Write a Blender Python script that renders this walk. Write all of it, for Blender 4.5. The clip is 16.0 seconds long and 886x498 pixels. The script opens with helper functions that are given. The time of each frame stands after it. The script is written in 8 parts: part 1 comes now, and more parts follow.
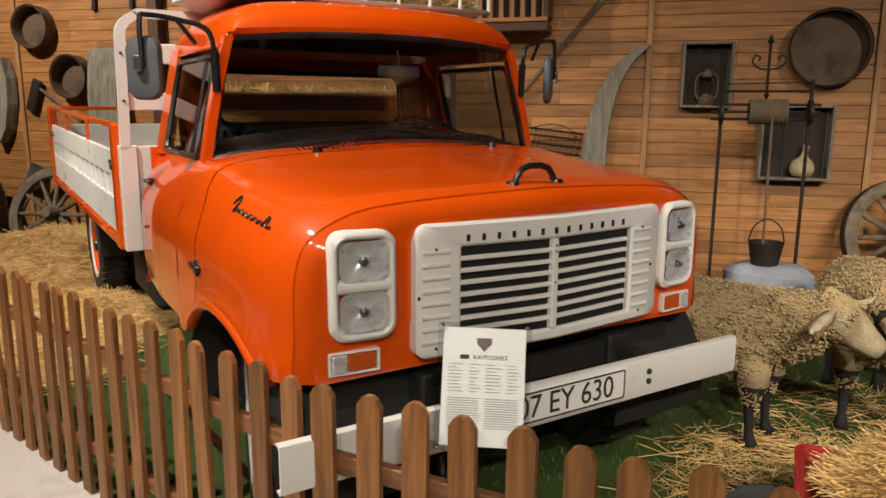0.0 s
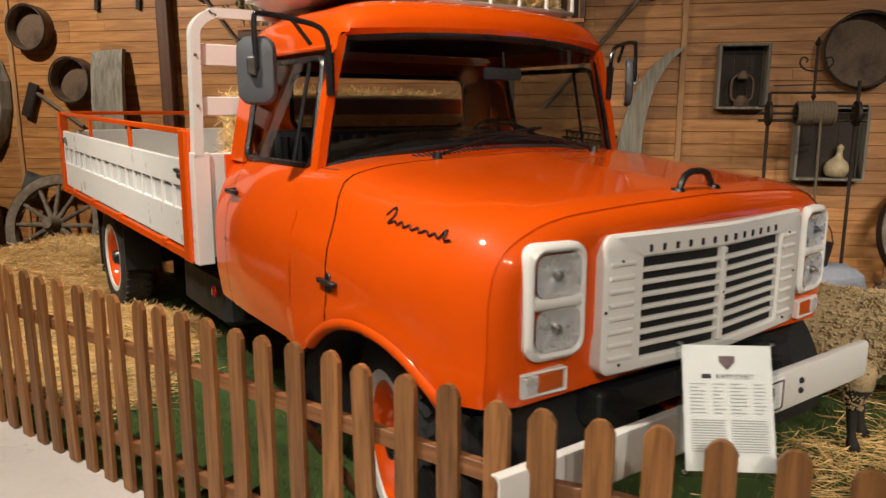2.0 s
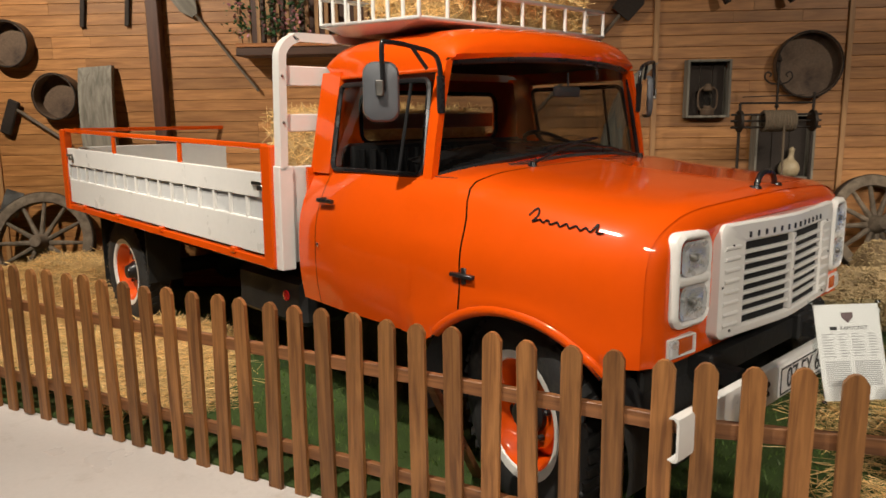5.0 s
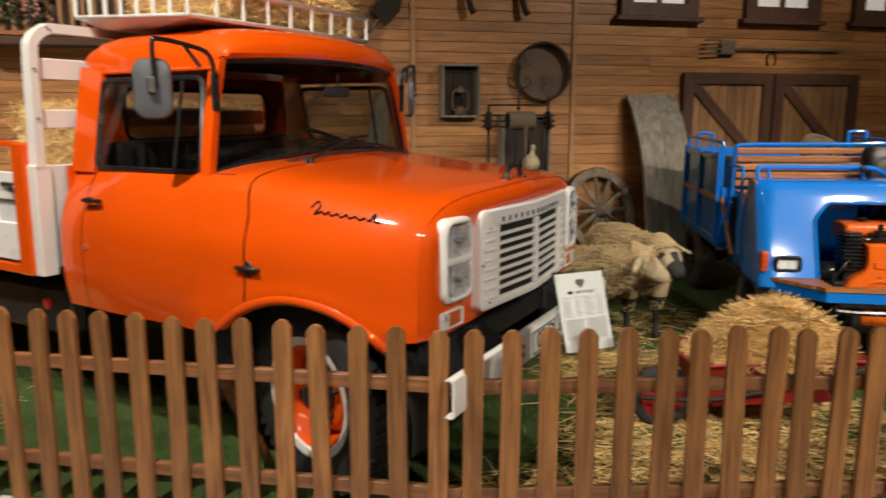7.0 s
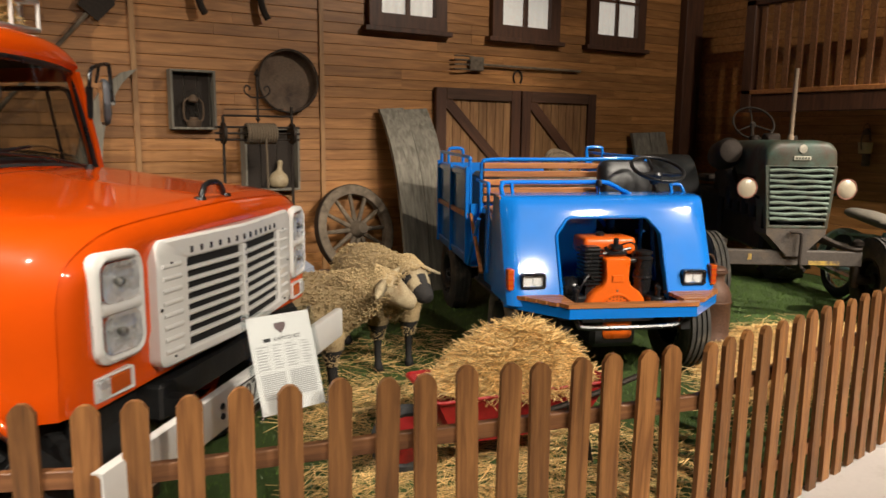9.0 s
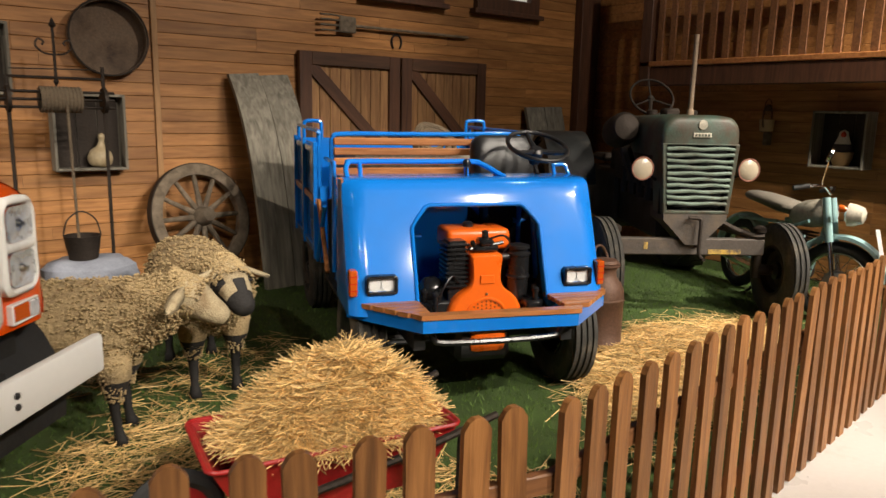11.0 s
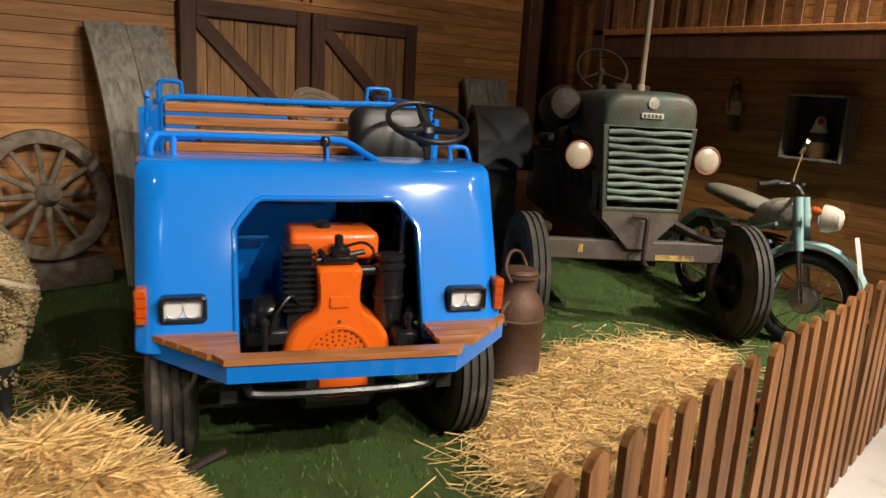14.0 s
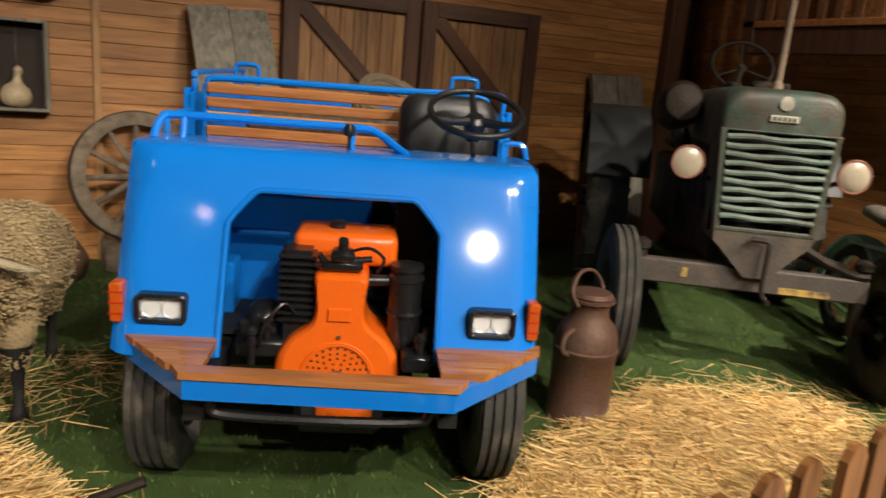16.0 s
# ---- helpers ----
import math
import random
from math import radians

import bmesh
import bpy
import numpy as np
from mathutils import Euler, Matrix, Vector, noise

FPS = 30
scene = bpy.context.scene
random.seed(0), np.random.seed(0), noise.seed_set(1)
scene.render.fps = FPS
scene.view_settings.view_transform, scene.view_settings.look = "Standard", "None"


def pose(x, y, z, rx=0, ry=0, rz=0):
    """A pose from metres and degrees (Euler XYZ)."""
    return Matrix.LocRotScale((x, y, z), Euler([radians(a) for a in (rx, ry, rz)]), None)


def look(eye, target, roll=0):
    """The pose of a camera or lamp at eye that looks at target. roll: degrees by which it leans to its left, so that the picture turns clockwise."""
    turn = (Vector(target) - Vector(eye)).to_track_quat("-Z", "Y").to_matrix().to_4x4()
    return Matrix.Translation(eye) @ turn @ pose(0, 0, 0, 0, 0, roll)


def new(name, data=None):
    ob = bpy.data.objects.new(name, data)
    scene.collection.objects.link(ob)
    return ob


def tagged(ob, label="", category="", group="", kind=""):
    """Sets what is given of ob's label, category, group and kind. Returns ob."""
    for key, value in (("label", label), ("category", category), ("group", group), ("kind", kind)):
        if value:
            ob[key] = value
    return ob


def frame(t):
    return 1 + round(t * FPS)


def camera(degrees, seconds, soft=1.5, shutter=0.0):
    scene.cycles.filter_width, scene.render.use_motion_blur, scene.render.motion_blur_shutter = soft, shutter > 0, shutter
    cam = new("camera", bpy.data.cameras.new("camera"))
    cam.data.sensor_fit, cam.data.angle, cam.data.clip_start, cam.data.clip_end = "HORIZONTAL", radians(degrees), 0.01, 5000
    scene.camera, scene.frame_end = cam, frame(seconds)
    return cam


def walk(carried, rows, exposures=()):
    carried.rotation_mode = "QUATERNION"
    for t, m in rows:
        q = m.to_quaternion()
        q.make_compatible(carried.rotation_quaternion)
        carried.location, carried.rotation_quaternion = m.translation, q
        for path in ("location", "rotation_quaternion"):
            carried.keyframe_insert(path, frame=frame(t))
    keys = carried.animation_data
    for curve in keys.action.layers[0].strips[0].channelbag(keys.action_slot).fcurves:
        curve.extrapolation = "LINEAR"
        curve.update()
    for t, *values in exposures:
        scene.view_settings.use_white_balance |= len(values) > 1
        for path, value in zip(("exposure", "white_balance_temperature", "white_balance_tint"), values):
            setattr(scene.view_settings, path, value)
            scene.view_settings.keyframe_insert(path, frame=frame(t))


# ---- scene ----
cam = camera(62.6, 16.0, soft=1.5, shutter=0.5)
PATH = [
    (0, (0.066, 0.226, 1.506), (-0.456, 2.119, 1.124), 0.3),
    (0.5, (-0.044, 0.192, 1.504), (-0.562, 2.088, 1.131), 0.3),
    (1, (-0.226, 0.159, 1.497), (-0.715, 2.063, 1.131), 0.4),
    (1.5, (-0.395, 0.188, 1.499), (-0.843, 2.102, 1.128), 0.2),
    (2, (-0.595, 0.195, 1.511), (-0.99, 2.119, 1.135), -0.0),
    (2.5, (-0.823, 0.13, 1.523), (-1.159, 2.065, 1.141), -0.3),
    (3, (-1.004, 0.092, 1.519), (-1.287, 2.036, 1.142), -0.9),
    (5.5, (-1.37, -0.39, 1.554), (-1.423, 1.578, 1.2), -0.6),
    (6, (-1.426, -0.466, 1.563), (-1.343, 1.499, 1.199), -0.6),
    (6.5, (-1.444, -0.501, 1.557), (-1.172, 1.445, 1.185), -0.5),
    (7, (-1.394, -0.481, 1.547), (-0.903, 1.423, 1.182), -0.1),
    (7.5, (-1.306, -0.458, 1.548), (-0.621, 1.389, 1.2), 0.3),
    (8, (-1.188, -0.402, 1.541), (-0.342, 1.381, 1.214), 0.6),
    (8.5, (-1.083, -0.291, 1.518), (-0.124, 1.436, 1.206), 0.6),
    (9, (-0.954, -0.125, 1.51), (0.081, 1.557, 1.194), 0.6),
    (9.5, (-0.774, 0.012, 1.485), (0.322, 1.653, 1.162), 0.7),
    (10, (-0.544, 0.118, 1.477), (0.605, 1.721, 1.141), 0.8),
    (12.5, (0.269, 0.684, 1.448), (1.533, 2.176, 1.028), 2.1),
    (13, (0.417, 0.732, 1.452), (1.689, 2.213, 1.021), 2.4),
    (13.5, (0.623, 0.759, 1.444), (1.9, 2.236, 1.011), 2.8),
    (14, (0.825, 0.818, 1.434), (2.091, 2.304, 1.001), 3.3),
    (14.5, (1.023, 0.853, 1.433), (2.275, 2.355, 1.012), 3.6),
    (15, (1.217, 0.831, 1.434), (2.378, 2.401, 1.002), 4.1),
    (15.5, (1.36, 0.858, 1.418), (2.442, 2.478, 0.967), 4.9),
    (16, (1.456, 0.92, 1.406), (2.36, 2.643, 0.946), 4.8),
]
walk(cam, [(t, look(eye, target, roll)) for t, eye, target, roll in PATH], [(0, -0.1), (6.5, -0.1), (9, 0.12), (10, 0.16), (13, 0.02), (16, -0.08)])

# world and lamps: a windowless hall lit by ceiling spots
world = bpy.data.worlds.new("hall_air")
scene.world = world
world.use_nodes = True
world.node_tree.nodes["Background"].inputs[0].default_value = (1.0, 0.78, 0.56, 1)
world.node_tree.nodes["Background"].inputs[1].default_value = 0.15


def spot(eye, target, watts, cone, size=0.05, color=(1.0, 0.895, 0.76), blend=0.6):
    data = bpy.data.lights.new("ceiling_spot_light", "SPOT")
    data.energy, data.spot_size, data.spot_blend, data.shadow_soft_size, data.color = watts, radians(cone), blend, size, color
    ob = new("ceiling_spot_light", data)
    ob.matrix_world = look(eye, target)
    return ob


# two rows over the walkway for the truck
spot((-2.7, 1.2, 4.3), (-2.0, 3.2, 0.3), 780, 82)
spot((-1.5, -1.4, 4.3), (-1.4, 3.0, 0.9), 190, 60)
spot((0.2, -2.4, 4.3), (-0.4, 2.6, 0.9), 270, 50)
spot((1.5, -3.0, 4.3), (0.4, 2.6, 0.7), 560, 46)
# two for the barn wall
spot((3.6, 2.2, 4.4), (1.5, 6.2, 1.1), 350, 74)
spot((-5.8, 2.8, 4.4), (-3.9, 6.0, 1.3), 900, 85)
# the farm carrier, the tractor and the corner
spot((2.5, -1.7, 4.3), (2.2, 2.7, 0.5), 860, 52)
spot((3.9, -1.9, 4.3), (2.9, 3.0, 0.6), 880, 42)
spot((4.7, -0.6, 4.3), (4.8, 2.6, 0.2), 800, 60)
spot((5.9, 0.2, 4.3), (6.2, 3.1, 0.2), 1500, 55, blend=0.6)
# fill spot, added only to brighten the corner; no lamp known there
spot((4.5, 1.3, 4.4), (6.0, 5.6, 1.1), 230, 66)


# ---- materials ----
def shader(name):
    m = bpy.data.materials.new(name)
    m.use_nodes = True
    return m, m.node_tree, m.node_tree.nodes["Principled BSDF"]


def surface(name, color, rough=0.5, metal=0.0, vary=0.12, scale=6.0, fine=60.0, bump=0.1, rough_vary=0.1, coat=0.0, dirt=None, dirt_amount=0.0, dirt_scale=3.0, object_vary=0.0, island_vary=0.0, spec=0.5, coat_rough=0.04):
    """A plain surface with two scales of variation, fine relief and optional stains."""
    m, tree, out = shader(name)
    n, ln = tree.nodes, tree.links
    co = n.new("ShaderNodeTexCoord")
    big = n.new("ShaderNodeTexNoise")
    big.inputs["Scale"].default_value, big.inputs["Detail"].default_value = scale, 5
    small = n.new("ShaderNodeTexNoise")
    small.inputs["Scale"].default_value, small.inputs["Detail"].default_value = fine, 4
    ln.new(co.outputs["Object"], big.inputs["Vector"])
    ln.new(co.outputs["Object"], small.inputs["Vector"])
    value = n.new("ShaderNodeMath")
    value.operation = "ADD"
    ln.new(big.outputs["Fac"], value.inputs[0])
    ln.new(small.outputs["Fac"], value.inputs[1])
    spread = n.new("ShaderNodeMapRange")
    spread.inputs["From Min"].default_value, spread.inputs["From Max"].default_value = 0.6, 1.4
    spread.inputs["To Min"].default_value, spread.inputs["To Max"].default_value = 1 - vary, 1 + vary
    ln.new(value.outputs[0], spread.inputs["Value"])
    hsv = n.new("ShaderNodeHueSaturation")
    hsv.inputs["Color"].default_value = (*color, 1)
    level = spread.outputs["Result"]
    for amount, kind, socket in ((object_vary, "ShaderNodeObjectInfo", "Random"), (island_vary, "ShaderNodeNewGeometry", "Random Per Island")):
        if amount:
            info = n.new(kind)
            more = n.new("ShaderNodeMapRange")
            more.inputs["To Min"].default_value, more.inputs["To Max"].default_value = 1 - amount, 1 + amount
            ln.new(info.outputs[socket], more.inputs["Value"])
            times = n.new("ShaderNodeMath")
            times.operation = "MULTIPLY"
            ln.new(level, times.inputs[0])
            ln.new(more.outputs["Result"], times.inputs[1])
            level = times.outputs[0]
    ln.new(level, hsv.inputs["Value"])
    base = hsv.outputs["Color"]
    if dirt:
        spots = n.new("ShaderNodeTexNoise")
        spots.inputs["Scale"].default_value, spots.inputs["Detail"].default_value, spots.inputs["Roughness"].default_value = dirt_scale, 8, 0.7
        ln.new(co.outputs["Object"], spots.inputs["Vector"])
        ramp = n.new("ShaderNodeMapRange")
        ramp.inputs["From Min"].default_value, ramp.inputs["From Max"].default_value = 0.62 - 0.25 * dirt_amount, 0.72 - 0.1 * dirt_amount
        ln.new(spots.outputs["Fac"], ramp.inputs["Value"])
        mix = n.new("ShaderNodeMix")
        mix.data_type = "RGBA"
        ln.new(ramp.outputs["Result"], mix.inputs["Factor"])
        ln.new(base, mix.inputs["A"])
        mix.inputs["B"].default_value = (*dirt, 1)
        base = mix.outputs["Result"]
    ln.new(base, out.inputs["Base Color"])
    rr = n.new("ShaderNodeMapRange")
    rr.inputs["From Min"].default_value, rr.inputs["From Max"].default_value = 0.3, 0.7
    rr.inputs["To Min"].default_value, rr.inputs["To Max"].default_value = max(0.02, rough - rough_vary), min(1, rough + rough_vary)
    ln.new(big.outputs["Fac"], rr.inputs["Value"])
    ln.new(rr.outputs["Result"], out.inputs["Roughness"])
    out.inputs["Metallic"].default_value = metal
    out.inputs["Coat Weight"].default_value = coat
    out.inputs["Coat Roughness"].default_value = coat_rough
    out.inputs["Specular IOR Level"].default_value = spec
    if bump:
        b = n.new("ShaderNodeBump")
        b.inputs["Strength"].default_value, b.inputs["Distance"].default_value = bump, 0.01
        ln.new(small.outputs["Fac"], b.inputs["Height"])
        ln.new(b.outputs["Normal"], out.inputs["Normal"])
    return m


def wood(name, dark, light, rough=0.55, along=(1.2, 14, 14), random_by="object", bump=0.25, spread=0.35, knots=0.25, coat=0.0):
    """Planed or weathered timber: long grain, knots, and a tone of its own for each piece."""
    m, tree, out = shader(name)
    n, ln = tree.nodes, tree.links
    co = n.new("ShaderNodeTexCoord")
    info = n.new("ShaderNodeObjectInfo" if random_by == "object" else "ShaderNodeNewGeometry")
    rnd = info.outputs["Random" if random_by == "object" else "Random Per Island"]
    shift = n.new("ShaderNodeCombineXYZ")
    far = n.new("ShaderNodeMath")
    far.operation = "MULTIPLY"
    far.inputs[1].default_value = 37.0
    ln.new(rnd, far.inputs[0])
    for k in range(3):
        ln.new(far.outputs[0], shift.inputs[k])
    add = n.new("ShaderNodeVectorMath")
    ln.new(co.outputs["Object"], add.inputs[0])
    ln.new(shift.outputs[0], add.inputs[1])
    mp = n.new("ShaderNodeMapping")
    mp.inputs["Scale"].default_value = along
    ln.new(add.outputs[0], mp.inputs["Vector"])
    grain = n.new("ShaderNodeTexNoise")
    grain.inputs["Scale"].default_value, grain.inputs["Detail"].default_value, grain.inputs["Distortion"].default_value = 3.0, 8, 0.6
    ln.new(mp.outputs[0], grain.inputs["Vector"])
    fibre = n.new("ShaderNodeTexNoise")
    fibre.inputs["Scale"].default_value, fibre.inputs["Detail"].default_value = 16.0, 5
    ln.new(mp.outputs[0], fibre.inputs["Vector"])
    knot = n.new("ShaderNodeTexVoronoi")
    knot.inputs["Scale"].default_value = 0.8
    ln.new(mp.outputs[0], knot.inputs["Vector"])
    kr = n.new("ShaderNodeMapRange")
    kr.inputs["From Min"].default_value, kr.inputs["From Max"].default_value = 0.0, 0.25
    kr.inputs["To Min"].default_value, kr.inputs["To Max"].default_value = 1 - knots, 1.0
    ln.new(knot.outputs["Distance"], kr.inputs["Value"])
    ramp = n.new("ShaderNodeMix")
    ramp.data_type = "RGBA"
    ramp.inputs["A"].default_value, ramp.inputs["B"].default_value = (*dark, 1), (*light, 1)
    gr = n.new("ShaderNodeMapRange")
    gr.inputs["From Min"].default_value, gr.inputs["From Max"].default_value = 0.32, 0.68
    ln.new(grain.outputs["Fac"], gr.inputs["Value"])
    ln.new(gr.outputs["Result"], ramp.inputs["Factor"])
    tone = n.new("ShaderNodeMapRange")
    tone.inputs["To Min"].default_value, tone.inputs["To Max"].default_value = 1 - spread, 1 + spread
    ln.new(rnd, tone.inputs["Value"])
    t1 = n.new("ShaderNodeMath")
    t1.operation = "MULTIPLY"
    ln.new(tone.outputs["Result"], t1.inputs[0])
    ln.new(kr.outputs["Result"], t1.inputs[1])
    fr = n.new("ShaderNodeMapRange")
    fr.inputs["To Min"].default_value, fr.inputs["To Max"].default_value = 0.8, 1.2
    ln.new(fibre.outputs["Fac"], fr.inputs["Value"])
    t2 = n.new("ShaderNodeMath")
    t2.operation = "MULTIPLY"
    ln.new(t1.outputs[0], t2.inputs[0])
    ln.new(fr.outputs["Result"], t2.inputs[1])
    hsv = n.new("ShaderNodeHueSaturation")
    ln.new(ramp.outputs["Result"], hsv.inputs["Color"])
    ln.new(t2.outputs[0], hsv.inputs["Value"])
    ln.new(hsv.outputs["Color"], out.inputs["Base Color"])
    out.inputs["Roughness"].default_value = rough
    out.inputs["Coat Weight"].default_value = coat
    out.inputs["Coat Roughness"].default_value = 0.15
    b = n.new("ShaderNodeBump")
    b.inputs["Strength"].default_value, b.inputs["Distance"].default_value = bump, 0.004
    ln.new(fibre.outputs["Fac"], b.inputs["Height"])
    ln.new(b.outputs["Normal"], out.inputs["Normal"])
    return m


def glass(name, tint=(0.85, 0.88, 0.88), gloss=1.0, bumpy=0.0):
    m = bpy.data.materials.new(name)
    m.use_nodes = True
    t = m.node_tree
    t.nodes.clear()
    out, mix = t.nodes.new("ShaderNodeOutputMaterial"), t.nodes.new("ShaderNodeMixShader")
    clear, shine, fres = t.nodes.new("ShaderNodeBsdfTransparent"), t.nodes.new("ShaderNodeBsdfGlossy"), t.nodes.new("ShaderNodeLayerWeight")
    clear.inputs[0].default_value = (*tint, 1)
    shine.inputs["Roughness"].default_value = 0.02
    fres.inputs["Blend"].default_value = 0.5
    steep, level = t.nodes.new("ShaderNodeMath"), t.nodes.new("ShaderNodeMath")
    steep.operation, level.operation = "POWER", "MULTIPLY_ADD"
    steep.inputs[1].default_value, level.inputs[1].default_value, level.inputs[2].default_value = 5.0, 0.9, 0.05 * gloss
    t.links.new(fres.outputs["Facing"], steep.inputs[0])
    t.links.new(steep.outputs[0], level.inputs[0])
    if bumpy:
        w, b = t.nodes.new("ShaderNodeTexWave"), t.nodes.new("ShaderNodeBump")
        w.inputs["Scale"].default_value = 30
        b.inputs["Strength"].default_value, b.inputs["Distance"].default_value = bumpy, 0.01
        t.links.new(w.outputs["Fac"], b.inputs["Height"])
        t.links.new(b.outputs["Normal"], shine.inputs["Normal"])
        t.links.new(b.outputs["Normal"], fres.inputs["Normal"])
    t.links.new(level.outputs[0], mix.inputs[0])
    t.links.new(clear.outputs[0], mix.inputs[1])
    t.links.new(shine.outputs[0], mix.inputs[2])
    t.links.new(mix.outputs[0], out.inputs[0])
    return m


ORANGE = surface("orange_enamel", (0.70, 0.079, 0.0015), 0.45, vary=0.03, bump=0.004, fine=18, rough_vary=0.05, coat=1.0, spec=0.12, coat_rough=0.07)
WHITE = surface("white_enamel", (0.72, 0.71, 0.68), 0.35, vary=0.03, bump=0.01, fine=30, coat=0.2)
BEDGREY = surface("grey_white_enamel", (0.55, 0.56, 0.56), 0.4, vary=0.05, bump=0.02, fine=30)
BLACK = surface("black_enamel", (0.012, 0.012, 0.013), 0.3, vary=0.2, bump=0.02)
# near-black that stands for shade in recesses, holes, gaps and the cab
DARK = surface("painted_shade_black", (0.006, 0.006, 0.006), 0.8, vary=0.3)
# black of underbody parts; also painted shade inside the carrier's nose
UNDER = surface("underbody_and_shade_black", (0.012, 0.012, 0.012), 0.65, vary=0.3, bump=0.2)
RUBBER = surface("tyre_rubber", (0.018, 0.018, 0.018), 0.75, vary=0.3, fine=90, bump=0.15, dirt=(0.06, 0.055, 0.045), dirt_amount=0.2)
OLDRUBBER = surface("old_tyre_rubber", (0.045, 0.042, 0.036), 0.85, vary=0.3, fine=80, bump=0.3, dirt=(0.14, 0.12, 0.09), dirt_amount=0.5)
SEAT = surface("black_vinyl", (0.012, 0.012, 0.013), 0.38, vary=0.2, fine=300, bump=0.1)
GREYPLASTIC = surface("grey_plastic", (0.085, 0.09, 0.1), 0.45, vary=0.08, fine=200, bump=0.05)
CHROME = surface("chrome", (0.75, 0.75, 0.75), 0.12, 1.0, vary=0.05, bump=0.0)
REFLECTOR = surface("lamp_reflector", (0.82, 0.83, 0.84), 0.3, 0.55, vary=0.15, scale=20, fine=60, bump=0.15)
STEEL = surface("worn_steel", (0.3, 0.29, 0.27), 0.4, 1.0, vary=0.3, bump=0.1)
IRON = surface("wrought_iron", (0.035, 0.026, 0.02), 0.65, 0.6, vary=0.4, bump=0.3)
RUST = surface("rusty_milk_can", (0.115, 0.06, 0.038), 0.6, 0.25, vary=0.35, scale=5, bump=0.25, dirt=(0.16, 0.11, 0.08), dirt_amount=0.5)
TIN = surface("dull_tin", (0.135, 0.085, 0.05), 0.7, 0.1, vary=0.3, bump=0.2, dirt=(0.05, 0.03, 0.02), dirt_amount=0.6)
BLUE = surface("blue_enamel", (0.004, 0.19, 0.70), 0.45, vary=0.04, bump=0.006, fine=9, rough_vary=0.06, coat=1.0, spec=0.12, coat_rough=0.07)
GREEN = surface("worn_green_paint", (0.05, 0.09, 0.068), 0.5, 0.1, vary=0.35, bump=0.2, dirt=(0.065, 0.042, 0.026), dirt_amount=0.95, dirt_scale=4)
GREYPAINT = surface("dusty_grey_steel", (0.075, 0.062, 0.052), 0.7, 0.2, vary=0.3, bump=0.25, dirt=(0.12, 0.09, 0.06), dirt_amount=0.5)
PALEBLUE = surface("pale_blue_paint", (0.28, 0.45, 0.45), 0.42, vary=0.12, bump=0.06, dirt=(0.2, 0.19, 0.16), dirt_amount=0.4)
CREAM = surface("worn_cream_paint", (0.5, 0.47, 0.38), 0.45, vary=0.2, bump=0.06, dirt=(0.12, 0.1, 0.07), dirt_amount=0.5)
RED = surface("red_barrow_paint", (0.3, 0.012, 0.012), 0.45, vary=0.2, bump=0.1, dirt=(0.08, 0.02, 0.015), dirt_amount=0.4)
AMBER = surface("amber_lens", (0.5, 0.085, 0.008), 0.2, vary=0.1, fine=120, bump=0.25, coat=0.5)
REDLENS = surface("red_lens", (0.5, 0.01, 0.01), 0.2, bump=0.1, coat=0.5)
LAMPGLASS = glass("lamp_glass", (0.9, 0.92, 0.93), 1.1, bumpy=0.5)
GLASS = glass("window_glass", (0.52, 0.53, 0.52), 1.0)
CLEAR = glass("clear_acrylic", (0.95, 0.97, 0.97), 0.8)
PAPER = surface("white_paper", (0.82, 0.81, 0.79), 0.6, vary=0.02, bump=0.01)
INK = surface("printed_ink", (0.03, 0.03, 0.03), 0.6, vary=0.05, bump=0)
GREYINK = surface("grey_print", (0.42, 0.42, 0.42), 0.6, vary=0.05, bump=0)
FLOOR = surface("pale_floor_coating", (0.62, 0.58, 0.55), 0.35, vary=0.05, scale=2, fine=40, bump=0.02, dirt=(0.5, 0.46, 0.42), dirt_amount=0.3)
TURF = surface("turf_backing", (0.042, 0.078, 0.012), 0.85, vary=0.4, scale=5, fine=220, bump=0.8)
BLADE = surface("turf_blade", (0.085, 0.152, 0.022), 0.6, vary=0.25, scale=3, bump=0, island_vary=0.4)
STRAW = surface("straw", (0.69, 0.465, 0.188), 0.55, vary=0.15, scale=4, bump=0, island_vary=0.45)
STRAWBED = surface("packed_straw", (0.52, 0.345, 0.14), 0.8, vary=0.45, scale=14, fine=130, bump=1.0)
BOARD = wood("wall_board", (0.27, 0.112, 0.031), (0.46, 0.213, 0.068), 0.5, along=(0.9, 9, 9), spread=0.2, knots=0.3)
BOARDS = wood("wall_boards", (0.27, 0.112, 0.031), (0.46, 0.213, 0.068), 0.5, along=(0.9, 9, 9), random_by="island", spread=0.2, knots=0.3)
BATTEN = wood("pale_batten", (0.3, 0.15, 0.06), (0.46, 0.25, 0.1), 0.55, along=(9, 9, 0.9), spread=0.12)
POST = wood("dark_brown_post", (0.055, 0.022, 0.011), (0.11, 0.045, 0.022), 0.55, along=(9, 9, 0.9), spread=0.15)
DARKRAIL = wood("dark_brown_rail", (0.055, 0.024, 0.012), (0.11, 0.048, 0.023), 0.55, along=(0.9, 9, 9), spread=0.15)
PICKET = wood("stained_picket", (0.15, 0.06, 0.018), (0.35, 0.155, 0.048), 0.5, along=(16, 16, 1.0), spread=0.3, knots=0.45)
FENCERAIL = wood("stained_fence_rail", (0.15, 0.06, 0.022), (0.28, 0.12, 0.045), 0.5, along=(1.0, 16, 16), spread=0.15)
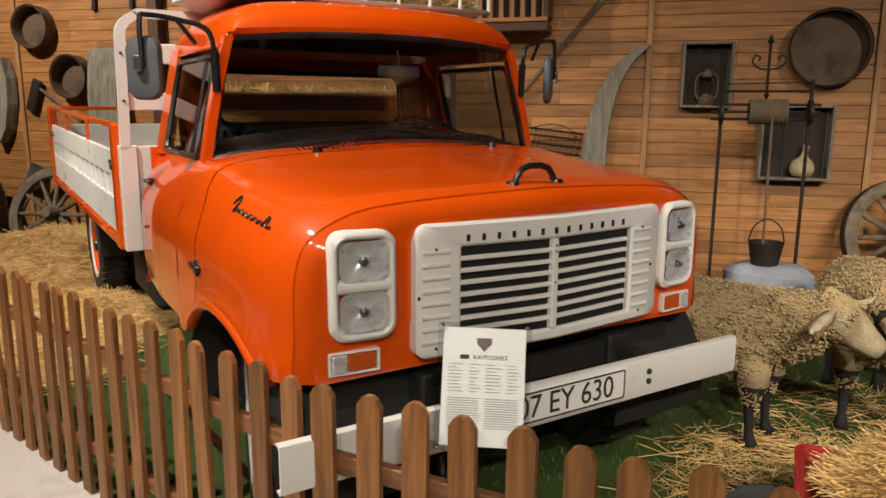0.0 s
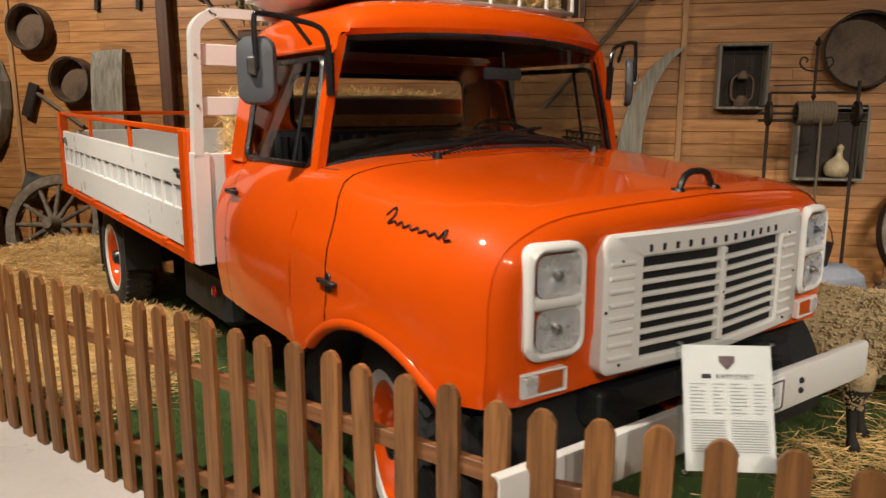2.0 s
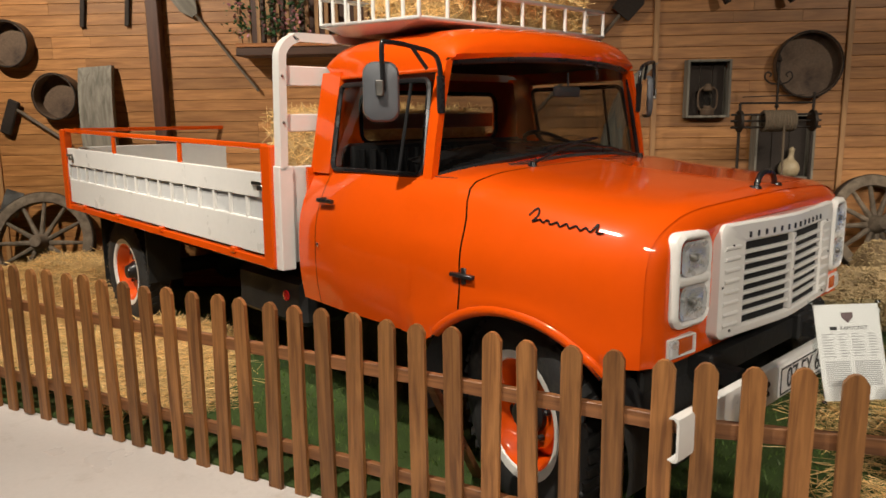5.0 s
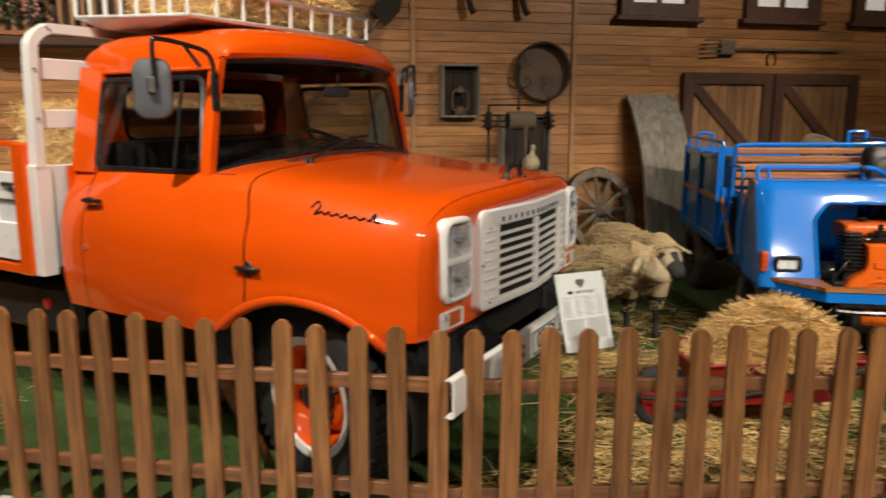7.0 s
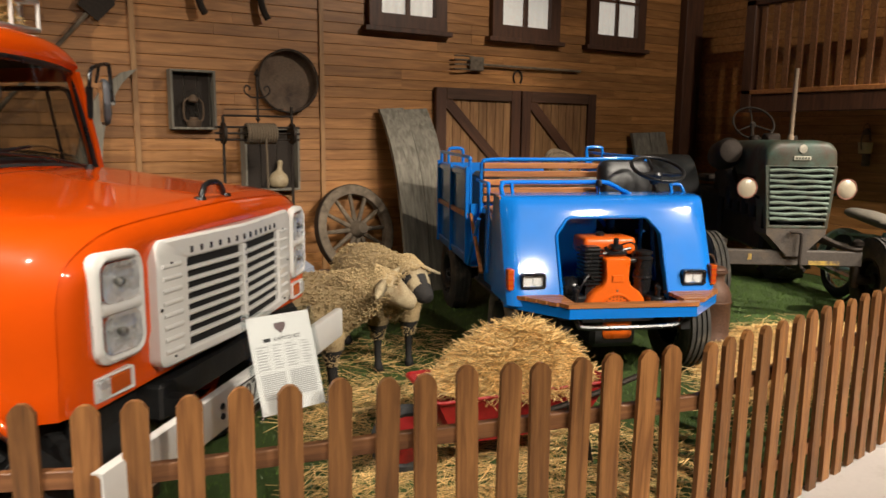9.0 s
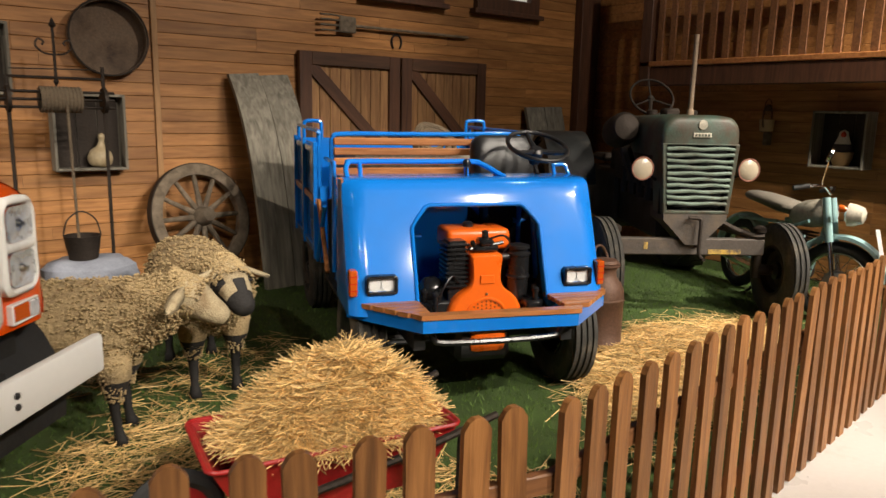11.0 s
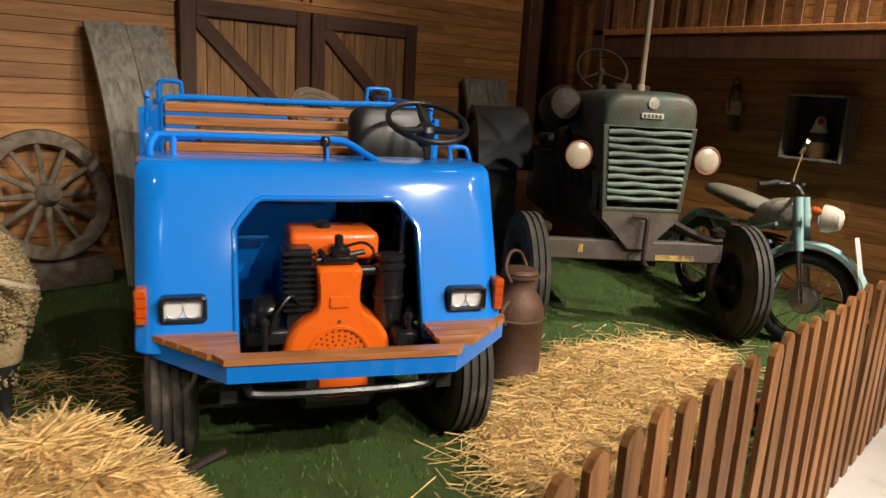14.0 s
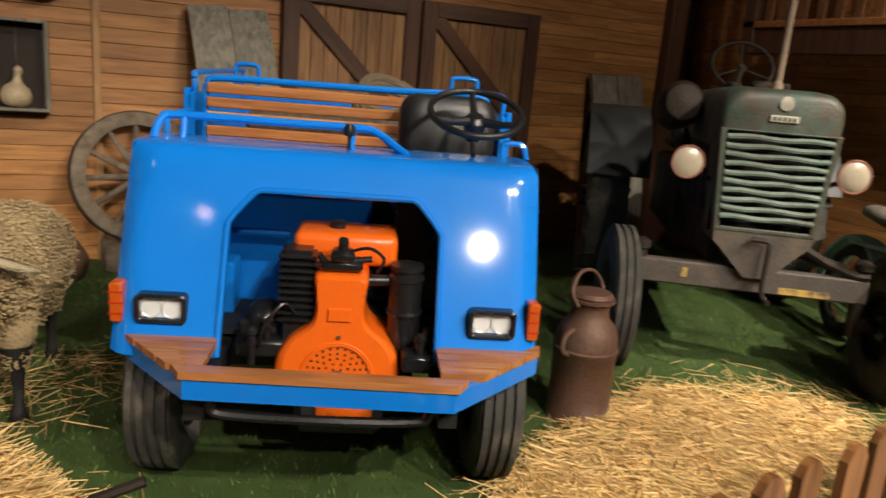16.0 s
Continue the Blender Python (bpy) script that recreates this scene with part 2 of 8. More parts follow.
OLDWOOD = wood("weathered_grey_wood", (0.13, 0.115, 0.09), (0.27, 0.245, 0.195), 0.85, along=(10, 10, 0.8), spread=0.2, bump=0.6)
OLDWHEEL = wood("weathered_wheel_wood", (0.1, 0.075, 0.05), (0.2, 0.155, 0.11), 0.85, along=(5, 5, 5), spread=0.2, bump=0.5)
DOORWOOD = wood("barn_door_board", (0.2, 0.09, 0.035), (0.38, 0.2, 0.08), 0.55, along=(10, 10, 0.9), spread=0.2)
SLATWOOD = wood("oiled_slat", (0.3, 0.11, 0.032), (0.5, 0.21, 0.07), 0.38, along=(1.0, 12, 12), spread=0.2, coat=0.3)
CEIL = surface("black_ceiling", (0.012, 0.011, 0.01), 0.9, vary=0.2)
HALLWALL = surface("dark_hall_wall", (0.06, 0.05, 0.045), 0.8, vary=0.15)
WOOL = surface("sheep_wool", (0.34, 0.25, 0.13), 0.95, vary=0.3, scale=9, fine=70, bump=1.0, dirt=(0.2, 0.14, 0.075), dirt_amount=0.55, dirt_scale=3)
WOOLFUZZ = surface("wool_locks", (0.40, 0.295, 0.15), 0.95, vary=0.3, scale=5, bump=0, island_vary=0.1, dirt=(0.26, 0.18, 0.09), dirt_amount=0.55, dirt_scale=3)
FACE = surface("sheep_face", (0.42, 0.34, 0.21), 0.95, vary=0.35, scale=12, fine=150, bump=1.0, dirt=(0.28, 0.2, 0.11), dirt_amount=0.5, dirt_scale=9)
BLACKFUR = surface("black_fur", (0.014, 0.012, 0.011), 0.8, vary=0.3, bump=0.4)
CURTAIN = surface("cream_curtain", (0.75, 0.7, 0.6), 0.9, vary=0.08, scale=4, bump=0.1)
ROPE = surface("rope", (0.13, 0.095, 0.06), 0.9, vary=0.3, fine=90, bump=0.7)
LEAF = surface("ivy_leaf", (0.03, 0.085, 0.02), 0.5, vary=0.3, bump=0.1, island_vary=0.4)
PETAL = surface("pink_petal", (0.6, 0.25, 0.28), 0.6, vary=0.15, bump=0, island_vary=0.25)
GOURD = surface("dried_gourd", (0.42, 0.33, 0.2), 0.55, vary=0.25, bump=0.1, dirt=(0.2, 0.13, 0.06), dirt_amount=0.4)
SACKCLOTH = surface("blue_grey_cloth", (0.28, 0.3, 0.36), 0.9, vary=0.3, scale=8, fine=120, bump=0.6)
WICKER = surface("wicker", (0.36, 0.21, 0.085), 0.7, vary=0.3, fine=120, bump=0.7)


# ---- small builders ----
def part(name, bm, material, parent=None, label="", smooth=False, flip=True):
    """Links a bmesh as one mesh object under a thing or a part."""
    if flip:
        bmesh.ops.recalc_face_normals(bm, faces=bm.faces)
    me = bpy.data.meshes.new(name)
    bm.to_mesh(me)
    bm.free()
    if smooth:
        me.polygons.foreach_set("use_smooth", [True] * len(me.polygons))
        me.set_sharp_from_angle(angle=radians(40))
    for m in material if isinstance(material, (list, tuple)) else [material]:
        me.materials.append(m)
    ob = new(name, me)
    if parent:
        ob.parent = parent
    if label:
        ob["label"] = label
    return ob


def thing(name, m, label, category, group="", kind=""):
    ob = new(name)
    ob.empty_display_size = 0.1
    ob.matrix_world = m
    return tagged(ob, label, category, group, kind)


def share(name, ob, parent, m):
    """Another object on the same mesh."""
    o = new(name, ob.data)
    o.parent = parent
    o.matrix_basis = m
    return o


def box(bm, x0, x1, y0, y1, z0, z1, bevel=0.0, m=None, segments=1):
    vs = [bm.verts.new((x, y, z)) for x in (x0, x1) for y in (y0, y1) for z in (z0, z1)]
    fs = [bm.faces.new([vs[i] for i in f]) for f in ((0, 1, 3, 2), (4, 6, 7, 5), (0, 4, 5, 1), (2, 3, 7, 6), (0, 2, 6, 4), (1, 5, 7, 3))]
    if bevel:
        es = list({e for f in fs for e in f.edges})
        r = bmesh.ops.bevel(bm, geom=es, offset=bevel, segments=segments, affect="EDGES", profile=0.5)
        vs = list({v for f in r["faces"] for v in f.verts} | {v for v in vs if v.is_valid})
    if m is not None:
        bmesh.ops.transform(bm, matrix=m, verts=[v for v in vs if v.is_valid])
    return bm


def boxed(*a, **k):
    return box(bmesh.new(), *a, **k)


def rings(bm, loops, closed=True, cap0=False, cap1=False):
    """A skin over loops of equal length."""
    rows = [[bm.verts.new(p) for p in loop] for loop in loops]
    n = len(rows[0])
    for a, b in zip(rows, rows[1:]):
        for i in range(n if closed else n - 1):
            j = (i + 1) % n
            try:
                bm.faces.new((a[i], a[j], b[j], b[i]))
            except ValueError:
                pass
    if cap0:
        bm.faces.new(rows[0])
    if cap1:
        bm.faces.new(rows[-1])
    return bm


def axes_of(d):
    d = Vector(d).normalized()
    s = d.orthogonal().normalized()
    return s, d.cross(s)


def sweep(bm, pts, r, seg=8, closed=False, flat=None):
    """A tube along points; r may be one radius or one for each point."""
    pts = [Vector(p) for p in pts]
    n = len(pts)
    rs = r if isinstance(r, (list, tuple)) else [r] * n
    loops, side = [], None
    for i, p in enumerate(pts):
        if closed:
            d = pts[(i + 1) % n] - pts[i - 1]
        else:
            d = pts[min(i + 1, n - 1)] - pts[max(i - 1, 0)]
        d.normalize()
        side = d.orthogonal().normalized() if side is None else (side - d * side.dot(d)).normalized()
        up = d.cross(side)
        loops.append([p + (side * math.cos(2 * math.pi * k / seg) + up * math.sin(2 * math.pi * k / seg)) * rs[i] for k in range(seg)])
    if closed:
        loops.append(loops[0])
        return rings(bm, loops)
    return rings(bm, loops, cap0=True, cap1=True)


def tube(bm, a, b, r, seg=8, r1=None):
    return sweep(bm, [a, b], [r, r if r1 is None else r1], seg)


def lathe(bm, profile, seg=24, m=None, closed=False, cap=True):
    """A turned body: profile of (radius, height) about z."""
    loops = [[Vector((max(r, 1e-4) * math.cos(2 * math.pi * k / seg), max(r, 1e-4) * math.sin(2 * math.pi * k / seg), z)) for k in range(seg)] for r, z in profile]
    if m is not None:
        loops = [[m @ p for p in l] for l in loops]
    if closed:
        loops.append(loops[0])
    return rings(bm, loops, cap0=cap and not closed, cap1=cap and not closed)


def rounded(cx, cz, w, h, r, n=5):
    """A rounded rectangle as (x, z) points."""
    out = []
    for sx, sz, a0 in ((1, 1, 0), (-1, 1, 90), (-1, -1, 180), (1, -1, 270)):
        for k in range(n + 1):
            a = radians(a0 + 90 * k / n)
            out.append((cx + sx * (w / 2 - r) + r * math.cos(a), cz + sz * (h / 2 - r) + r * math.sin(a)))
    return out


def ring_plate(bm, outer, inner, y0, y1, fy=lambda x: 0.0, lip=0.0):
    """A frame between two loops of (x, z), from y0 (front) to y1; fy adds a sweep by x; lip rounds the front."""
    def at(loop, y):
        return [(x, y + fy(x), z) for x, z in loop]

    def shrunk(loop, k):
        cx, cz = sum(p[0] for p in loop) / len(loop), sum(p[1] for p in loop) / len(loop)
        return [(x + k * (1 if x < cx else -1), z + k * (1 if z < cz else -1)) for x, z in loop]

    loops = [at(outer, y1), at(outer, y0 + lip), at(shrunk(outer, lip), y0), at(shrunk(inner, -lip), y0), at(inner, y0 + lip), at(inner, y1)]
    loops.append(loops[0])
    return rings(bm, loops)


def catmull(ctrl, n):
    """n points along a smooth curve through ctrl."""
    c = [2 * np.array(ctrl[0]) - np.array(ctrl[1])] + [np.array(p, float) for p in ctrl] + [2 * np.array(ctrl[-1]) - np.array(ctrl[-2])]
    out = []
    for k in range(n):
        t = k / (n - 1) * (len(ctrl) - 1)
        i = min(int(t), len(ctrl) - 2)
        t -= i
        p0, p1, p2, p3 = c[i : i + 4]
        out.append(tuple(0.5 * (2 * p1 + (p2 - p0) * t + (2 * p0 - 5 * p1 + 4 * p2 - p3) * t * t + (3 * p1 - p0 - 3 * p2 + p3) * t ** 3)))
    return out


def lerp_table(x, xs, ys):
    return float(np.interp(x, xs, ys))


def writing(text, size, depth=0.001):
    cu = bpy.data.curves.new("letters", "FONT")
    cu.body, cu.size, cu.extrude, cu.align_x, cu.align_y = text, size, depth, "CENTER", "CENTER"
    ob = new("letters", cu)
    bpy.context.view_layer.update()
    me = bpy.data.meshes.new_from_object(ob.evaluated_get(bpy.context.evaluated_depsgraph_get()))
    bpy.data.objects.remove(ob)
    bm = bmesh.new()
    bm.from_mesh(me)
    bpy.data.meshes.remove(me)
    return bm


def stalks(name, roots, material, length=(0.08, 0.22), r=0.0016, tilt=25, seed=1, parent=None, droop=0.0, kind="stuff"):
    """Loose straw: thin three-sided stalks at the given points, lying at random within a tilt from level."""
    rng = np.random.default_rng(seed)
    roots = np.asarray(roots, float)
    n = len(roots)
    yaw = rng.uniform(0, 2 * np.pi, n)
    el = np.radians(rng.normal(0, tilt, n))
    ln = rng.uniform(*length, n)
    d = np.stack([np.cos(yaw) * np.cos(el), np.sin(yaw) * np.cos(el), np.sin(el)], -1)
    a, b = roots - d * ln[:, None] / 2, roots + d * ln[:, None] / 2
    b[:, 2] -= droop * ln
    s = np.cross(d, rng.normal(size=(n, 3)))
    s /= np.linalg.norm(s, axis=1)[:, None]
    u = np.cross(d, s)
    rr = r * rng.uniform(0.6, 1.5, n)[:, None]
    vs = np.empty((n, 6, 3))
    for k in range(3):
        o = (s * math.cos(2 * math.pi * k / 3) + u * math.sin(2 * math.pi * k / 3)) * rr
        vs[:, k], vs[:, 3 + k] = a + o, b + o
    base = (np.arange(n) * 6)[:, None]
    quads = np.concatenate([base + np.array(q) for q in ((0, 1, 4, 3), (1, 2, 5, 4), (2, 0, 3, 5))], 1).reshape(-1, 4)
    me = bpy.data.meshes.new(name)
    me.from_pydata(vs.reshape(-1, 3).tolist(), [], quads.tolist())
    me.materials.append(material)
    ob = new(name, me)
    if parent:
        ob.parent = parent
    if kind:
        ob["kind"] = kind
    return ob


# ---- the hall ----
WALL_Y, WALL_X, TOP = 6.2, 6.62, 4.6
tagged(part("floor", boxed(-9, 9.2, -4.2, 8.2, -0.2, 0.0), FLOOR), "pale grey coated floor of the hall", "floor", kind="structure")
tagged(part("ceiling", boxed(-9, 9.2, -4.2, 8.2, TOP, TOP + 0.2), CEIL), "black ceiling above the display", "ceiling", kind="structure")
for nm, dims in (("wall_south", (-9, 9.2, -4.4, -4.2, 0, TOP)), ("wall_west", (-9.2, -9, -4.2, 8.2, 0, TOP)), ("wall_east_hall", (9.2, 9.4, -4.2, 8.2, 0, TOP)), ("wall_north_hall", (-9, 9.2, 8.2, 8.4, 0, TOP))):
    tagged(part(nm, boxed(*dims), HALLWALL), "plain dark wall of the hall", "wall", kind="structure")

# fence line and turf
FENCE = [Vector((-5.34, 3.95)), Vector((-0.73, 1.84)), Vector((1.05, 1.44)), Vector((6.58, 2.142))]
edge = [(p.x, p.y) for p in FENCE]
bm = bmesh.new()
out = [(x, y + 0.03) for x, y in edge] + [(WALL_X, WALL_Y), (-8.9, WALL_Y), (-8.9, 6.0), (-7.6, 5.9)]
lo, hi = [bm.verts.new((x, y, 0.0)) for x, y in out], [bm.verts.new((x, y, 0.012)) for x, y in out]
bm.faces.new(hi)
for i in range(len(out)):
    bm.faces.new((lo[i], lo[(i + 1) % len(out)], hi[(i + 1) % len(out)], hi[i]))
tagged(part("ground_turf", bm, TURF), "green artificial turf laid inside the fence", "turf", kind="structure")

# backs of the barn walls
north = tagged(part("wall_north", boxed(-9, WALL_X + 0.15, WALL_Y + 0.02, WALL_Y + 0.2, 0, TOP), POST), "barn wall clad in horizontal wooden boards", "wall", kind="structure")
east = tagged(part("wall_east", boxed(WALL_X + 0.02, WALL_X + 0.2, -4.2, WALL_Y + 0.02, 0, TOP), POST), "barn side wall clad in horizontal wooden boards", "wall", kind="structure")

# upright battens and the dark posts
for x in (-5.89, 0.048, 1.628):
    tagged(part("batten", boxed(x - 0.022, x + 0.022, WALL_Y - 0.022, WALL_Y + 0.02, 0.012, TOP, bevel=0.003), BATTEN), "pale upright batten on the barn wall", "trim", kind="structure")
for x, w in ((-4.28, 0.11), (6.44, 0.3)):
    tagged(part("corner_post", boxed(x - w / 2, x + w / 2, WALL_Y - 0.1, WALL_Y + 0.02, 0.012, TOP, bevel=0.006), POST), "dark brown upright post of the barn wall", "post", kind="structure")
tagged(part("batten", boxed(-4.36, -4.34, WALL_Y - 0.05, WALL_Y + 0.02, 0.012, TOP, bevel=0.003), BATTEN), "pale upright batten on the barn wall", "trim", kind="structure")

# ---- fence ----
fence = thing("picket_fence", pose(0, 0, 0), "low stained wooden picket fence round the display", "fence")


def picket_mesh():
    bm = bmesh.new()
    w, t, h = 0.034, 0.009, 0.812
    prof = [(-w, 0), (w, 0), (w, h - 0.028), (w * 0.62, h - 0.008), (w * 0.25, h), (-w * 0.25, h), (-w * 0.62, h - 0.008), (-w, h - 0.028)]
    a, b = [bm.verts.new((x, -t, z)) for x, z in prof], [bm.verts.new((x, t, z)) for x, z in prof]
    bm.faces.new(a)
    bm.faces.new(b[::-1])
    for i in range(8):
        bm.faces.new((a[i], b[i], b[(i + 1) % 8], a[(i + 1) % 8]))
    return bm


first = None
rng = random.Random(4)
for a, b, step, start, later in ((FENCE[1], FENCE[0], 0.1436, 0.0877, 0.1436), (FENCE[1], FENCE[2], 0.1345, 0.034, 0.1235), (FENCE[2], FENCE[3], 0.1268, 0.028, 0.1268)):
    d = b - a
    yaw = math.degrees(math.atan2(d.y, d.x))
    k = start
    while k < d.length - 0.03:
        p = a + d.normalized() * (k + rng.uniform(-0.004, 0.004))
        m = pose(p.x, p.y, 0.003 + rng.uniform(-0.006, 0.006), rng.uniform(-0.8, 0.8), rng.uniform(-0.9, 0.9), yaw)
        if first is None:
            first = part("picket", picket_mesh(), PICKET, fence)
            first.matrix_basis = m
        else:
            share("picket", first, fence, m)
        k += step if k < 0.95 else later
    nrm = Vector((-d.y, d.x)).normalized()
    if nrm.y < 0:
        nrm = -nrm
    for z in (0.19, 0.6):
        c = (a + b) / 2 + nrm * 0.024
        r = part("rail", boxed(-d.length / 2, d.length / 2, -0.014, 0.014, -0.026, 0.026, bevel=0.003), FENCERAIL, fence)
        r.matrix_basis = pose(c.x, c.y, z, 0, 0, yaw)
# slanted props behind the fence
for p, lean in ((Vector((-1.55, 2.26)), 34), (Vector((3.2, 1.74)), 34)):
    bm = boxed(-0.02, 0.02, -0.015, 0.015, 0, 0.66, bevel=0.003)
    o = part("prop", bm, FENCERAIL, fence)
    o.matrix_basis = pose(p.x + 0.16, p.y + 0.38, 0.02, lean, 0, -28)


# ---- orange pickup truck ----
# its own axes: x to its right-hand lamp as seen from the front, y towards its tail, z up
truck = thing("pickup_truck", pose(-0.237, 2.545, 0.0, 0, 0, 47), "glossy orange vintage pickup truck with a white flatbed and grille", "truck")
AX, ARCH_R, ARCH_RISE, WHEEL_R = 0.56, 0.525, 0.88, 0.405


def bow(x):
    return 0.1 * math.sqrt(x * x + 0.003) - 0.047


def body_width(y):
    return lerp_table(y, [0, 0.05, 0.12, 0.25, 0.5, 1.0, 1.6, 1.95], [0.805, 0.835, 0.865, 0.893, 0.912, 0.92, 0.92, 0.90])


def sill(y):
    s = lerp_table(y, [0, 0.15, 0.25, 1.0, 1.03, 2.0], [0.735, 0.73, 0.715, 0.66, 0.655, 0.66])
    if abs(y - AX) < ARCH_R:
        s = max(s, 0.38 + ARCH_RISE * math.sqrt(ARCH_R ** 2 - (y - AX) ** 2))
    return s


def hood_top(y):
    return lerp_table(y, [0, 0.1, 0.3, 0.7, 1.0, 1.2], [1.245, 1.272, 1.29, 1.325, 1.36, 1.405])


def section(y, inset=0.0, n=26):
    """Half a section, from the sill up and over to the middle of the hood."""
    w, s, t = body_width(y) - inset, sill(y), hood_top(y) - inset
    m = s + (1.0 - s) * 0.5
    e = min(t, 1.35)
    flare = 0.018 if abs(y - AX) < ARCH_R else 0.0
    ctrl = [(w - 0.012 + flare, s), (w - 0.002 + flare * 0.5, s + (m - s) * 0.45), (w, m), (w - 0.004, 1.02), (w - 0.03, 1.12), (w - 0.095, e - 0.075), (w - 0.22, e - 0.03), (w - 0.42, (e + t) / 2 - 0.012), (0.24, t - 0.004), (0.0, t + 0.004)]
    return catmull(ctrl, n)


def side_section(y, inset=0.0, n=16):
    """Half a section of the cab below the windows."""
    w, s = body_width(y) - inset, sill(y)
    return catmull([(w - 0.02, s), (w, s + 0.14), (w, 0.98), (w - 0.02, 1.1), (w - 0.07, 1.22), (w - 0.125, 1.305)], n)


def both(half, y):
    left = [(-x, y + bow(x) * math.exp(-max(y, 0) / 0.25), z) for x, z in half]
    right = [(x, p[1], z) for (x, z), p in zip(half[::-1], left[::-1])]
    return left + right[1:]


ys = sorted(set([round(0.07 + 0.73 * k / 34, 4) for k in range(35)] + [AX - ARCH_R + 0.001, AX + ARCH_R - 0.001]))
ys = [y for y in ys if y <= 0.80]
nose = []
for a in range(90, -1, -15):
    r = 0.055
    nose.append((r * (1 - math.sin(radians(a))), r * (1 - math.cos(radians(a)))))


def seam(y, share):
    """A section whose top runs further back, as the hood's rear edge does."""
    half = []
    for i, (x, z) in enumerate(section(0.8)):
        f = max(0.0, min(1.0, (z - 1.13) / 0.19))
        yy = y + 0.045 * share * f * f * (3 - 2 * f)
        half.append((*section(yy)[i], yy))
    line = [(-x, yy + bow(x) * math.exp(-yy / 0.25), z) for x, z, yy in half]
    return line + [(-p[0], p[1], p[2]) for p in line[-2::-1]]


loops = [both(section(y, i), y) for y, i in nose] + [seam(y, max(0, (y - 0.3) / 0.5)) for y in ys]
bm = rings(bmesh.new(), loops, closed=False, cap0=True)
clip = part("front_clip", bm, ORANGE, truck, "orange hood and front fenders in one piece", smooth=True)
loops = [seam(y, 1 - (y - 0.809) / 0.358) for y in [0.809 + 0.358 * k / 12 for k in range(13)]]
part("cowl", rings(bmesh.new(), loops, closed=False), ORANGE, truck, smooth=True)
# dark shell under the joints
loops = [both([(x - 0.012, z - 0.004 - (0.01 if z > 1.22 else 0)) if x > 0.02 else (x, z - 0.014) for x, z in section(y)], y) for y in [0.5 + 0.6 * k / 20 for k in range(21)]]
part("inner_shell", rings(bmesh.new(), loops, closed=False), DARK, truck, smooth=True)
# doors and the cab's lower sides
for sgn in (-1, 1):
    def strip(y0, y1, inset=0.0, k=14, lift=0.0):
        return rings(bmesh.new(), [[(sgn * x, y, z) for x, z in side_section(y, inset)] for y in [y0 + (y1 - y0) * i / k for i in range(k + 1)]], closed=False)

    door = part("door", strip(1.09, 1.80), ORANGE, truck, "orange cab door with a black handle", smooth=True)
    part("cab_side", strip(1.806, 1.96), ORANGE, truck, smooth=True)
    # lining in shade black, so the cab's dimness is in its colour
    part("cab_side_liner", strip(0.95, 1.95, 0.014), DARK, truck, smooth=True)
    w = body_width(1.7)
    bm = bmesh.new()
    tube(bm, (sgn * (w + 0.03), 1.66, 1.09), (sgn * (w + 0.032), 1.775, 1.092), 0.011, 8)
    tube(bm, (sgn * (w - 0.02), 1.765, 1.09), (sgn * (w + 0.03), 1.765, 1.09), 0.013, 8)
    bmesh.ops.translate(bm, vec=(-sgn * 0.045, 0, 0.075), verts=bm.verts)
    part("handle", bm, BLACK, door, "black door handle", smooth=True)
    part("lock", lathe(bmesh.new(), [(0.01, 0), (0.01, 0.008), (0.004, 0.012)], 10, pose(sgn * (w - 0.002), 1.77, 0.955, 0, sgn * 90, 0)), CHROME, door)
    # hood latch low on the fender
    bm = bmesh.new()
    box(bm, -0.012, 0.022, -0.075, 0.045, -0.008, 0.008, bevel=0.003)
    box(bm, 0.0, 0.028, -0.03, -0.004, -0.035, 0.03, bevel=0.004)
    tube(bm, (0.018, -0.05, -0.015), (0.02, 0.03, 0.018), 0.006)
    bmesh.ops.transform(bm, matrix=pose(sgn * 0.922, 0.80, 0.952), verts=bm.verts)
    if sgn > 0:
        bmesh.ops.scale(bm, vec=(-1, 1, 1), space=Matrix.Translation((-0.922, 0, 0)), verts=bm.verts)
    part("hood_latch", bm, BLACK, truck, "black hood latch", smooth=True)
    # script badge on the fender, drawn as a plain ribbon
    pts = [(0.0, 0.02), (0.02, 0.055), (0.035, 0.03), (0.02, -0.005), (0.045, 0.01), (0.06, 0.0), (0.075, 0.014), (0.09, -0.002), (0.11, 0.012), (0.125, -0.003), (0.145, 0.013), (0.16, -0.002), (0.18, 0.012), (0.2, -0.002), (0.215, 0.012), (0.235, 0.0), (0.25, 0.035), (0.255, 0.0), (0.275, 0.004)]
    smooth_pts = catmull(pts, 70)
    bm = bmesh.new()
    def skin(y, z):
        half = [q for q in section(y, n=60) if 0.9 < q[1] < 1.26]
        return float(np.interp(z, [q[1] for q in half], [q[0] for q in half]))

    badge = [(0.52 - u * 1.1, 1.185 + v * 0.75 - 0.08 * u) for u, v in smooth_pts]
    sweep(bm, [(sgn * (skin(y, z) + 0.002), y, z) for y, z in badge], 0.0035, 6)
    part("script_badge", bm, BLACK, truck, "thin dark script badge", smooth=True)
    # rolled lip of the wheel arch
    lip = []
    for k in range(27):
        a = radians(178 - 176 * k / 26)
        y, z = AX - ARCH_R * math.cos(a) * -1, 0.38 + ARCH_RISE * ARCH_R * math.sin(a)
        if z > sill(0.2) - 0.03:
            lip.append((sgn * (body_width(y) - 0.008), y, z + 0.006))
    part("arch_lip", sweep(bmesh.new(), lip, 0.024, 10), ORANGE, truck, smooth=True)
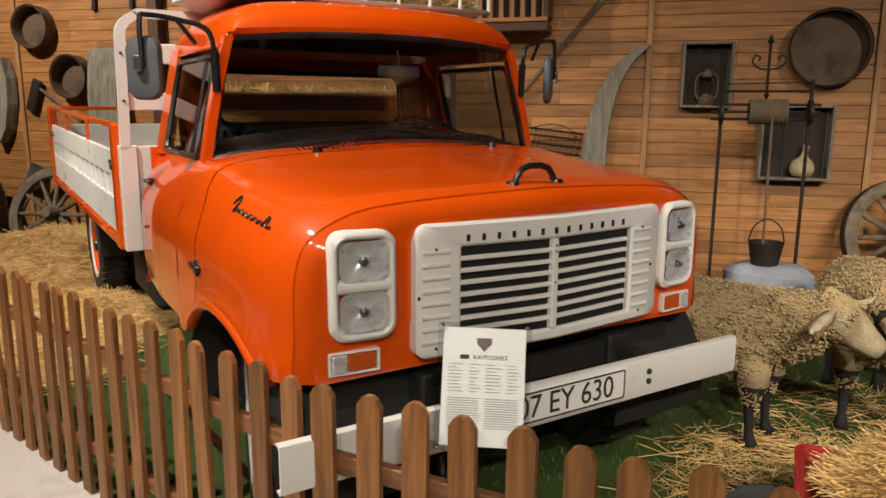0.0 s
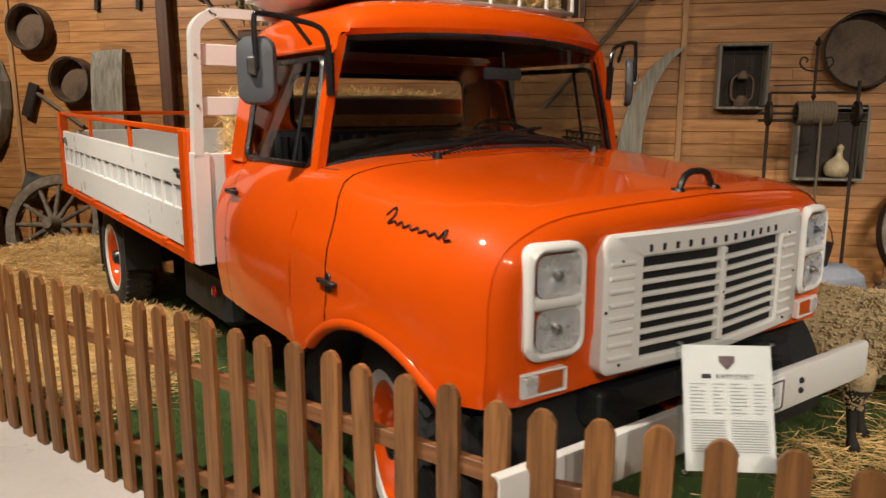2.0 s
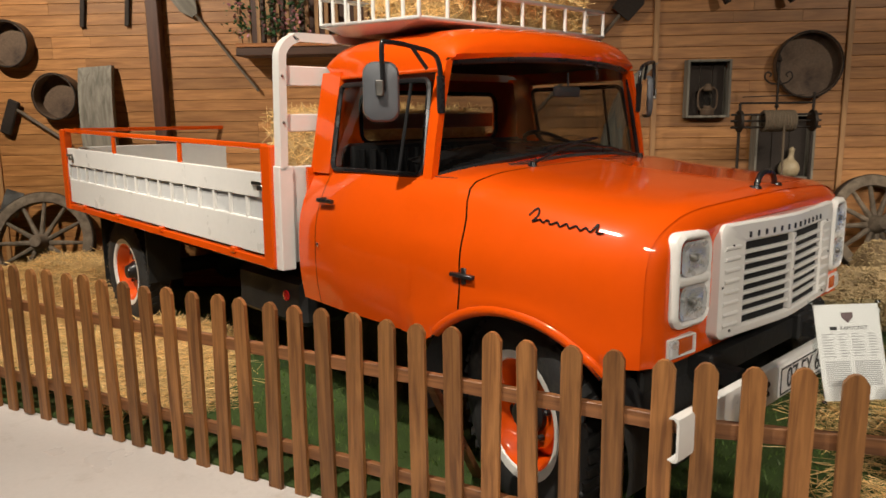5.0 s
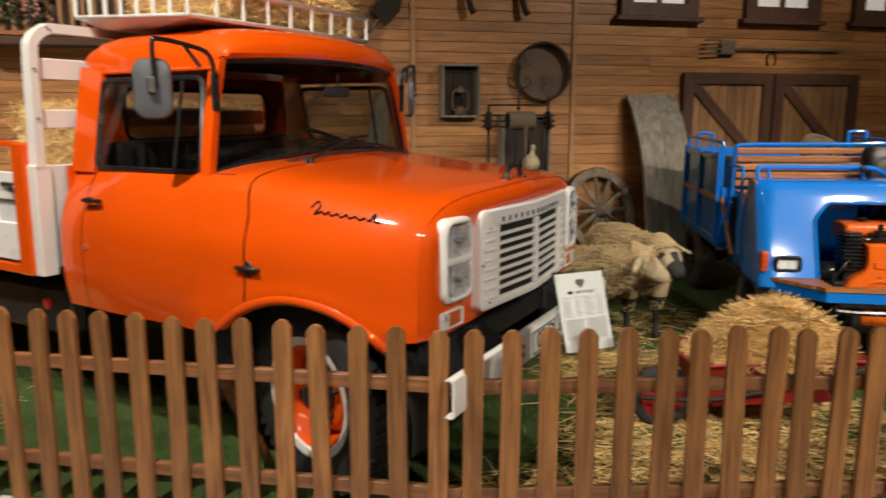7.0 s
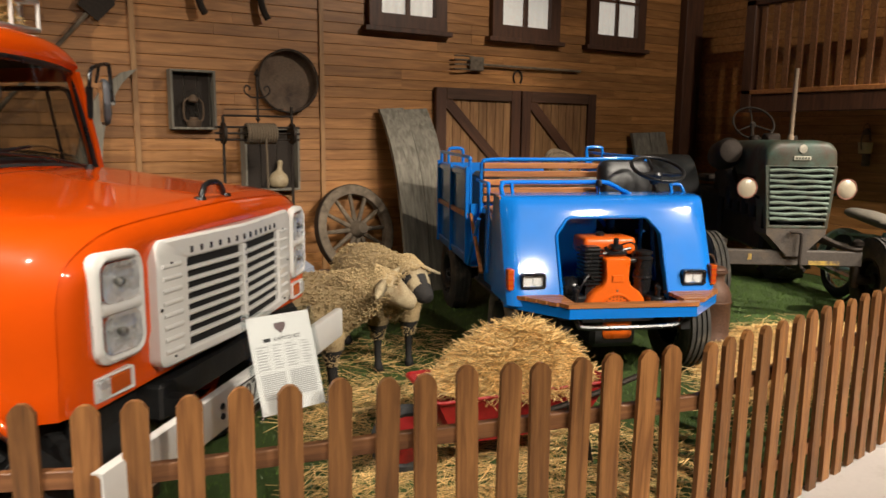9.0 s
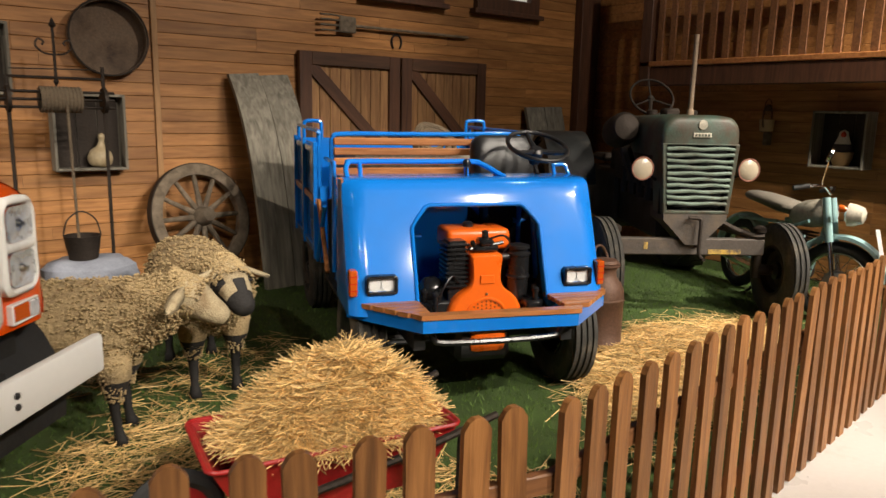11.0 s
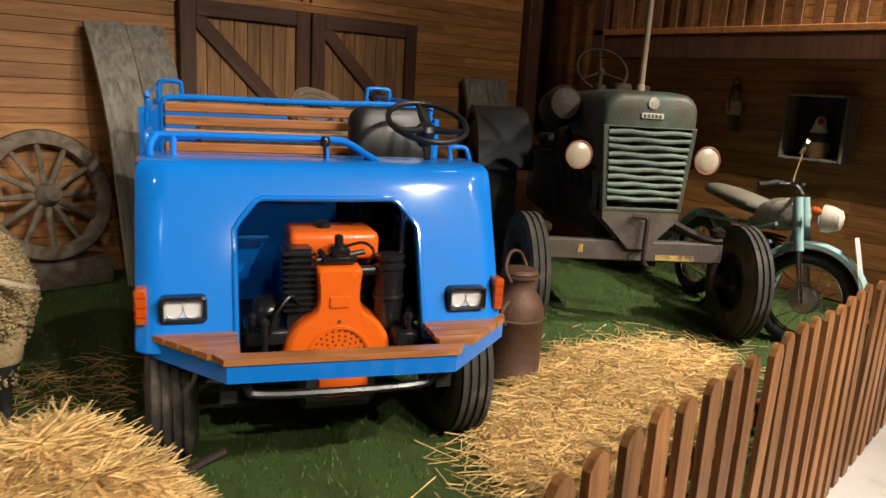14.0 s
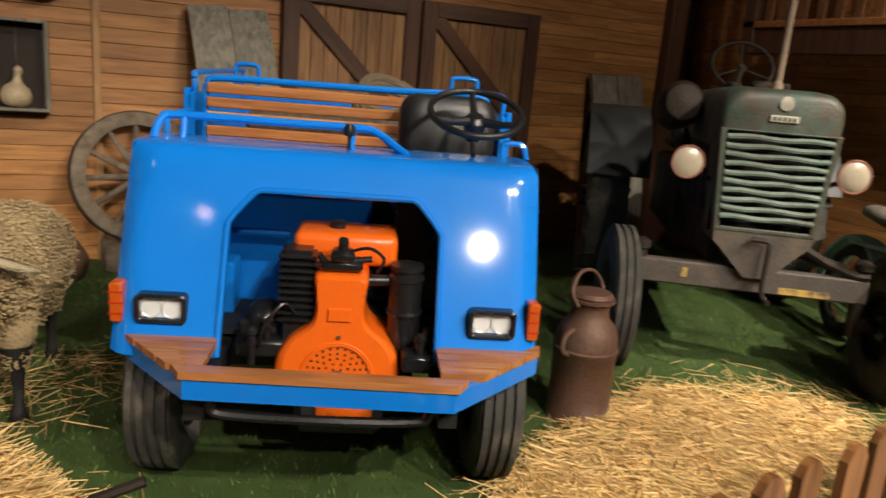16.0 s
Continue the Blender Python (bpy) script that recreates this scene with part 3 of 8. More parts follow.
    # wheel well
    bm = bmesh.new()
    loops = []
    for x in (0.9, 0.42):
        loops.append([(sgn * x, AX + 0.51 * math.cos(radians(a)), 0.40 + 0.46 * math.sin(radians(a))) for a in range(-10, 191, 10)])
    rings(bm, loops, closed=False)
    part("wheel_well", bm, UNDER, truck, smooth=True)

# lower front valance and belly
part("valance", boxed(-0.74, 0.74, 0.11, 0.14, 0.60, 0.70, bevel=0.01), UNDER, truck)
bm = bmesh.new()
box(bm, -0.44, -0.34, 0.02, 5.0, 0.58, 0.70, bevel=0.01)
box(bm, 0.34, 0.44, 0.02, 5.0, 0.58, 0.70, bevel=0.01)
for y in (0.1, 1.2, 2.2, 3.2, 4.9):
    box(bm, -0.36, 0.36, y - 0.05, y + 0.05, 0.59, 0.68)
part("chassis_frame", bm, UNDER, truck)
bm = bmesh.new()
tube(bm, (-0.62, AX, 0.4), (0.62, AX, 0.4), 0.05, 12)
box(bm, -0.3, 0.3, 0.25, 1.1, 0.5, 0.8, bevel=0.03)
part("front_axle", bm, UNDER, truck)
bm = bmesh.new()
tube(bm, (-0.6, 4.5, 0.4), (0.6, 4.5, 0.4), 0.06, 12)
lathe(bm, [(0.02, -0.16), (0.13, -0.1), (0.17, 0), (0.13, 0.1), (0.02, 0.16)], 16, pose(0, 4.5, 0.4, 90, 0, 0))
part("rear_axle", bm, UNDER, truck, smooth=True)
bm = boxed(-0.84, -0.5, 2.05, 2.75, 0.46, 0.72, bevel=0.03)
part("fuel_tank", bm, UNDER, truck)
part("side_reflector", lathe(bmesh.new(), [(0.03, 0), (0.028, 0.008), (0.01, 0.012)], 12, pose(-0.845, 2.2, 0.62, 0, -90, 0)), REDLENS, truck)


def tyre_profile(r, w, rim):
    return [(rim, -w * 0.40), (rim + 0.02, -w * 0.47), ((r + rim) / 2, -w * 0.52), (r - 0.035, -w * 0.48), (r - 0.008, -w * 0.40), (r, -w * 0.2), (r, w * 0.2), (r - 0.008, w * 0.40), (r - 0.035, w * 0.48), ((r + rim) / 2, w * 0.52), (rim + 0.02, w * 0.47), (rim, w * 0.40)]


def wheel(parent, m, r, w, rim, rimmat, band=None, hubmat=BLACK, tread=46, rubber=RUBBER, dish=0.05, holes=5, name="wheel", grooves=0):
    """A wheel about its own z, whose outer face looks to +z: tyre, rim, hub, nuts and an optional painted band."""
    wh = part(name, lathe(bmesh.new(), [(p, q) for p, q in tyre_profile(r, w, rim)], 48, closed=True), rubber, parent, "black rubber tyre on its rim", smooth=True)
    wh.matrix_basis = m
    if tread:
        bm = bmesh.new()
        for k in range(tread):
            for s in (-1, 1):
                mm = pose(0, 0, 0, 0, 0, 360 / tread * (k + (0.5 if s > 0 else 0))) @ pose(r, 0, s * w * 0.25, s * 18, 0, 0)
                box(bm, -0.012, 0.005, -math.pi * r / tread * 0.62, math.pi * r / tread * 0.62, -w * 0.2, w * 0.2, m=mm)
        part("tread", bm, rubber, wh)["kind"] = "stuff"
    if grooves:
        for k in range(grooves):
            z = (k - (grooves - 1) / 2) * w * 0.8 / grooves
            part("tread_rib", lathe(bmesh.new(), [(r - 0.01, z - w * 0.27 / grooves), (r + 0.012, z - w * 0.24 / grooves), (r + 0.012, z + w * 0.24 / grooves), (r - 0.01, z + w * 0.27 / grooves)], 40, closed=True), rubber, wh, smooth=True)
    prof = [(0.05, w * 0.30 - dish), (rim * 0.45, w * 0.32 - dish), (rim * 0.62, w * 0.36 - dish), (rim * 0.78, w * 0.18 - dish), (rim * 0.9, w * 0.30), (rim * 0.97, w * 0.42), (rim + 0.012, w * 0.475), (rim + 0.012, w * 0.44), (rim * 0.95, w * 0.2), (rim * 0.9, -w * 0.42), (rim, -w * 0.44)]
    part("rim", lathe(bmesh.new(), prof, 40, cap=False), rimmat, wh, "painted steel rim", smooth=True)
    if band:
        part("rim_band", lathe(bmesh.new(), [(rim * 0.915, w * 0.325), (rim * 0.995, w * 0.462), (rim + 0.014, w * 0.482), (rim + 0.03, w * 0.49), (rim + 0.03, w * 0.484), (rim * 0.9, w * 0.30)], 40, closed=True), band, wh, "white painted rim band", smooth=True)
    bm = bmesh.new()
    lathe(bm, [(rim * 0.34, w * 0.1 - dish), (rim * 0.34, w * 0.42 - dish), (rim * 0.26, w * 0.52 - dish), (rim * 0.2, w * 0.72 - dish), (rim * 0.08, w * 0.76 - dish)], 20)
    part("hub", bm, hubmat, wh, smooth=True)
    for k in range(holes):
        a = 2 * math.pi * k / holes
        c = (rim * 0.45 * math.cos(a), rim * 0.45 * math.sin(a), w * 0.34 - dish)
        part("wheel_nut", lathe(bmesh.new(), [(0.013, 0), (0.013, 0.016), (0.006, 0.022)], 6, Matrix.Translation(c)), hubmat, wh)
    if holes:
        for k in range(holes):
            a = 2 * math.pi * (k + 0.5) / holes
            part("rim_hole", lathe(bmesh.new(), [(0.028, 0), (0.026, 0.004)], 12, Matrix.Translation((rim * 0.66 * math.cos(a), rim * 0.66 * math.sin(a), w * 0.315 - dish))), DARK, wh)
    return wh


for x, y, ry, steer_by in ((-0.72, AX + 0.02, -90, -14), (0.72, AX + 0.02, 90, -14), (-0.78, 4.5, -90, 0), (0.78, 4.5, 90, 0)):
    wheel(truck, pose(x, y, WHEEL_R + 0.008, 0, 0, steer_by) @ pose(0, 0, 0, 0, ry, 0), WHEEL_R, 0.19, 0.225, ORANGE, WHITE)

# front face: grille, lamps, bumper
def dense(loop, n=10):
    """The same loop with its long level edges cut into n."""
    out = []
    for p, q in zip(loop, loop[1:] + loop[:1]):
        out.append(p)
        if abs(q[0] - p[0]) > 0.3:
            out += [(p[0] + (q[0] - p[0]) * k / n, p[1] + (q[1] - p[1]) * k / n) for k in range(1, n)]
    return out


outer, inner = dense(rounded(0.02, 0.972, 1.0, 0.405, 0.035)), dense(rounded(0.016, 0.954, 0.70, 0.295, 0.006))


def bowed(x0, x1, y0, y1, z0, z1, round_=0.003, n=12):
    """A bar that follows the bow of the truck's face."""
    loops = []
    for x in np.linspace(x0, x1, n):
        b = bow(x)
        loops.append([(x, y1 + b, z0), (x, y0 + b + round_, z0), (x, y0 + b, z0 + round_), (x, y0 + b, z1 - round_), (x, y0 + b + round_, z1), (x, y1 + b, z1)])
    return rings(bmesh.new(), loops, cap0=True, cap1=True)


grille = part("grille", ring_plate(bmesh.new(), outer, inner, -0.03, 0.02, fy=bow, lip=0.008), WHITE, truck, "white pressed-metal grille", smooth=True)
grille.matrix_basis = Matrix.Translation((0, 0.009, 0))
# shallow black sheet in place of the deep shade behind the bars
part("grille_shade_sheet", bowed(-0.36, 0.36, -0.012, -0.006, 0.79, 1.115), DARK, grille)
for k in range(7):
    z = 0.954 - 0.1475 + 0.295 * (k + 1) / 8
    part("grille_bar", bowed(-0.348, 0.348, -0.028, -0.008, z - 0.0065, z + 0.0065), WHITE, grille)
part("grille_post", boxed(-0.012, 0.012, -0.076, -0.05, 0.807, 1.101, bevel=0.004), WHITE, grille)
for s in (-1, 1):
    for k in range(8):
        z = 0.82 + 0.272 * k / 7
        part("pressed_rib", bowed(s * 0.42 - 0.045, s * 0.42 + 0.045, -0.036, -0.024, z - 0.008, z + 0.008, 0.005), WHITE, grille, smooth=True)
for k in range(13):
    bm = bmesh.new()
    x = -0.315 + 0.63 * k / 12
    box(bm, x - 0.006, x + 0.006, -0.004 + bow(x) - 0.03, 0.004 + bow(x) - 0.03, 1.117, 1.138, bevel=0.002)
    part("badge_mark", bm, BLACK, grille, "small dark badge mark")
for x, z in ((-0.42, 1.10), (0.42, 1.10), (-0.42, 0.80), (0.42, 0.80), (-0.475, 0.96), (0.475, 0.96), (0, 1.08), (0, 1.06), (0, 0.96)):
    part("screw", lathe(bmesh.new(), [(0.005, 0), (0.004, 0.004)], 8, pose(x, -0.031 + bow(x), z, 90, 0, 0)), BLACK, grille)
for s in (-1, 1):
    cx = s * 0.640
    bez = part("headlight_bezel", bmesh.new(), WHITE, truck, "white bezel with two stacked headlights")
    bm = bmesh.new()
    ring_plate(bm, rounded(cx, 1.012, 0.198, 0.318, 0.05), rounded(cx, 1.012, 0.142, 0.262, 0.034), -0.026, 0.02, fy=bow, lip=0.012)
    loops = []
    for x in np.linspace(cx - 0.078, cx + 0.078, 7):
        b = bow(x)
        loops.append([(x, b + 0.02, 0.99), (x, b - 0.014, 0.992), (x, b - 0.024, 1.001), (x, b - 0.024, 1.023), (x, b - 0.014, 1.032), (x, b + 0.02, 1.034)])
    rings(bm, loops, cap0=True, cap1=True)
    bmesh.ops.recalc_face_normals(bm, faces=bm.faces)
    bm.to_mesh(bez.data)
    bm.free()
    bez.data.polygons.foreach_set("use_smooth", [True] * len(bez.data.polygons))
    bez.data.set_sharp_from_angle(angle=radians(50))
    for cz in (1.085, 0.939):
        loops = []
        for k, (sc, dy) in enumerate(((1.0, 0.012), (0.97, -0.008), (0.85, -0.018), (0.6, -0.024), (0.3, -0.027), (0.02, -0.028))):
            loops.append([(cx + (x - cx) * sc, dy + bow(x) - 0.012, cz + (z - cz) * sc) for x, z in rounded(cx, cz, 0.146, 0.114, 0.03)])
        lens = part("headlight", rings(bmesh.new(), loops, cap1=True), LAMPGLASS, bez, "clear rectangular headlight glass", smooth=True)
        lens.visible_shadow = False
        loops = []
        for sc, dy in ((1.0, 0.008), (0.8, 0.022), (0.5, 0.036), (0.2, 0.042), (0.02, 0.043)):
            loops.append([(cx + (x - cx) * sc, dy * 0.35 + bow(x) - 0.026, cz + (z - cz) * sc) for x, z in rounded(cx, cz, 0.146, 0.114, 0.03)])
        part("reflector", rings(bmesh.new(), loops, cap1=True), REFLECTOR, bez, smooth=True)
        part("bulb", lathe(bmesh.new(), [(0.012, 0), (0.014, 0.015), (0.008, 0.024)], 10, pose(cx, bow(cx) - 0.008, cz, 90, 0, 0)), STEEL, bez, smooth=True)
    # turn signal under the lamps
    ts = part("turn_signal", ring_plate(bmesh.new(), rounded(cx + s * 0.025, 0.815, 0.155, 0.07, 0.006), rounded(cx + s * 0.025, 0.815, 0.14, 0.055, 0.004), -0.02, 0.03, fy=bow, lip=0.003), WHITE, truck, "small amber and clear turn signal")
    ts.matrix_basis = Matrix.Translation((0, 0.012, -0.026))
    for a, b, mt in ((-0.07, 0.02, AMBER), (0.02, 0.07, REFLECTOR)):
        x0, x1 = cx + s * 0.025 + s * a, cx + s * 0.025 + s * b
        part("lens", boxed(min(x0, x1) + 0.001, max(x0, x1) - 0.001, bow(cx) - 0.018, bow(cx) + 0.02, 0.788, 0.842, bevel=0.004), mt, ts)
# hood handle
pts = [(-0.075, 0.06, 1.262), (-0.07, 0.06, 1.285), (-0.05, 0.06, 1.312), (-0.02, 0.06, 1.322), (0.03, 0.06, 1.322), (0.06, 0.06, 1.312), (0.08, 0.06, 1.285), (0.085, 0.06, 1.262)]
bm = sweep(bmesh.new(), pts, 0.011, 10)
for x in (-0.085, 0.095):
    lathe(bm, [(0.024, 0), (0.02, 0.012)], 12, Matrix.Translation((x, 0.06, 1.263)))
part("hood_handle", bm, BLACK, truck, "black hood handle", smooth=True)
# bumper
loops = []
for x in np.linspace(-0.955, 0.825, 8):
    prof = [(-0.105, 0.552), (-0.125, 0.548), (-0.136, 0.553), (-0.14, 0.565), (-0.14, 0.675), (-0.136, 0.686), (-0.125, 0.69), (-0.105, 0.686), (-0.105, 0.682), (-0.122, 0.684), (-0.132, 0.674), (-0.132, 0.566), (-0.122, 0.554), (-0.105, 0.556)]
    loops.append([(x, y, z) for y, z in prof])
bumper = part("bumper", rings(bmesh.new(), loops, cap0=True, cap1=True), WHITE, truck, "white steel front bumper", smooth=True)
for x in (-0.36, 0.36):
    for z in (0.605, 0.64):
        part("bolt", lathe(bmesh.new(), [(0.011, 0), (0.011, 0.006), (0.006, 0.01)], 10, pose(x, -0.14, z, 90, 0, 0)), BLACK, bumper)
for x in (-0.4, 0.4):
    part("bumper_bracket", boxed(x - 0.03, x + 0.03, -0.07, 0.1, 0.6, 0.66), UNDER, truck)
plate = part("number_plate", boxed(-0.275, 0.245, -0.149, -0.142, 0.567, 0.68, bevel=0.003), PAPER, bumper, "white number plate with black characters")
bm = ring_plate(bmesh.new(), rounded(-0.015, 0.6235, 0.506, 0.1, 0.008), rounded(-0.015, 0.6235, 0.496, 0.09, 0.006), -0.151, -0.149)
part("plate_border", bm, INK, plate)
bm = writing("07 EY 630", 0.105)
bmesh.ops.transform(bm, matrix=pose(-0.015, -0.1505, 0.622, 90, 0, 0) @ Matrix.Diagonal((0.92, 1, 1, 1)), verts=bm.verts)
part("plate_text", bm, INK, plate, flip=False)
bumper.matrix_basis = Matrix.Translation((0.008, -0.002, -0.024))

# cab above the belt
def rail(bm, pts, wx, wy):
    """A bar of rectangular section along nearly upright points."""
    loops = [[(x - wx / 2, y - wy / 2, z), (x + wx / 2, y - wy / 2, z), (x + wx / 2, y + wy / 2, z), (x - wx / 2, y + wy / 2, z)] for x, y, z in pts]
    return rings(bm, loops, cap0=True, cap1=True)


# windscreen
def screen(u, v):
    """Windscreen surface: u from side to side, v upwards."""
    x = u * (0.775 - 0.095 * v)
    return (x, 0.968 + 0.135 * abs(u) ** 2.4 + 0.035 * v, 1.302 + 0.08 * (1 - abs(u) ** 2) + v * (0.465 - 0.056 * (1 - u * u)))



roof_half = [(0.0, 1.945), (0.3, 1.941), (0.5, 1.928), (0.6, 1.905), (0.662, 1.868), (0.695, 1.81), (0.70, 1.74)]
prof = catmull(roof_half, 22)
loops = []
for y, k, rise in ((0.995, 0.935, 0.0), (0.997, 0.94, 0.2), (1.008, 0.948, 0.42), (1.032, 0.957, 0.62), (1.075, 0.967, 0.79), (1.13, 0.977, 0.9), (1.21, 0.985, 0.96), (1.4, 0.99, 0.99), (1.6, 1, 1), (1.8, 1, 0.96), (1.9, 0.995, 0.85), (1.96, 0.985, 0.6), (1.985, 0.97, 0.3)):
    half = []
    for x, z in prof:
        low = 1.822 - 0.022 * (x / 0.7) ** 2
        half.append((x * k, low + (z - low) * rise if z > low else max(z, low - 0.012) if rise < 0.7 else z))
    loops.append([(-x, y + (0.1 * (x / 0.7) ** 2 * max(0, 1.45 - y) / 0.45), z) for x, z in half[::-1]] + [(x, y + (0.1 * (x / 0.7) ** 2 * max(0, 1.45 - y) / 0.45), z) for x, z in half[1:]])
bm = rings(bmesh.new(), loops, closed=False)
part("roof", bm, ORANGE, truck, "rounded orange cab roof", smooth=True)
front = loops[0]
part("roof_lip", rings(bmesh.new(), [front, [screen(max(-1, min(1, p[0] / 0.66)), 1.0) for p in front]], closed=False), ORANGE, truck, smooth=True)
# black sheet under the roof, added to darken the cab inside
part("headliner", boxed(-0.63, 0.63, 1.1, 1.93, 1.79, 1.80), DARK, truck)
part("roof_gutter", sweep(bmesh.new(), [(-0.70, 1.97, 1.735), (-0.703, 1.6, 1.737), (-0.70, 1.13, 1.737)], 0.009, 6), ORANGE, truck, smooth=True)
part("roof_gutter", sweep(bmesh.new(), [(0.70, 1.97, 1.735), (0.703, 1.6, 1.737), (0.70, 1.13, 1.737)], 0.009, 6), ORANGE, truck, smooth=True)
for s in (-1, 1):
    bm = bmesh.new()
    rail(bm, [(s * 0.79, 1.108, 1.27), (s * 0.757, 1.114, 1.44), (s * 0.722, 1.122, 1.59), (s * 0.672, 1.128, 1.775)], 0.034, 0.055)
    part("windscreen_pillar", bm, ORANGE, truck, smooth=True)
    bm = bmesh.new()
    rail(bm, [(s * 0.79, 1.885, 1.285), (s * 0.765, 1.89, 1.4), (s * 0.72, 1.9, 1.6), (s * 0.685, 1.9, 1.765)], 0.045, 0.155)
    part("rear_pillar", bm, ORANGE, truck, smooth=True)
    # window frame, glass, quarter light bar
    corners = [(1.145, 1.305), (1.80, 1.305), (1.825, 1.70), (1.185, 1.70)]

    def fx(z, s=s):
        return s * lerp_table(z, [1.3, 1.75], [0.797, 0.695])

    bm = bmesh.new()
    loop = []
    for i in range(4):
        p, q, r = corners[i - 1], corners[i], corners[(i + 1) % 4]
        for k in range(5):
            t = k / 4
            a = Vector(q).lerp(Vector(p), 0.045 / (Vector(q) - Vector(p)).length)
            b = Vector(q).lerp(Vector(r), 0.045 / (Vector(q) - Vector(r)).length)
            c = a.lerp(Vector(q), t).lerp(Vector(q).lerp(b, t), t)
            loop.append((fx(c.y), c.x, c.y))
    sweep(bm, loop, 0.013, 6, closed=True)
    part("window_seal", bm, BLACK, truck, "black rubber window seal", smooth=True)
    bm = bmesh.new()
    bm.faces.new([bm.verts.new(p) for p in (loop if s < 0 else loop[::-1])])
    g = part("side_window", bm, GLASS, truck, "clear side window", flip=False)
    g.visible_shadow = False
    part("window_bar", sweep(bmesh.new(), [(fx(1.31), 1.3, 1.31), (fx(1.7), 1.305, 1.7)], 0.008, 6), BLACK, truck)
    # wing mirror on a bent arm
    bm = bmesh.new()
    arm = catmull([(s * 0.725, 1.10, 1.60), (s * 0.735, 1.09, 1.71), (s * 0.76, 1.095, 1.79), (s * 0.85, 1.12, 1.82), (s * 0.96, 1.15, 1.835), (s * 0.985, 1.155, 1.815), (s * 0.985, 1.15, 1.65)], 30)
    sweep(bm, arm, 0.010, 8)
    tube(bm, (s * 0.73, 1.095, 1.56), (s * 0.735, 1.09, 1.71), 0.017, 8)
    tube(bm, (s * 0.80, 1.1, 1.735), (s * 0.86, 1.122, 1.82), 0.008, 8)
    mir = part("mirror_arm", bm, BLACK, truck, "black tubular mirror arm", smooth=True)
    loops = []
    for sc, dy in ((0.2, -0.022), (0.7, -0.019), (0.93, -0.012), (1.0, 0.0), (1.0, 0.012), (0.95, 0.018)):
        loops.append([(s * 0.985 + x * sc, 1.185 + dy, 1.645 + z * sc) for x, z in rounded(0, 0, 0.145, 0.235, 0.05, 6)])
    turn = pose(s * 0.985, 1.17, 0, 0, 0, s * 45) @ pose(-s * 0.985, -1.17, 0)
    part("mirror_shell", rings(bmesh.new(), loops, cap0=True, cap1=True), GREYPLASTIC, mir, "grey plastic mirror shell", smooth=True).matrix_basis = turn
    part("mirror_glass", boxed(s * 0.985 - 0.058, s * 0.985 + 0.058, 1.2035, 1.2055, 1.545, 1.745), CHROME, mir).matrix_basis = turn
    bm = boxed(s * 0.985 - 0.016, s * 0.985 + 0.016, 1.14, 1.165, 1.63, 1.69, bevel=0.004)
    part("mirror_clamp", bm, STEEL, mir, "bright clamp").matrix_basis = turn
loops = [[screen(-0.985 + 1.97 * i / 24, 0.01 + 0.98 * j / 10) for i in range(25)] for j in range(11)]
g = part("windscreen", rings(bmesh.new(), loops, closed=False), GLASS, truck, "curved glass windscreen", smooth=True, flip=False)
g.visible_shadow = False
loop = [screen(-0.985 + 1.97 * i / 24, 0.0) for i in range(25)] + [screen(0.985, j / 10) for j in range(1, 11)] + [screen(0.985 - 1.97 * i / 24, 1.0) for i in range(1, 25)] + [screen(-0.985, 1 - j / 10) for j in range(1, 10)]
part("windscreen_seal", sweep(bmesh.new(), loop, 0.014, 8, closed=True), BLACK, truck, "black rubber windscreen seal", smooth=True)
bm = rings(bmesh.new(), [[(u * 0.765, 0.95 + 0.135 * abs(u) ** 2.4, 1.372 - 0.078 * u * u) for u in np.linspace(-1, 1, 16)], [(u * 0.765, 1.04 + 0.135 * abs(u) ** 2.4, 1.29) for u in np.linspace(-1, 1, 16)]], closed=False)
part("scuttle", bm, ORANGE, truck, smooth=True)
# black dashboard top behind the glass
bm = rings(bmesh.new(), [[tuple(Vector(screen(u, 0.02)) + Vector((0, 0.014, 0.004))) for u in np.linspace(-0.97, 0.97, 20)], [(u * 0.735, 1.34, 1.42 - 0.06 * u * u) for u in np.linspace(-0.97, 0.97, 20)]], closed=False)
part("dashboard_top", bm, BLACK, truck, "black dashboard top", smooth=True)
# air slots before the windscreen
for k in range(44):
    u = -0.62 + 1.24 * k / 43
    bm = boxed(u * 0.76 - 0.005, u * 0.76 + 0.004, -0.022, 0.022, -0.002, 0.002, m=Matrix.Translation((0, 0.905 + 0.08 * abs(u) ** 2.4, 1.3665 - 0.115 * (u * 0.76) ** 2)) @ pose(0, 0, 0, 13, 0, 0))
    part("air_slot", bm, DARK, truck)
# wipers
for x0, x1 in ((-0.42, 0.0), (0.40, -0.02)):
    a, b = Vector((x0, 0.865, 1.345)), Vector(screen(x1 / 0.72, 0.08)) + Vector((0, -0.025, 0))
    bm = bmesh.new()
    sweep(bm, [a, a.lerp(b, 0.5) + Vector((0, -0.012, 0.012)), b], 0.006, 6)
    lathe(bm, [(0.02, 0), (0.016, 0.022)], 10, Matrix.Translation(a - Vector((0, 0, 0.012))))
    tube(bm, b + Vector((-0.2, 0.02, -0.015)), b + Vector((0.2, 0.03, 0.02)), 0.006, 6)
    part("wiper", bm, BLACK, truck, "black windscreen wiper")
# back of the cab with its window
bm = ring_plate(bmesh.new(), rounded(0, 1.52, 1.40, 0.46, 0.05), rounded(0, 1.545, 1.02, 0.26, 0.06), 1.94, 1.965)
part("cab_back", bm, ORANGE, truck, smooth=True)
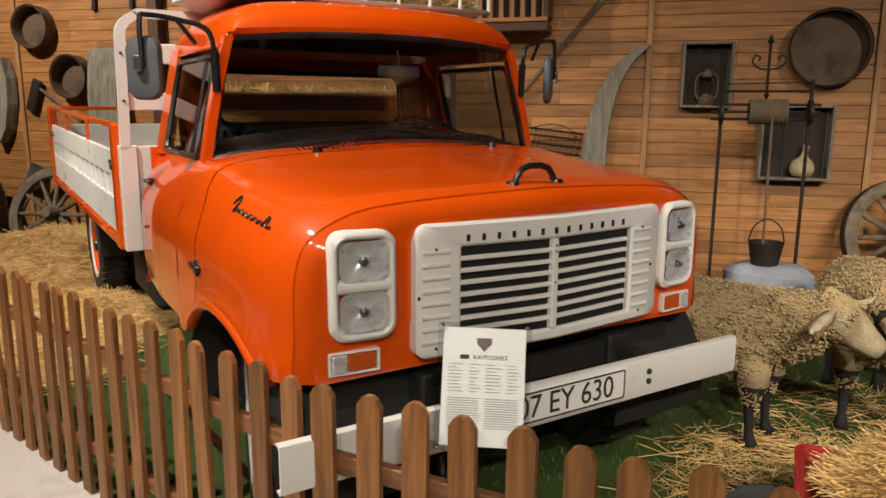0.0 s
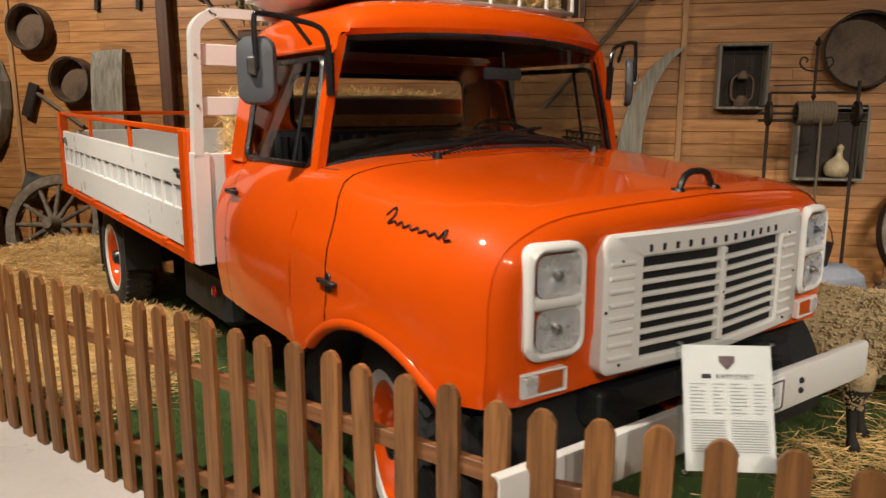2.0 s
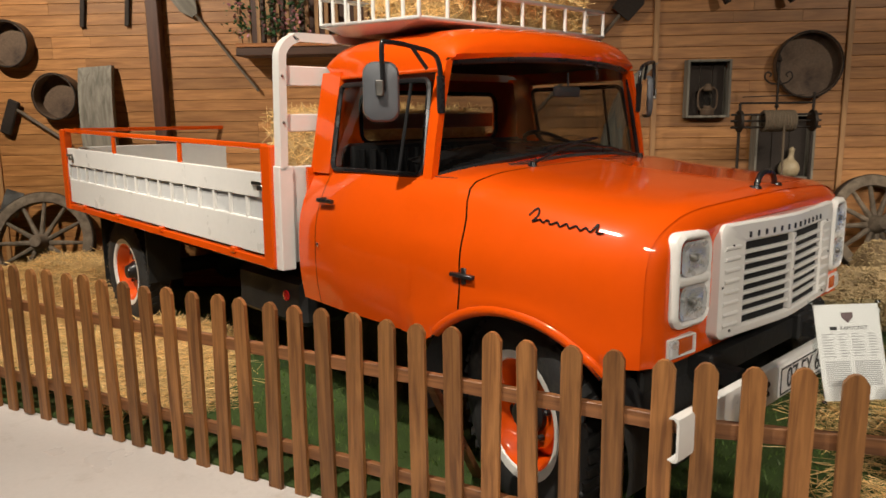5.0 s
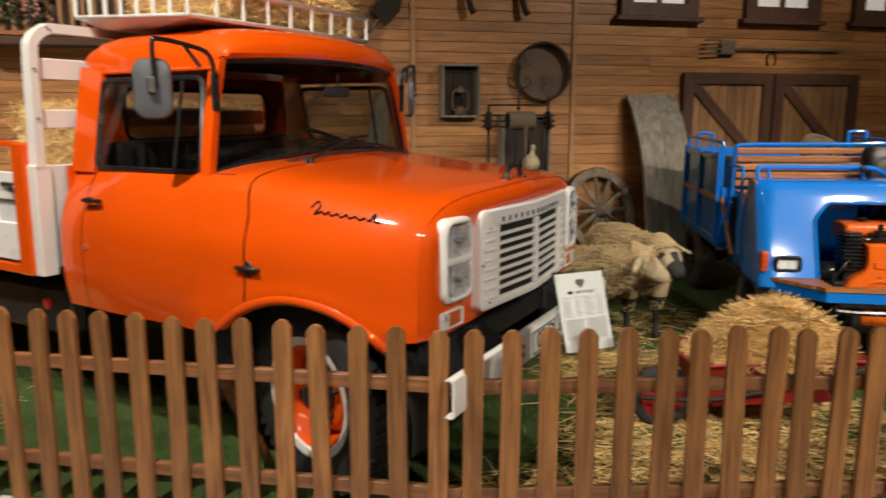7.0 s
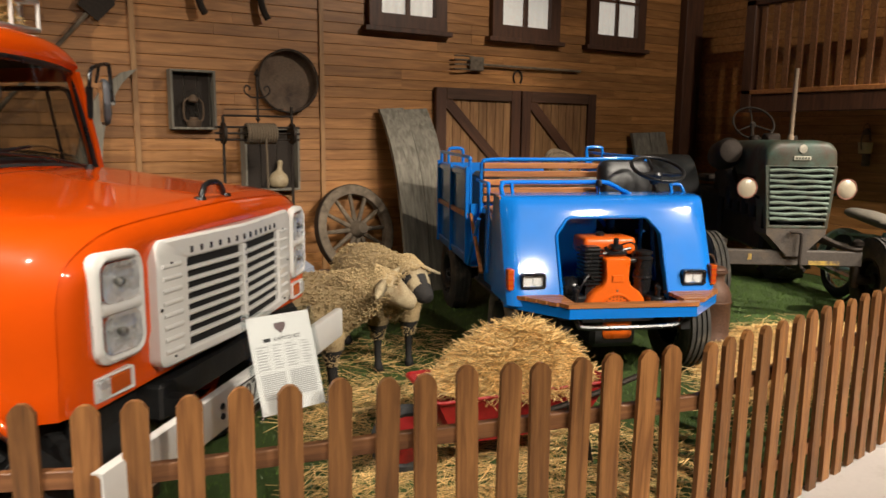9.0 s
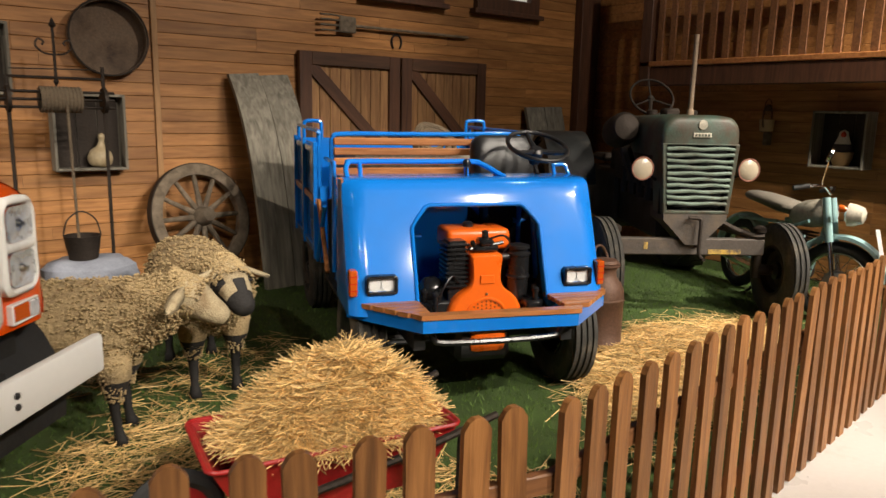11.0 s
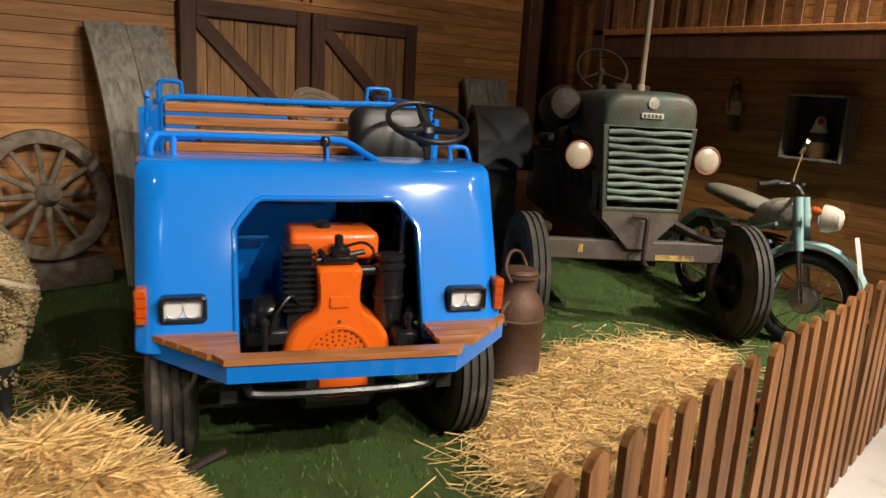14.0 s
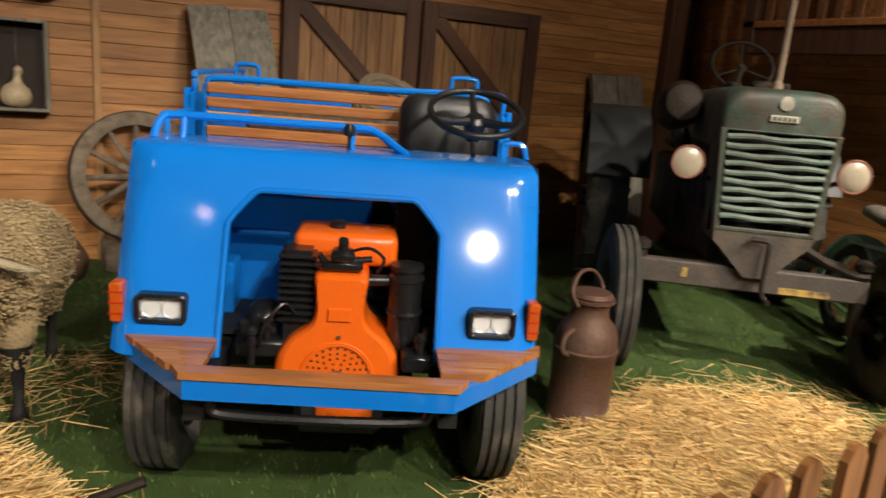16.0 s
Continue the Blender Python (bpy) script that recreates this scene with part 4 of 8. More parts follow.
part("cab_back_lower", boxed(-0.84, 0.84, 1.945, 1.965, 0.66, 1.31), ORANGE, truck)
part("rear_window_seal", sweep(bmesh.new(), [(x, 1.94, z) for x, z in rounded(0, 1.545, 1.02, 0.26, 0.06)], 0.012, 6, closed=True), BLACK, truck)
# cab inside
bm = bmesh.new()
box(bm, -0.66, 0.66, 1.5, 1.92, 0.95, 1.1, bevel=0.04, segments=2)
box(bm, -0.66, 0.66, 1.82, 1.93, 1.08, 1.42, bevel=0.04, segments=2)
for k in range(18):
    x = -0.6 + 1.2 * k / 17
    tube(bm, (x, 1.822, 1.12), (x, 1.822, 1.39), 0.022, 8)
part("bench_seat", bm, SEAT, truck, "black ribbed vinyl bench seat", smooth=True)
bm = boxed(-0.70, 0.70, 1.10, 1.28, 1.14, 1.325, bevel=0.04, segments=2)
part("dashboard", bm, BLACK, truck, smooth=True)
# floor colour holds the cab's shade too
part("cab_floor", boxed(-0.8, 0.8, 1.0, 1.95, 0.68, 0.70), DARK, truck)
sw = pose(0.36, 1.34, 1.35, 32, 0, 0)
bm = bmesh.new()
sweep(bm, [sw @ Vector((0.2 * math.cos(a), 0.2 * math.sin(a), 0)) for a in np.linspace(0, 2 * math.pi, 37)[:-1]], 0.012, 8, closed=True)
for a in (200, 340, 90):
    tube(bm, sw @ Vector((0, 0, -0.02)), sw @ Vector((0.2 * math.cos(radians(a)), 0.2 * math.sin(radians(a)), 0)), 0.009, 6)
lathe(bm, [(0.04, -0.03), (0.04, 0.0), (0.02, 0.012)], 14, sw)
tube(bm, sw @ Vector((0, 0, -0.02)), sw @ Vector((0, -0.02, -0.35)), 0.02, 8)
part("steering_wheel", bm, BLACK, truck, smooth=True)
bm = boxed(-0.07, 0.13, 1.03, 1.045, 1.63, 1.68, bevel=0.01, segments=2)
tube(bm, (0.03, 1.03, 1.68), (0.015, 1.02, 1.74), 0.005, 6)
part("rear_view_mirror", bm, GREYPLASTIC, truck, "small grey rear-view mirror", smooth=True)

# flatbed, tipped up slightly towards the tail
bed = part("flatbed", boxed(-0.88, 0.88, 2.1, 5.08, 0.86, 0.90, m=None), BEDGREY, truck, "white wooden-sided flatbed with orange posts and rails")
bed.matrix_basis = Matrix.Translation((0, 2.1, 0.86)) @ pose(0, 0, 0, 1.4, 0, 1.6) @ Matrix.Translation((0, -2.1, -0.86))
part("bed_beam", boxed(-0.9, 0.9, 2.13, 5.1, 0.80, 0.86, bevel=0.006), UNDER, bed)
for s in (-1, 1):
    x = s * 0.965
    part("side_rail_lower", boxed(x - 0.02, x + 0.02, 2.1, 5.1, 0.80, 0.845, bevel=0.005), ORANGE, bed)
    for y in (2.5, 3.4, 4.1, 4.75):
        part("hinge", boxed(x - 0.03, x + 0.03, y - 0.025, y + 0.025, 0.83, 0.862, bevel=0.005), ORANGE, bed)
    for y in (2.13, 5.08):
        part("bed_post", boxed(x - 0.03, x + 0.03, y - 0.045, y + 0.045, 0.80, 1.42, bevel=0.008), ORANGE, bed, "orange bed post")
    sb = part("side_board", boxed(x - 0.012, x + 0.012, 2.18, 5.03, 0.86, 1.04, bevel=0.004), WHITE, bed, "white drop side with a row of slots")
    part("side_board_top", boxed(x - 0.012, x + 0.012, 2.18, 5.03, 1.15, 1.28, bevel=0.004), WHITE, sb)
    part("slot_back", boxed(x - 0.006 - s * 0.012, x + 0.006 - s * 0.012, 2.18, 5.03, 1.035, 1.155), BEDGREY, sb)
    for k in range(17):
        y = 2.18 + 2.85 * k / 16
        part("slot_rib", boxed(x - 0.012, x + 0.011, y - 0.008, y + 0.008, 1.036, 1.154, bevel=0.003), WHITE, sb)
    part("top_rail", boxed(x - 0.012, x + 0.012, 2.16, 5.06, 1.395, 1.425, bevel=0.004), ORANGE, bed, "orange top rail")
    for y in (3.12, 4.12):
        part("rail_stanchion", boxed(x - 0.008, x + 0.008, y - 0.02, y + 0.02, 1.26, 1.40, bevel=0.003), ORANGE, bed)
    for y, d in ((2.24, 1), (4.98, -1)):
        bm = boxed(x + s * 0.012, x + s * 0.03, y - 0.07, y + 0.03, 1.215, 1.235, bevel=0.004)
        box(bm, x + s * 0.012, x + s * 0.035, y - 0.08, y - 0.03, 1.19, 1.22, bevel=0.005)
        part("latch", bm, STEEL, bed, "steel latch")
part("tailgate", boxed(-0.88, 0.88, 5.05, 5.08, 0.87, 1.28, bevel=0.004), WHITE, bed)
part("tail_rail", boxed(-0.9, 0.9, 5.065, 5.09, 1.395, 1.425, bevel=0.004), ORANGE, bed)
part("headboard", boxed(-0.95, 0.95, 2.045, 2.08, 0.83, 1.315, bevel=0.004), WHITE, bed)
for s in (-1, 1):
    part("head_post_foot", boxed(s * 0.935 - 0.04, s * 0.935 + 0.04, 2.03, 2.09, 0.80, 1.32, bevel=0.004), WHITE, bed)
# head rack: flat tube bent over the top, with two slats
path = catmull([(-0.945, 1.30), (-0.94, 1.5), (-0.935, 1.8), (-0.922, 1.875), (-0.86, 1.925), (-0.76, 1.935), (0, 1.935), (0.76, 1.935), (0.86, 1.925), (0.922, 1.875), (0.935, 1.8), (0.94, 1.5), (0.945, 1.30)], 60)
loops = []
for i, (x, z) in enumerate(path):
    q, p = path[min(i + 1, len(path) - 1)], path[max(i - 1, 0)]
    d = Vector((q[0] - p[0], q[1] - p[1])).normalized()
    nx, nz = -d.y * 0.021, d.x * 0.021
    loops.append([(x + nx, 2.03, z + nz), (x + nx, 2.085, z + nz), (x - nx, 2.085, z - nz), (x - nx, 2.03, z - nz)])
rack = part("head_rack", rings(bmesh.new(), loops, cap0=True, cap1=True), WHITE, bed, "white bent-tube head rack with two slats", smooth=True)
for z0, z1 in ((1.705, 1.80), (1.485, 1.57)):
    part("rack_slat", boxed(-0.92, 0.92, 2.045, 2.065, z0, z1, bevel=0.004), WHITE, rack)
for z in (1.75, 1.53):
    part("bolt", lathe(bmesh.new(), [(0.008, 0), (0.005, 0.006)], 8, pose(-0.94, 2.03, z, 90, 0, 0)), STEEL, rack)
for s in (-1, 1):
    part("mudflap", boxed(s * 0.76 - 0.11, s * 0.76 + 0.11, 4.97, 4.98, 0.18, 0.80, bevel=0.003), UNDER, truck)
    part("mudguard", boxed(s * 0.76 - 0.12, s * 0.76 + 0.12, 4.02, 4.04, 0.4, 0.80), UNDER, truck)

# roof rack: white railed tray
tray = part("roof_rack", bmesh.new(), WHITE, truck, "white railed roof rack")
bm = bmesh.new()
X, Y0, Y1 = 0.67, 1.29, 2.03
def rz(y):
    return 1.965 + 0.045 * (y - Y0)
for dz in (0.0, 0.128):
    sweep(bm, [(-X, Y0, rz(Y0) + dz), (X, Y0, rz(Y0) + dz), (X, Y1, rz(Y1) + dz), (-X, Y1, rz(Y1) + dz)], 0.011, 8, closed=True)
bm.to_mesh(tray.data)
bm.free()
tray.data.polygons.foreach_set("use_smooth", [True] * len(tray.data.polygons))
for k in range(9):
    for y in (Y0, Y1):
        x = -X + 2 * X * k / 8
        part("rack_post", tube(bmesh.new(), (x, y, rz(y)), (x, y, rz(y) + 0.128), 0.009, 8), WHITE, tray, smooth=True)
for k in range(1, 7):
    for x in (-X, X):
        y = Y0 + (Y1 - Y0) * k / 7
        part("rack_post", tube(bmesh.new(), (x, y, rz(y)), (x, y, rz(y) + 0.128), 0.009, 8), WHITE, tray, smooth=True)
bm = bmesh.new()
rings(bm, [[(-X, Y0, rz(Y0) - 0.004), (X, Y0, rz(Y0) - 0.004), (X, Y1, rz(Y1) - 0.004), (-X, Y1, rz(Y1) - 0.004)], [(-X + 0.1, Y0 + 0.3, rz(Y0) - 0.03), (X - 0.1, Y0 + 0.3, rz(Y0) - 0.03), (X - 0.1, Y1 - 0.05, rz(Y1) - 0.05), (-X + 0.1, Y1 - 0.05, rz(Y1) - 0.05)]], cap0=True, cap1=True)
part("rack_tray", bm, WHITE, tray)


# ---- blue three-box farm carrier with its engine in the open nose ----
patpat = thing("farm_carrier", pose(2.145, 2.936, 0.0, 0, 0, -21.5) @ Matrix.Diagonal((0.922, 1.0, 0.965, 1)), "bright blue home-built farm carrier with an open nose and slatted bench", "vehicle")


def panel_y(x, z):
    return 0.24 * (z - 0.54) / 0.63 + 9.0 * max(0.0, abs(x) - 0.645) ** 2


def side_x(z):
    return lerp_table(z, [0.54, 1.0, 1.17], [0.718, 0.718, 0.715])


def open_x(z):
    return lerp_table(z, [0.5, 0.94, 1.045], [0.365, 0.365, 0.265])


bm = bmesh.new()
zs = [0.535 + 0.51 * k / 10 for k in range(11)]
for s in (-1, 1):
    loops = []
    for z in zs:
        a, b = side_x(z), open_x(z)
        loops.append([(s * (a + (b - a) * k / 10), panel_y(a + (b - a) * k / 10, z), z) for k in range(11)] )
    rings(bm, loops, closed=False)
    loops = [[(s * side_x(z), panel_y(side_x(z), z), z), (s * (side_x(z) + 0.004), panel_y(side_x(z), z) + 0.06, z), (s * (side_x(z) - 0.005), 0.45, z)] for z in zs + [1.1, 1.15, 1.17]]
    rings(bm, loops, closed=False)
loops = []
for z, dy in ((1.045, 0), (1.08, 0), (1.12, 0), (1.15, 0.004), (1.165, 0.015), (1.173, 0.035), (1.176, 0.08), (1.176, 0.3)):
    w = side_x(min(z, 1.17)) - (0.014 if z > 1.16 else 0.003 if z > 1.14 else 0)
    loops.append([(x, panel_y(x, min(z, 1.17)) * (1 if z < 1.16 else 1) + dy, z) for x in np.linspace(-w, w, 25)])
rings(bm, loops, closed=False)
bmesh.ops.remove_doubles(bm, verts=bm.verts, dist=0.0008)
nosep = part("nose_panel", bm, BLUE, patpat, "glossy blue nose panel with a cut-out", smooth=True)
mouth = [(-0.365, 0.54), (-0.365, 0.94), (-0.34, 0.975), (-0.285, 1.035), (-0.26, 1.047), (0.26, 1.047), (0.285, 1.035), (0.34, 0.975), (0.365, 0.94), (0.365, 0.54)]
part("mouth_lip", sweep(bmesh.new(), [(x, panel_y(x, z) - 0.002, z) for x, z in mouth], 0.011, 8), BLUE, patpat, smooth=True)
bm = bmesh.new()
rings(bm, [[(x, panel_y(x, z), z) for x, z in mouth], [(x * 0.99, panel_y(x, z) + 0.05, z - 0.004) for x, z in mouth]], closed=False)
part("mouth_return", bm, BLUE, patpat, smooth=True)
for s in (-1, 1):
    cx = s * 0.55
    yy = panel_y(0.55, 0.68)
    lamp = part("headlight", ring_plate(bmesh.new(), rounded(cx, 0.68, 0.165, 0.095, 0.018), rounded(cx, 0.68, 0.135, 0.067, 0.01), yy - 0.035, yy + 0.01, lip=0.005), BLACK, patpat, "rectangular headlight in a black rim", smooth=True)
    loops = [[(cx + (x - cx) * k, yy + dy, 0.68 + (z - 0.68) * k) for x, z in rounded(cx, 0.68, 0.138, 0.07, 0.01)] for k, dy in ((1, -0.022), (0.9, -0.03), (0.5, -0.034), (0.02, -0.035))]
    g = part("lamp_glass", rings(bmesh.new(), loops, cap1=True), LAMPGLASS, lamp, smooth=True)
    g.visible_shadow = False
    for d in (-0.034, 0.034):
        part("reflector", lathe(bmesh.new(), [(0.034, 0.0), (0.026, -0.008), (0.012, -0.014), (0.002, -0.015)], 18, pose(cx + d, yy - 0.016, 0.68, 90, 0, 0), cap=False), REFLECTOR, lamp, smooth=True)
    # white plate that paints the lamp's bright reflection behind the glass
    part("lamp_back", boxed(cx - 0.068, cx + 0.068, yy - 0.012, yy - 0.008, 0.646, 0.714), PAPER, lamp)
    yy = panel_y(0.69, 0.69)
    mk = part("side_marker", boxed(s * 0.695 - 0.021, s * 0.695 + 0.021, yy - 0.04, yy + 0.02, 0.625, 0.755, bevel=0.006), AMBER, patpat, "amber side marker", smooth=True)
    for z in (0.655, 0.69, 0.725):
        part("lens_rib", boxed(s * 0.695 - 0.022, s * 0.695 + 0.022, yy - 0.0415, yy - 0.03, z - 0.002, z + 0.002), REDLENS, mk)
# slatted deck and its blue fascia
rim = [(-0.72, 0.1), (-0.41, -0.24), (0.40, -0.27), (0.725, 0.04)]
loops = [[(x, y, z) for x, y in rim] for z in (0.510, 0.573)] + [[(x * 0.97, y + 0.02, z) for x, y in rim] for z in (0.573, 0.510)]
loops.append(loops[0])
part("fascia", rings(bmesh.new(), loops, closed=False), BLUE, patpat, "blue fascia under the deck")
def side_edge(s, y):
    a, b = (rim[0], rim[1]) if s < 0 else (rim[3], rim[2])
    return lerp_table(-y, [-a[1], -b[1]], [abs(a[0]), abs(b[0])])
for s in (-1, 1):
    for k in range(5):
        y0 = -0.185 + 0.054 * k
        a0, a1 = side_edge(s, y0), side_edge(s, y0 + 0.043)
        loops = [[(s * 0.362, y0, z), (s * (a0 + 0.012), y0, z), (s * (a1 + 0.012), y0 + 0.043, z), (s * 0.362, y0 + 0.043, z)] for z in (0.574, 0.597)]
        part("deck_slat", rings(bmesh.new(), loops, cap0=True, cap1=True), SLATWOOD, patpat)
loops = [[(-0.42, -0.247, z), (0.41, -0.277, z), (0.445, -0.222, z), (-0.455, -0.192, z)] for z in (0.574, 0.597)]
part("deck_front_slat", rings(bmesh.new(), loops, cap0=True, cap1=True), SLATWOOD, patpat)
bar = catmull([(-0.35, -0.19, 0.53), (-0.34, -0.19, 0.47), (-0.29, -0.19, 0.443), (0, -0.2, 0.438), (0.28, -0.2, 0.443), (0.335, -0.2, 0.47), (0.35, -0.2, 0.53)], 30)
part("bumper_bar", sweep(bmesh.new(), bar, 0.016, 8), BLACK, patpat, "black bent-tube bumper bar", smooth=True)
# chassis and wheels
bm = bmesh.new()
for x in (-0.4, 0.4):
    box(bm, x - 0.03, x + 0.03, -0.15, 2.9, 0.40, 0.48)
for y in (0.3, 0.9, 1.6, 2.4):
    box(bm, -0.4, 0.4, y - 0.03, y + 0.03, 0.40, 0.46)
part("chassis", bm, UNDER, patpat)
bm = bmesh.new()
tube(bm, (-0.6, 0.33, 0.31), (0.6, 0.33, 0.31), 0.03)
tube(bm, (-0.6, 2.15, 0.31), (0.6, 2.15, 0.31), 0.05)
tube(bm, (0.5, 0.33, 0.29), (-0.5, 0.30, 0.29), 0.014)
tube(bm, (0, 0.3, 0.31), (0, 2.15, 0.31), 0.03)
box(bm, -0.12, 0.2, 0.1, 0.75, 0.22, 0.46, bevel=0.03)
part("running_gear", bm, UNDER, patpat)
for x, y, ry in ((-0.60, 0.33, -90), (0.62, 0.33, 90), (-0.60, 2.15, -90), (0.62, 2.15, 90)):
    wheel(patpat, pose(x, y, 0.318, 0, ry, 0), 0.31, 0.185, 0.17, BLACK, tread=0, grooves=4, rubber=OLDRUBBER)
# cab floor and bulkhead, black to stand for the shade deep inside
part("cab_floor", boxed(-0.7, 0.7, 0.3, 1.0, 0.50, 0.52), UNDER, patpat)
part("bulkhead", boxed(-0.7, 0.7, 0.86, 0.88, 0.5, 1.0), UNDER, patpat)
bm = bmesh.new()
for a, b in (((-0.6, 0.7, 0.6), (0.2, 0.72, 1.02)), ((0.55, 0.7, 0.6), (0.1, 0.72, 1.05)), ((-0.65, 0.55, 0.82), (-0.2, 0.55, 0.82)), ((0.38, 0.55, 0.9), (0.66, 0.6, 0.9)), ((0.42, 0.55, 0.55), (0.42, 0.55, 1.0)), ((0.55, 0.55, 0.55), (0.5, 0.55, 1.0))):
    tube(bm, a, b, 0.016, 8)
part("inner_frame", bm, BLUE, patpat, smooth=True)
bm = boxed(-0.66, -0.4, 0.45, 0.6, 0.52, 0.72, bevel=0.01)
part("battery_box", bm, BLUE, patpat)
# the engine
eng = part("engine", bmesh.new(), surface("engine_orange", (0.85, 0.14, 0.008), 0.35, vary=0.06, coat=0.4, bump=0.03), patpat, "orange single-cylinder engine with black fittings")
half = [(0.215, 0.43), (0.218, 0.47), (0.205, 0.53), (0.165, 0.585), (0.105, 0.63), (0.085, 0.68), (0.088, 0.75), (0.092, 0.79), (0.075, 0.808), (0, 0.81)]
cv = catmull(half, 30)
shape = [(0.03 + x, z) for x, z in cv] + [(0.03 - x, z) for x, z in cv[::-1][1:]]
loops = []
for k, dy in ((0.86, 0.0), (0.95, 0.008), (0.99, 0.02), (1.0, 0.04), (1.0, 0.2)):
    loops.append([(0.03 + (x - 0.03) * k, 0.06 + dy, 0.6 + (z - 0.6) * (1 - (1 - k) * 0.5)) for x, z in shape])
bm = rings(bmesh.new(), loops, cap0=True, cap1=True)
bm.to_mesh(eng.data)
bm.free()
eng.data.polygons.foreach_set("use_smooth", [True] * len(eng.data.polygons))
eng.data.set_sharp_from_angle(angle=radians(50))
EO = eng.data.materials[0]
bm = bmesh.new()
for r in (0.125, 0.118):
    sweep(bm, [(0.03 + r * math.cos(a), 0.058, 0.455 + r * math.sin(a)) for a in np.linspace(0, math.pi, 24)], 0.005, 6)
part("fan_ring", bm, EO, eng, smooth=True)
bm = bmesh.new()
for ring in range(5):
    r = 0.035 + ring * 0.018
    for k in range(int(r * 130)):
        a = math.pi * (k + 0.5) / int(r * 130)
        lathe(bm, [(0.0042, 0), (0.004, 0.002)], 6, pose(0.03 + r * math.cos(a), 0.0585, 0.455 + r * math.sin(a), 90, 0, 0))
part("fan_holes", bm, DARK, eng)["kind"] = "stuff"
part("hub_cap", lathe(bmesh.new(), [(0.03, 0), (0.028, 0.008)], 16, pose(0.03, 0.058, 0.455, 90, 0, 0)), STEEL, eng)
part("shroud_plate", boxed(-0.01, 0.07, 0.052, 0.062, 0.655, 0.70, bevel=0.003), EO, eng)
part("shroud_screw", lathe(bmesh.new(), [(0.008, 0), (0.005, 0.006)], 8, pose(0.03, 0.058, 0.60, 90, 0, 0)), STEEL, eng)
bm = boxed(-0.15, 0.22, 0.2, 0.42, 0.80, 0.915, bevel=0.03, segments=3)
part("fuel_tank", bm, EO, eng, smooth=True)
part("tank_cap", lathe(bmesh.new(), [(0.03, 0), (0.03, 0.02), (0.02, 0.028)], 14, Matrix.Translation((0.0, 0.3, 0.913))), BLACK, eng, smooth=True)
head = part("cylinder", boxed(-0.165, -0.075, 0.12, 0.22, 0.56, 0.87), BLACK, eng, "black finned cylinder")
for k in range(10):
    z = 0.63 + 0.024 * k
    part("fin", boxed(-0.185, -0.06, 0.1, 0.24, z, z + 0.011, bevel=0.002), BLACK, head)
bm = bmesh.new()
box(bm, -0.04, 0.1, 0.08, 0.17, 0.815, 0.85, bevel=0.01)
box(bm, -0.01, 0.07, 0.07, 0.15, 0.845, 0.885, bevel=0.012)
lathe(bm, [(0.018, 0), (0.018, 0.05), (0.008, 0.055)], 10, Matrix.Translation((0.03, 0.11, 0.87)))
tube(bm, (-0.06, 0.1, 0.83), (0.13, 0.1, 0.86), 0.011)
tube(bm, (-0.05, 0.09, 0.87), (-0.02, 0.1, 0.83), 0.012)
sweep(bm, catmull([(0.05, 0.1, 0.88), (0.12, 0.08, 0.90), (0.17, 0.1, 0.86), (0.15, 0.12, 0.81)], 12), 0.006, 6)
part("injection_pump", bm, BLACK, eng, "black injection pump", smooth=True)
prof = [(0.02, 0.53), (0.05, 0.54), (0.058, 0.6), (0.058, 0.655), (0.066, 0.66), (0.066, 0.668), (0.06, 0.675), (0.06, 0.775), (0.066, 0.78), (0.066, 0.79), (0.05, 0.80), (0.05, 0.81), (0.06, 0.815), (0.06, 0.83), (0.03, 0.838)]
part("air_filter", lathe(bmesh.new(), prof, 24, Matrix.Translation((0.255, 0.17, 0))), BLACK, eng, "black air filter can", smooth=True)
part("intake_pipe", tube(bmesh.new(), (0.12, 0.16, 0.77), (0.22, 0.17, 0.77), 0.02, 10), BLACK, eng, smooth=True)
bm = bmesh.new()
box(bm, -0.33, -0.12, 0.1, 0.3, 0.5, 0.56, bevel=0.01)
box(bm, 0.25, 0.36, 0.02, 0.2, 0.5, 0.56, bevel=0.01)
for x, y in ((-0.3, 0.12), (-0.26, 0.05), (0.31, 0.05), (0.34, 0.12), (-0.22, 0.12)):
    lathe(bm, [(0.014, 0.5), (0.014, 0.6), (0.02, 0.605), (0.02, 0.62), (0.008, 0.63)], 10, Matrix.Translation((x, y, 0.0)))
sweep(bm, catmull([(-0.24, 0.08, 0.55), (-0.22, 0.06, 0.63), (-0.16, 0.08, 0.7), (-0.12, 0.1, 0.66)], 12), 0.006, 6)
box(bm, -0.2, 0.3, 0.06, 0.3, 0.40, 0.44)
lathe(bm, [(0.06, 0.0), (0.075, 0.03), (0.07, 0.08), (0.05, 0.1)], 14, pose(-0.19, 0.2, 0.6, 0, -90, 0))
part("engine_mount", bm, BLACK, eng, "black engine mounts and studs", smooth=True)
bm = boxed(-0.05, 0.17, 0.08, 0.28, 0.27, 0.42, bevel=0.04, segments=2)
part("sump", bm, EO, eng, smooth=True)
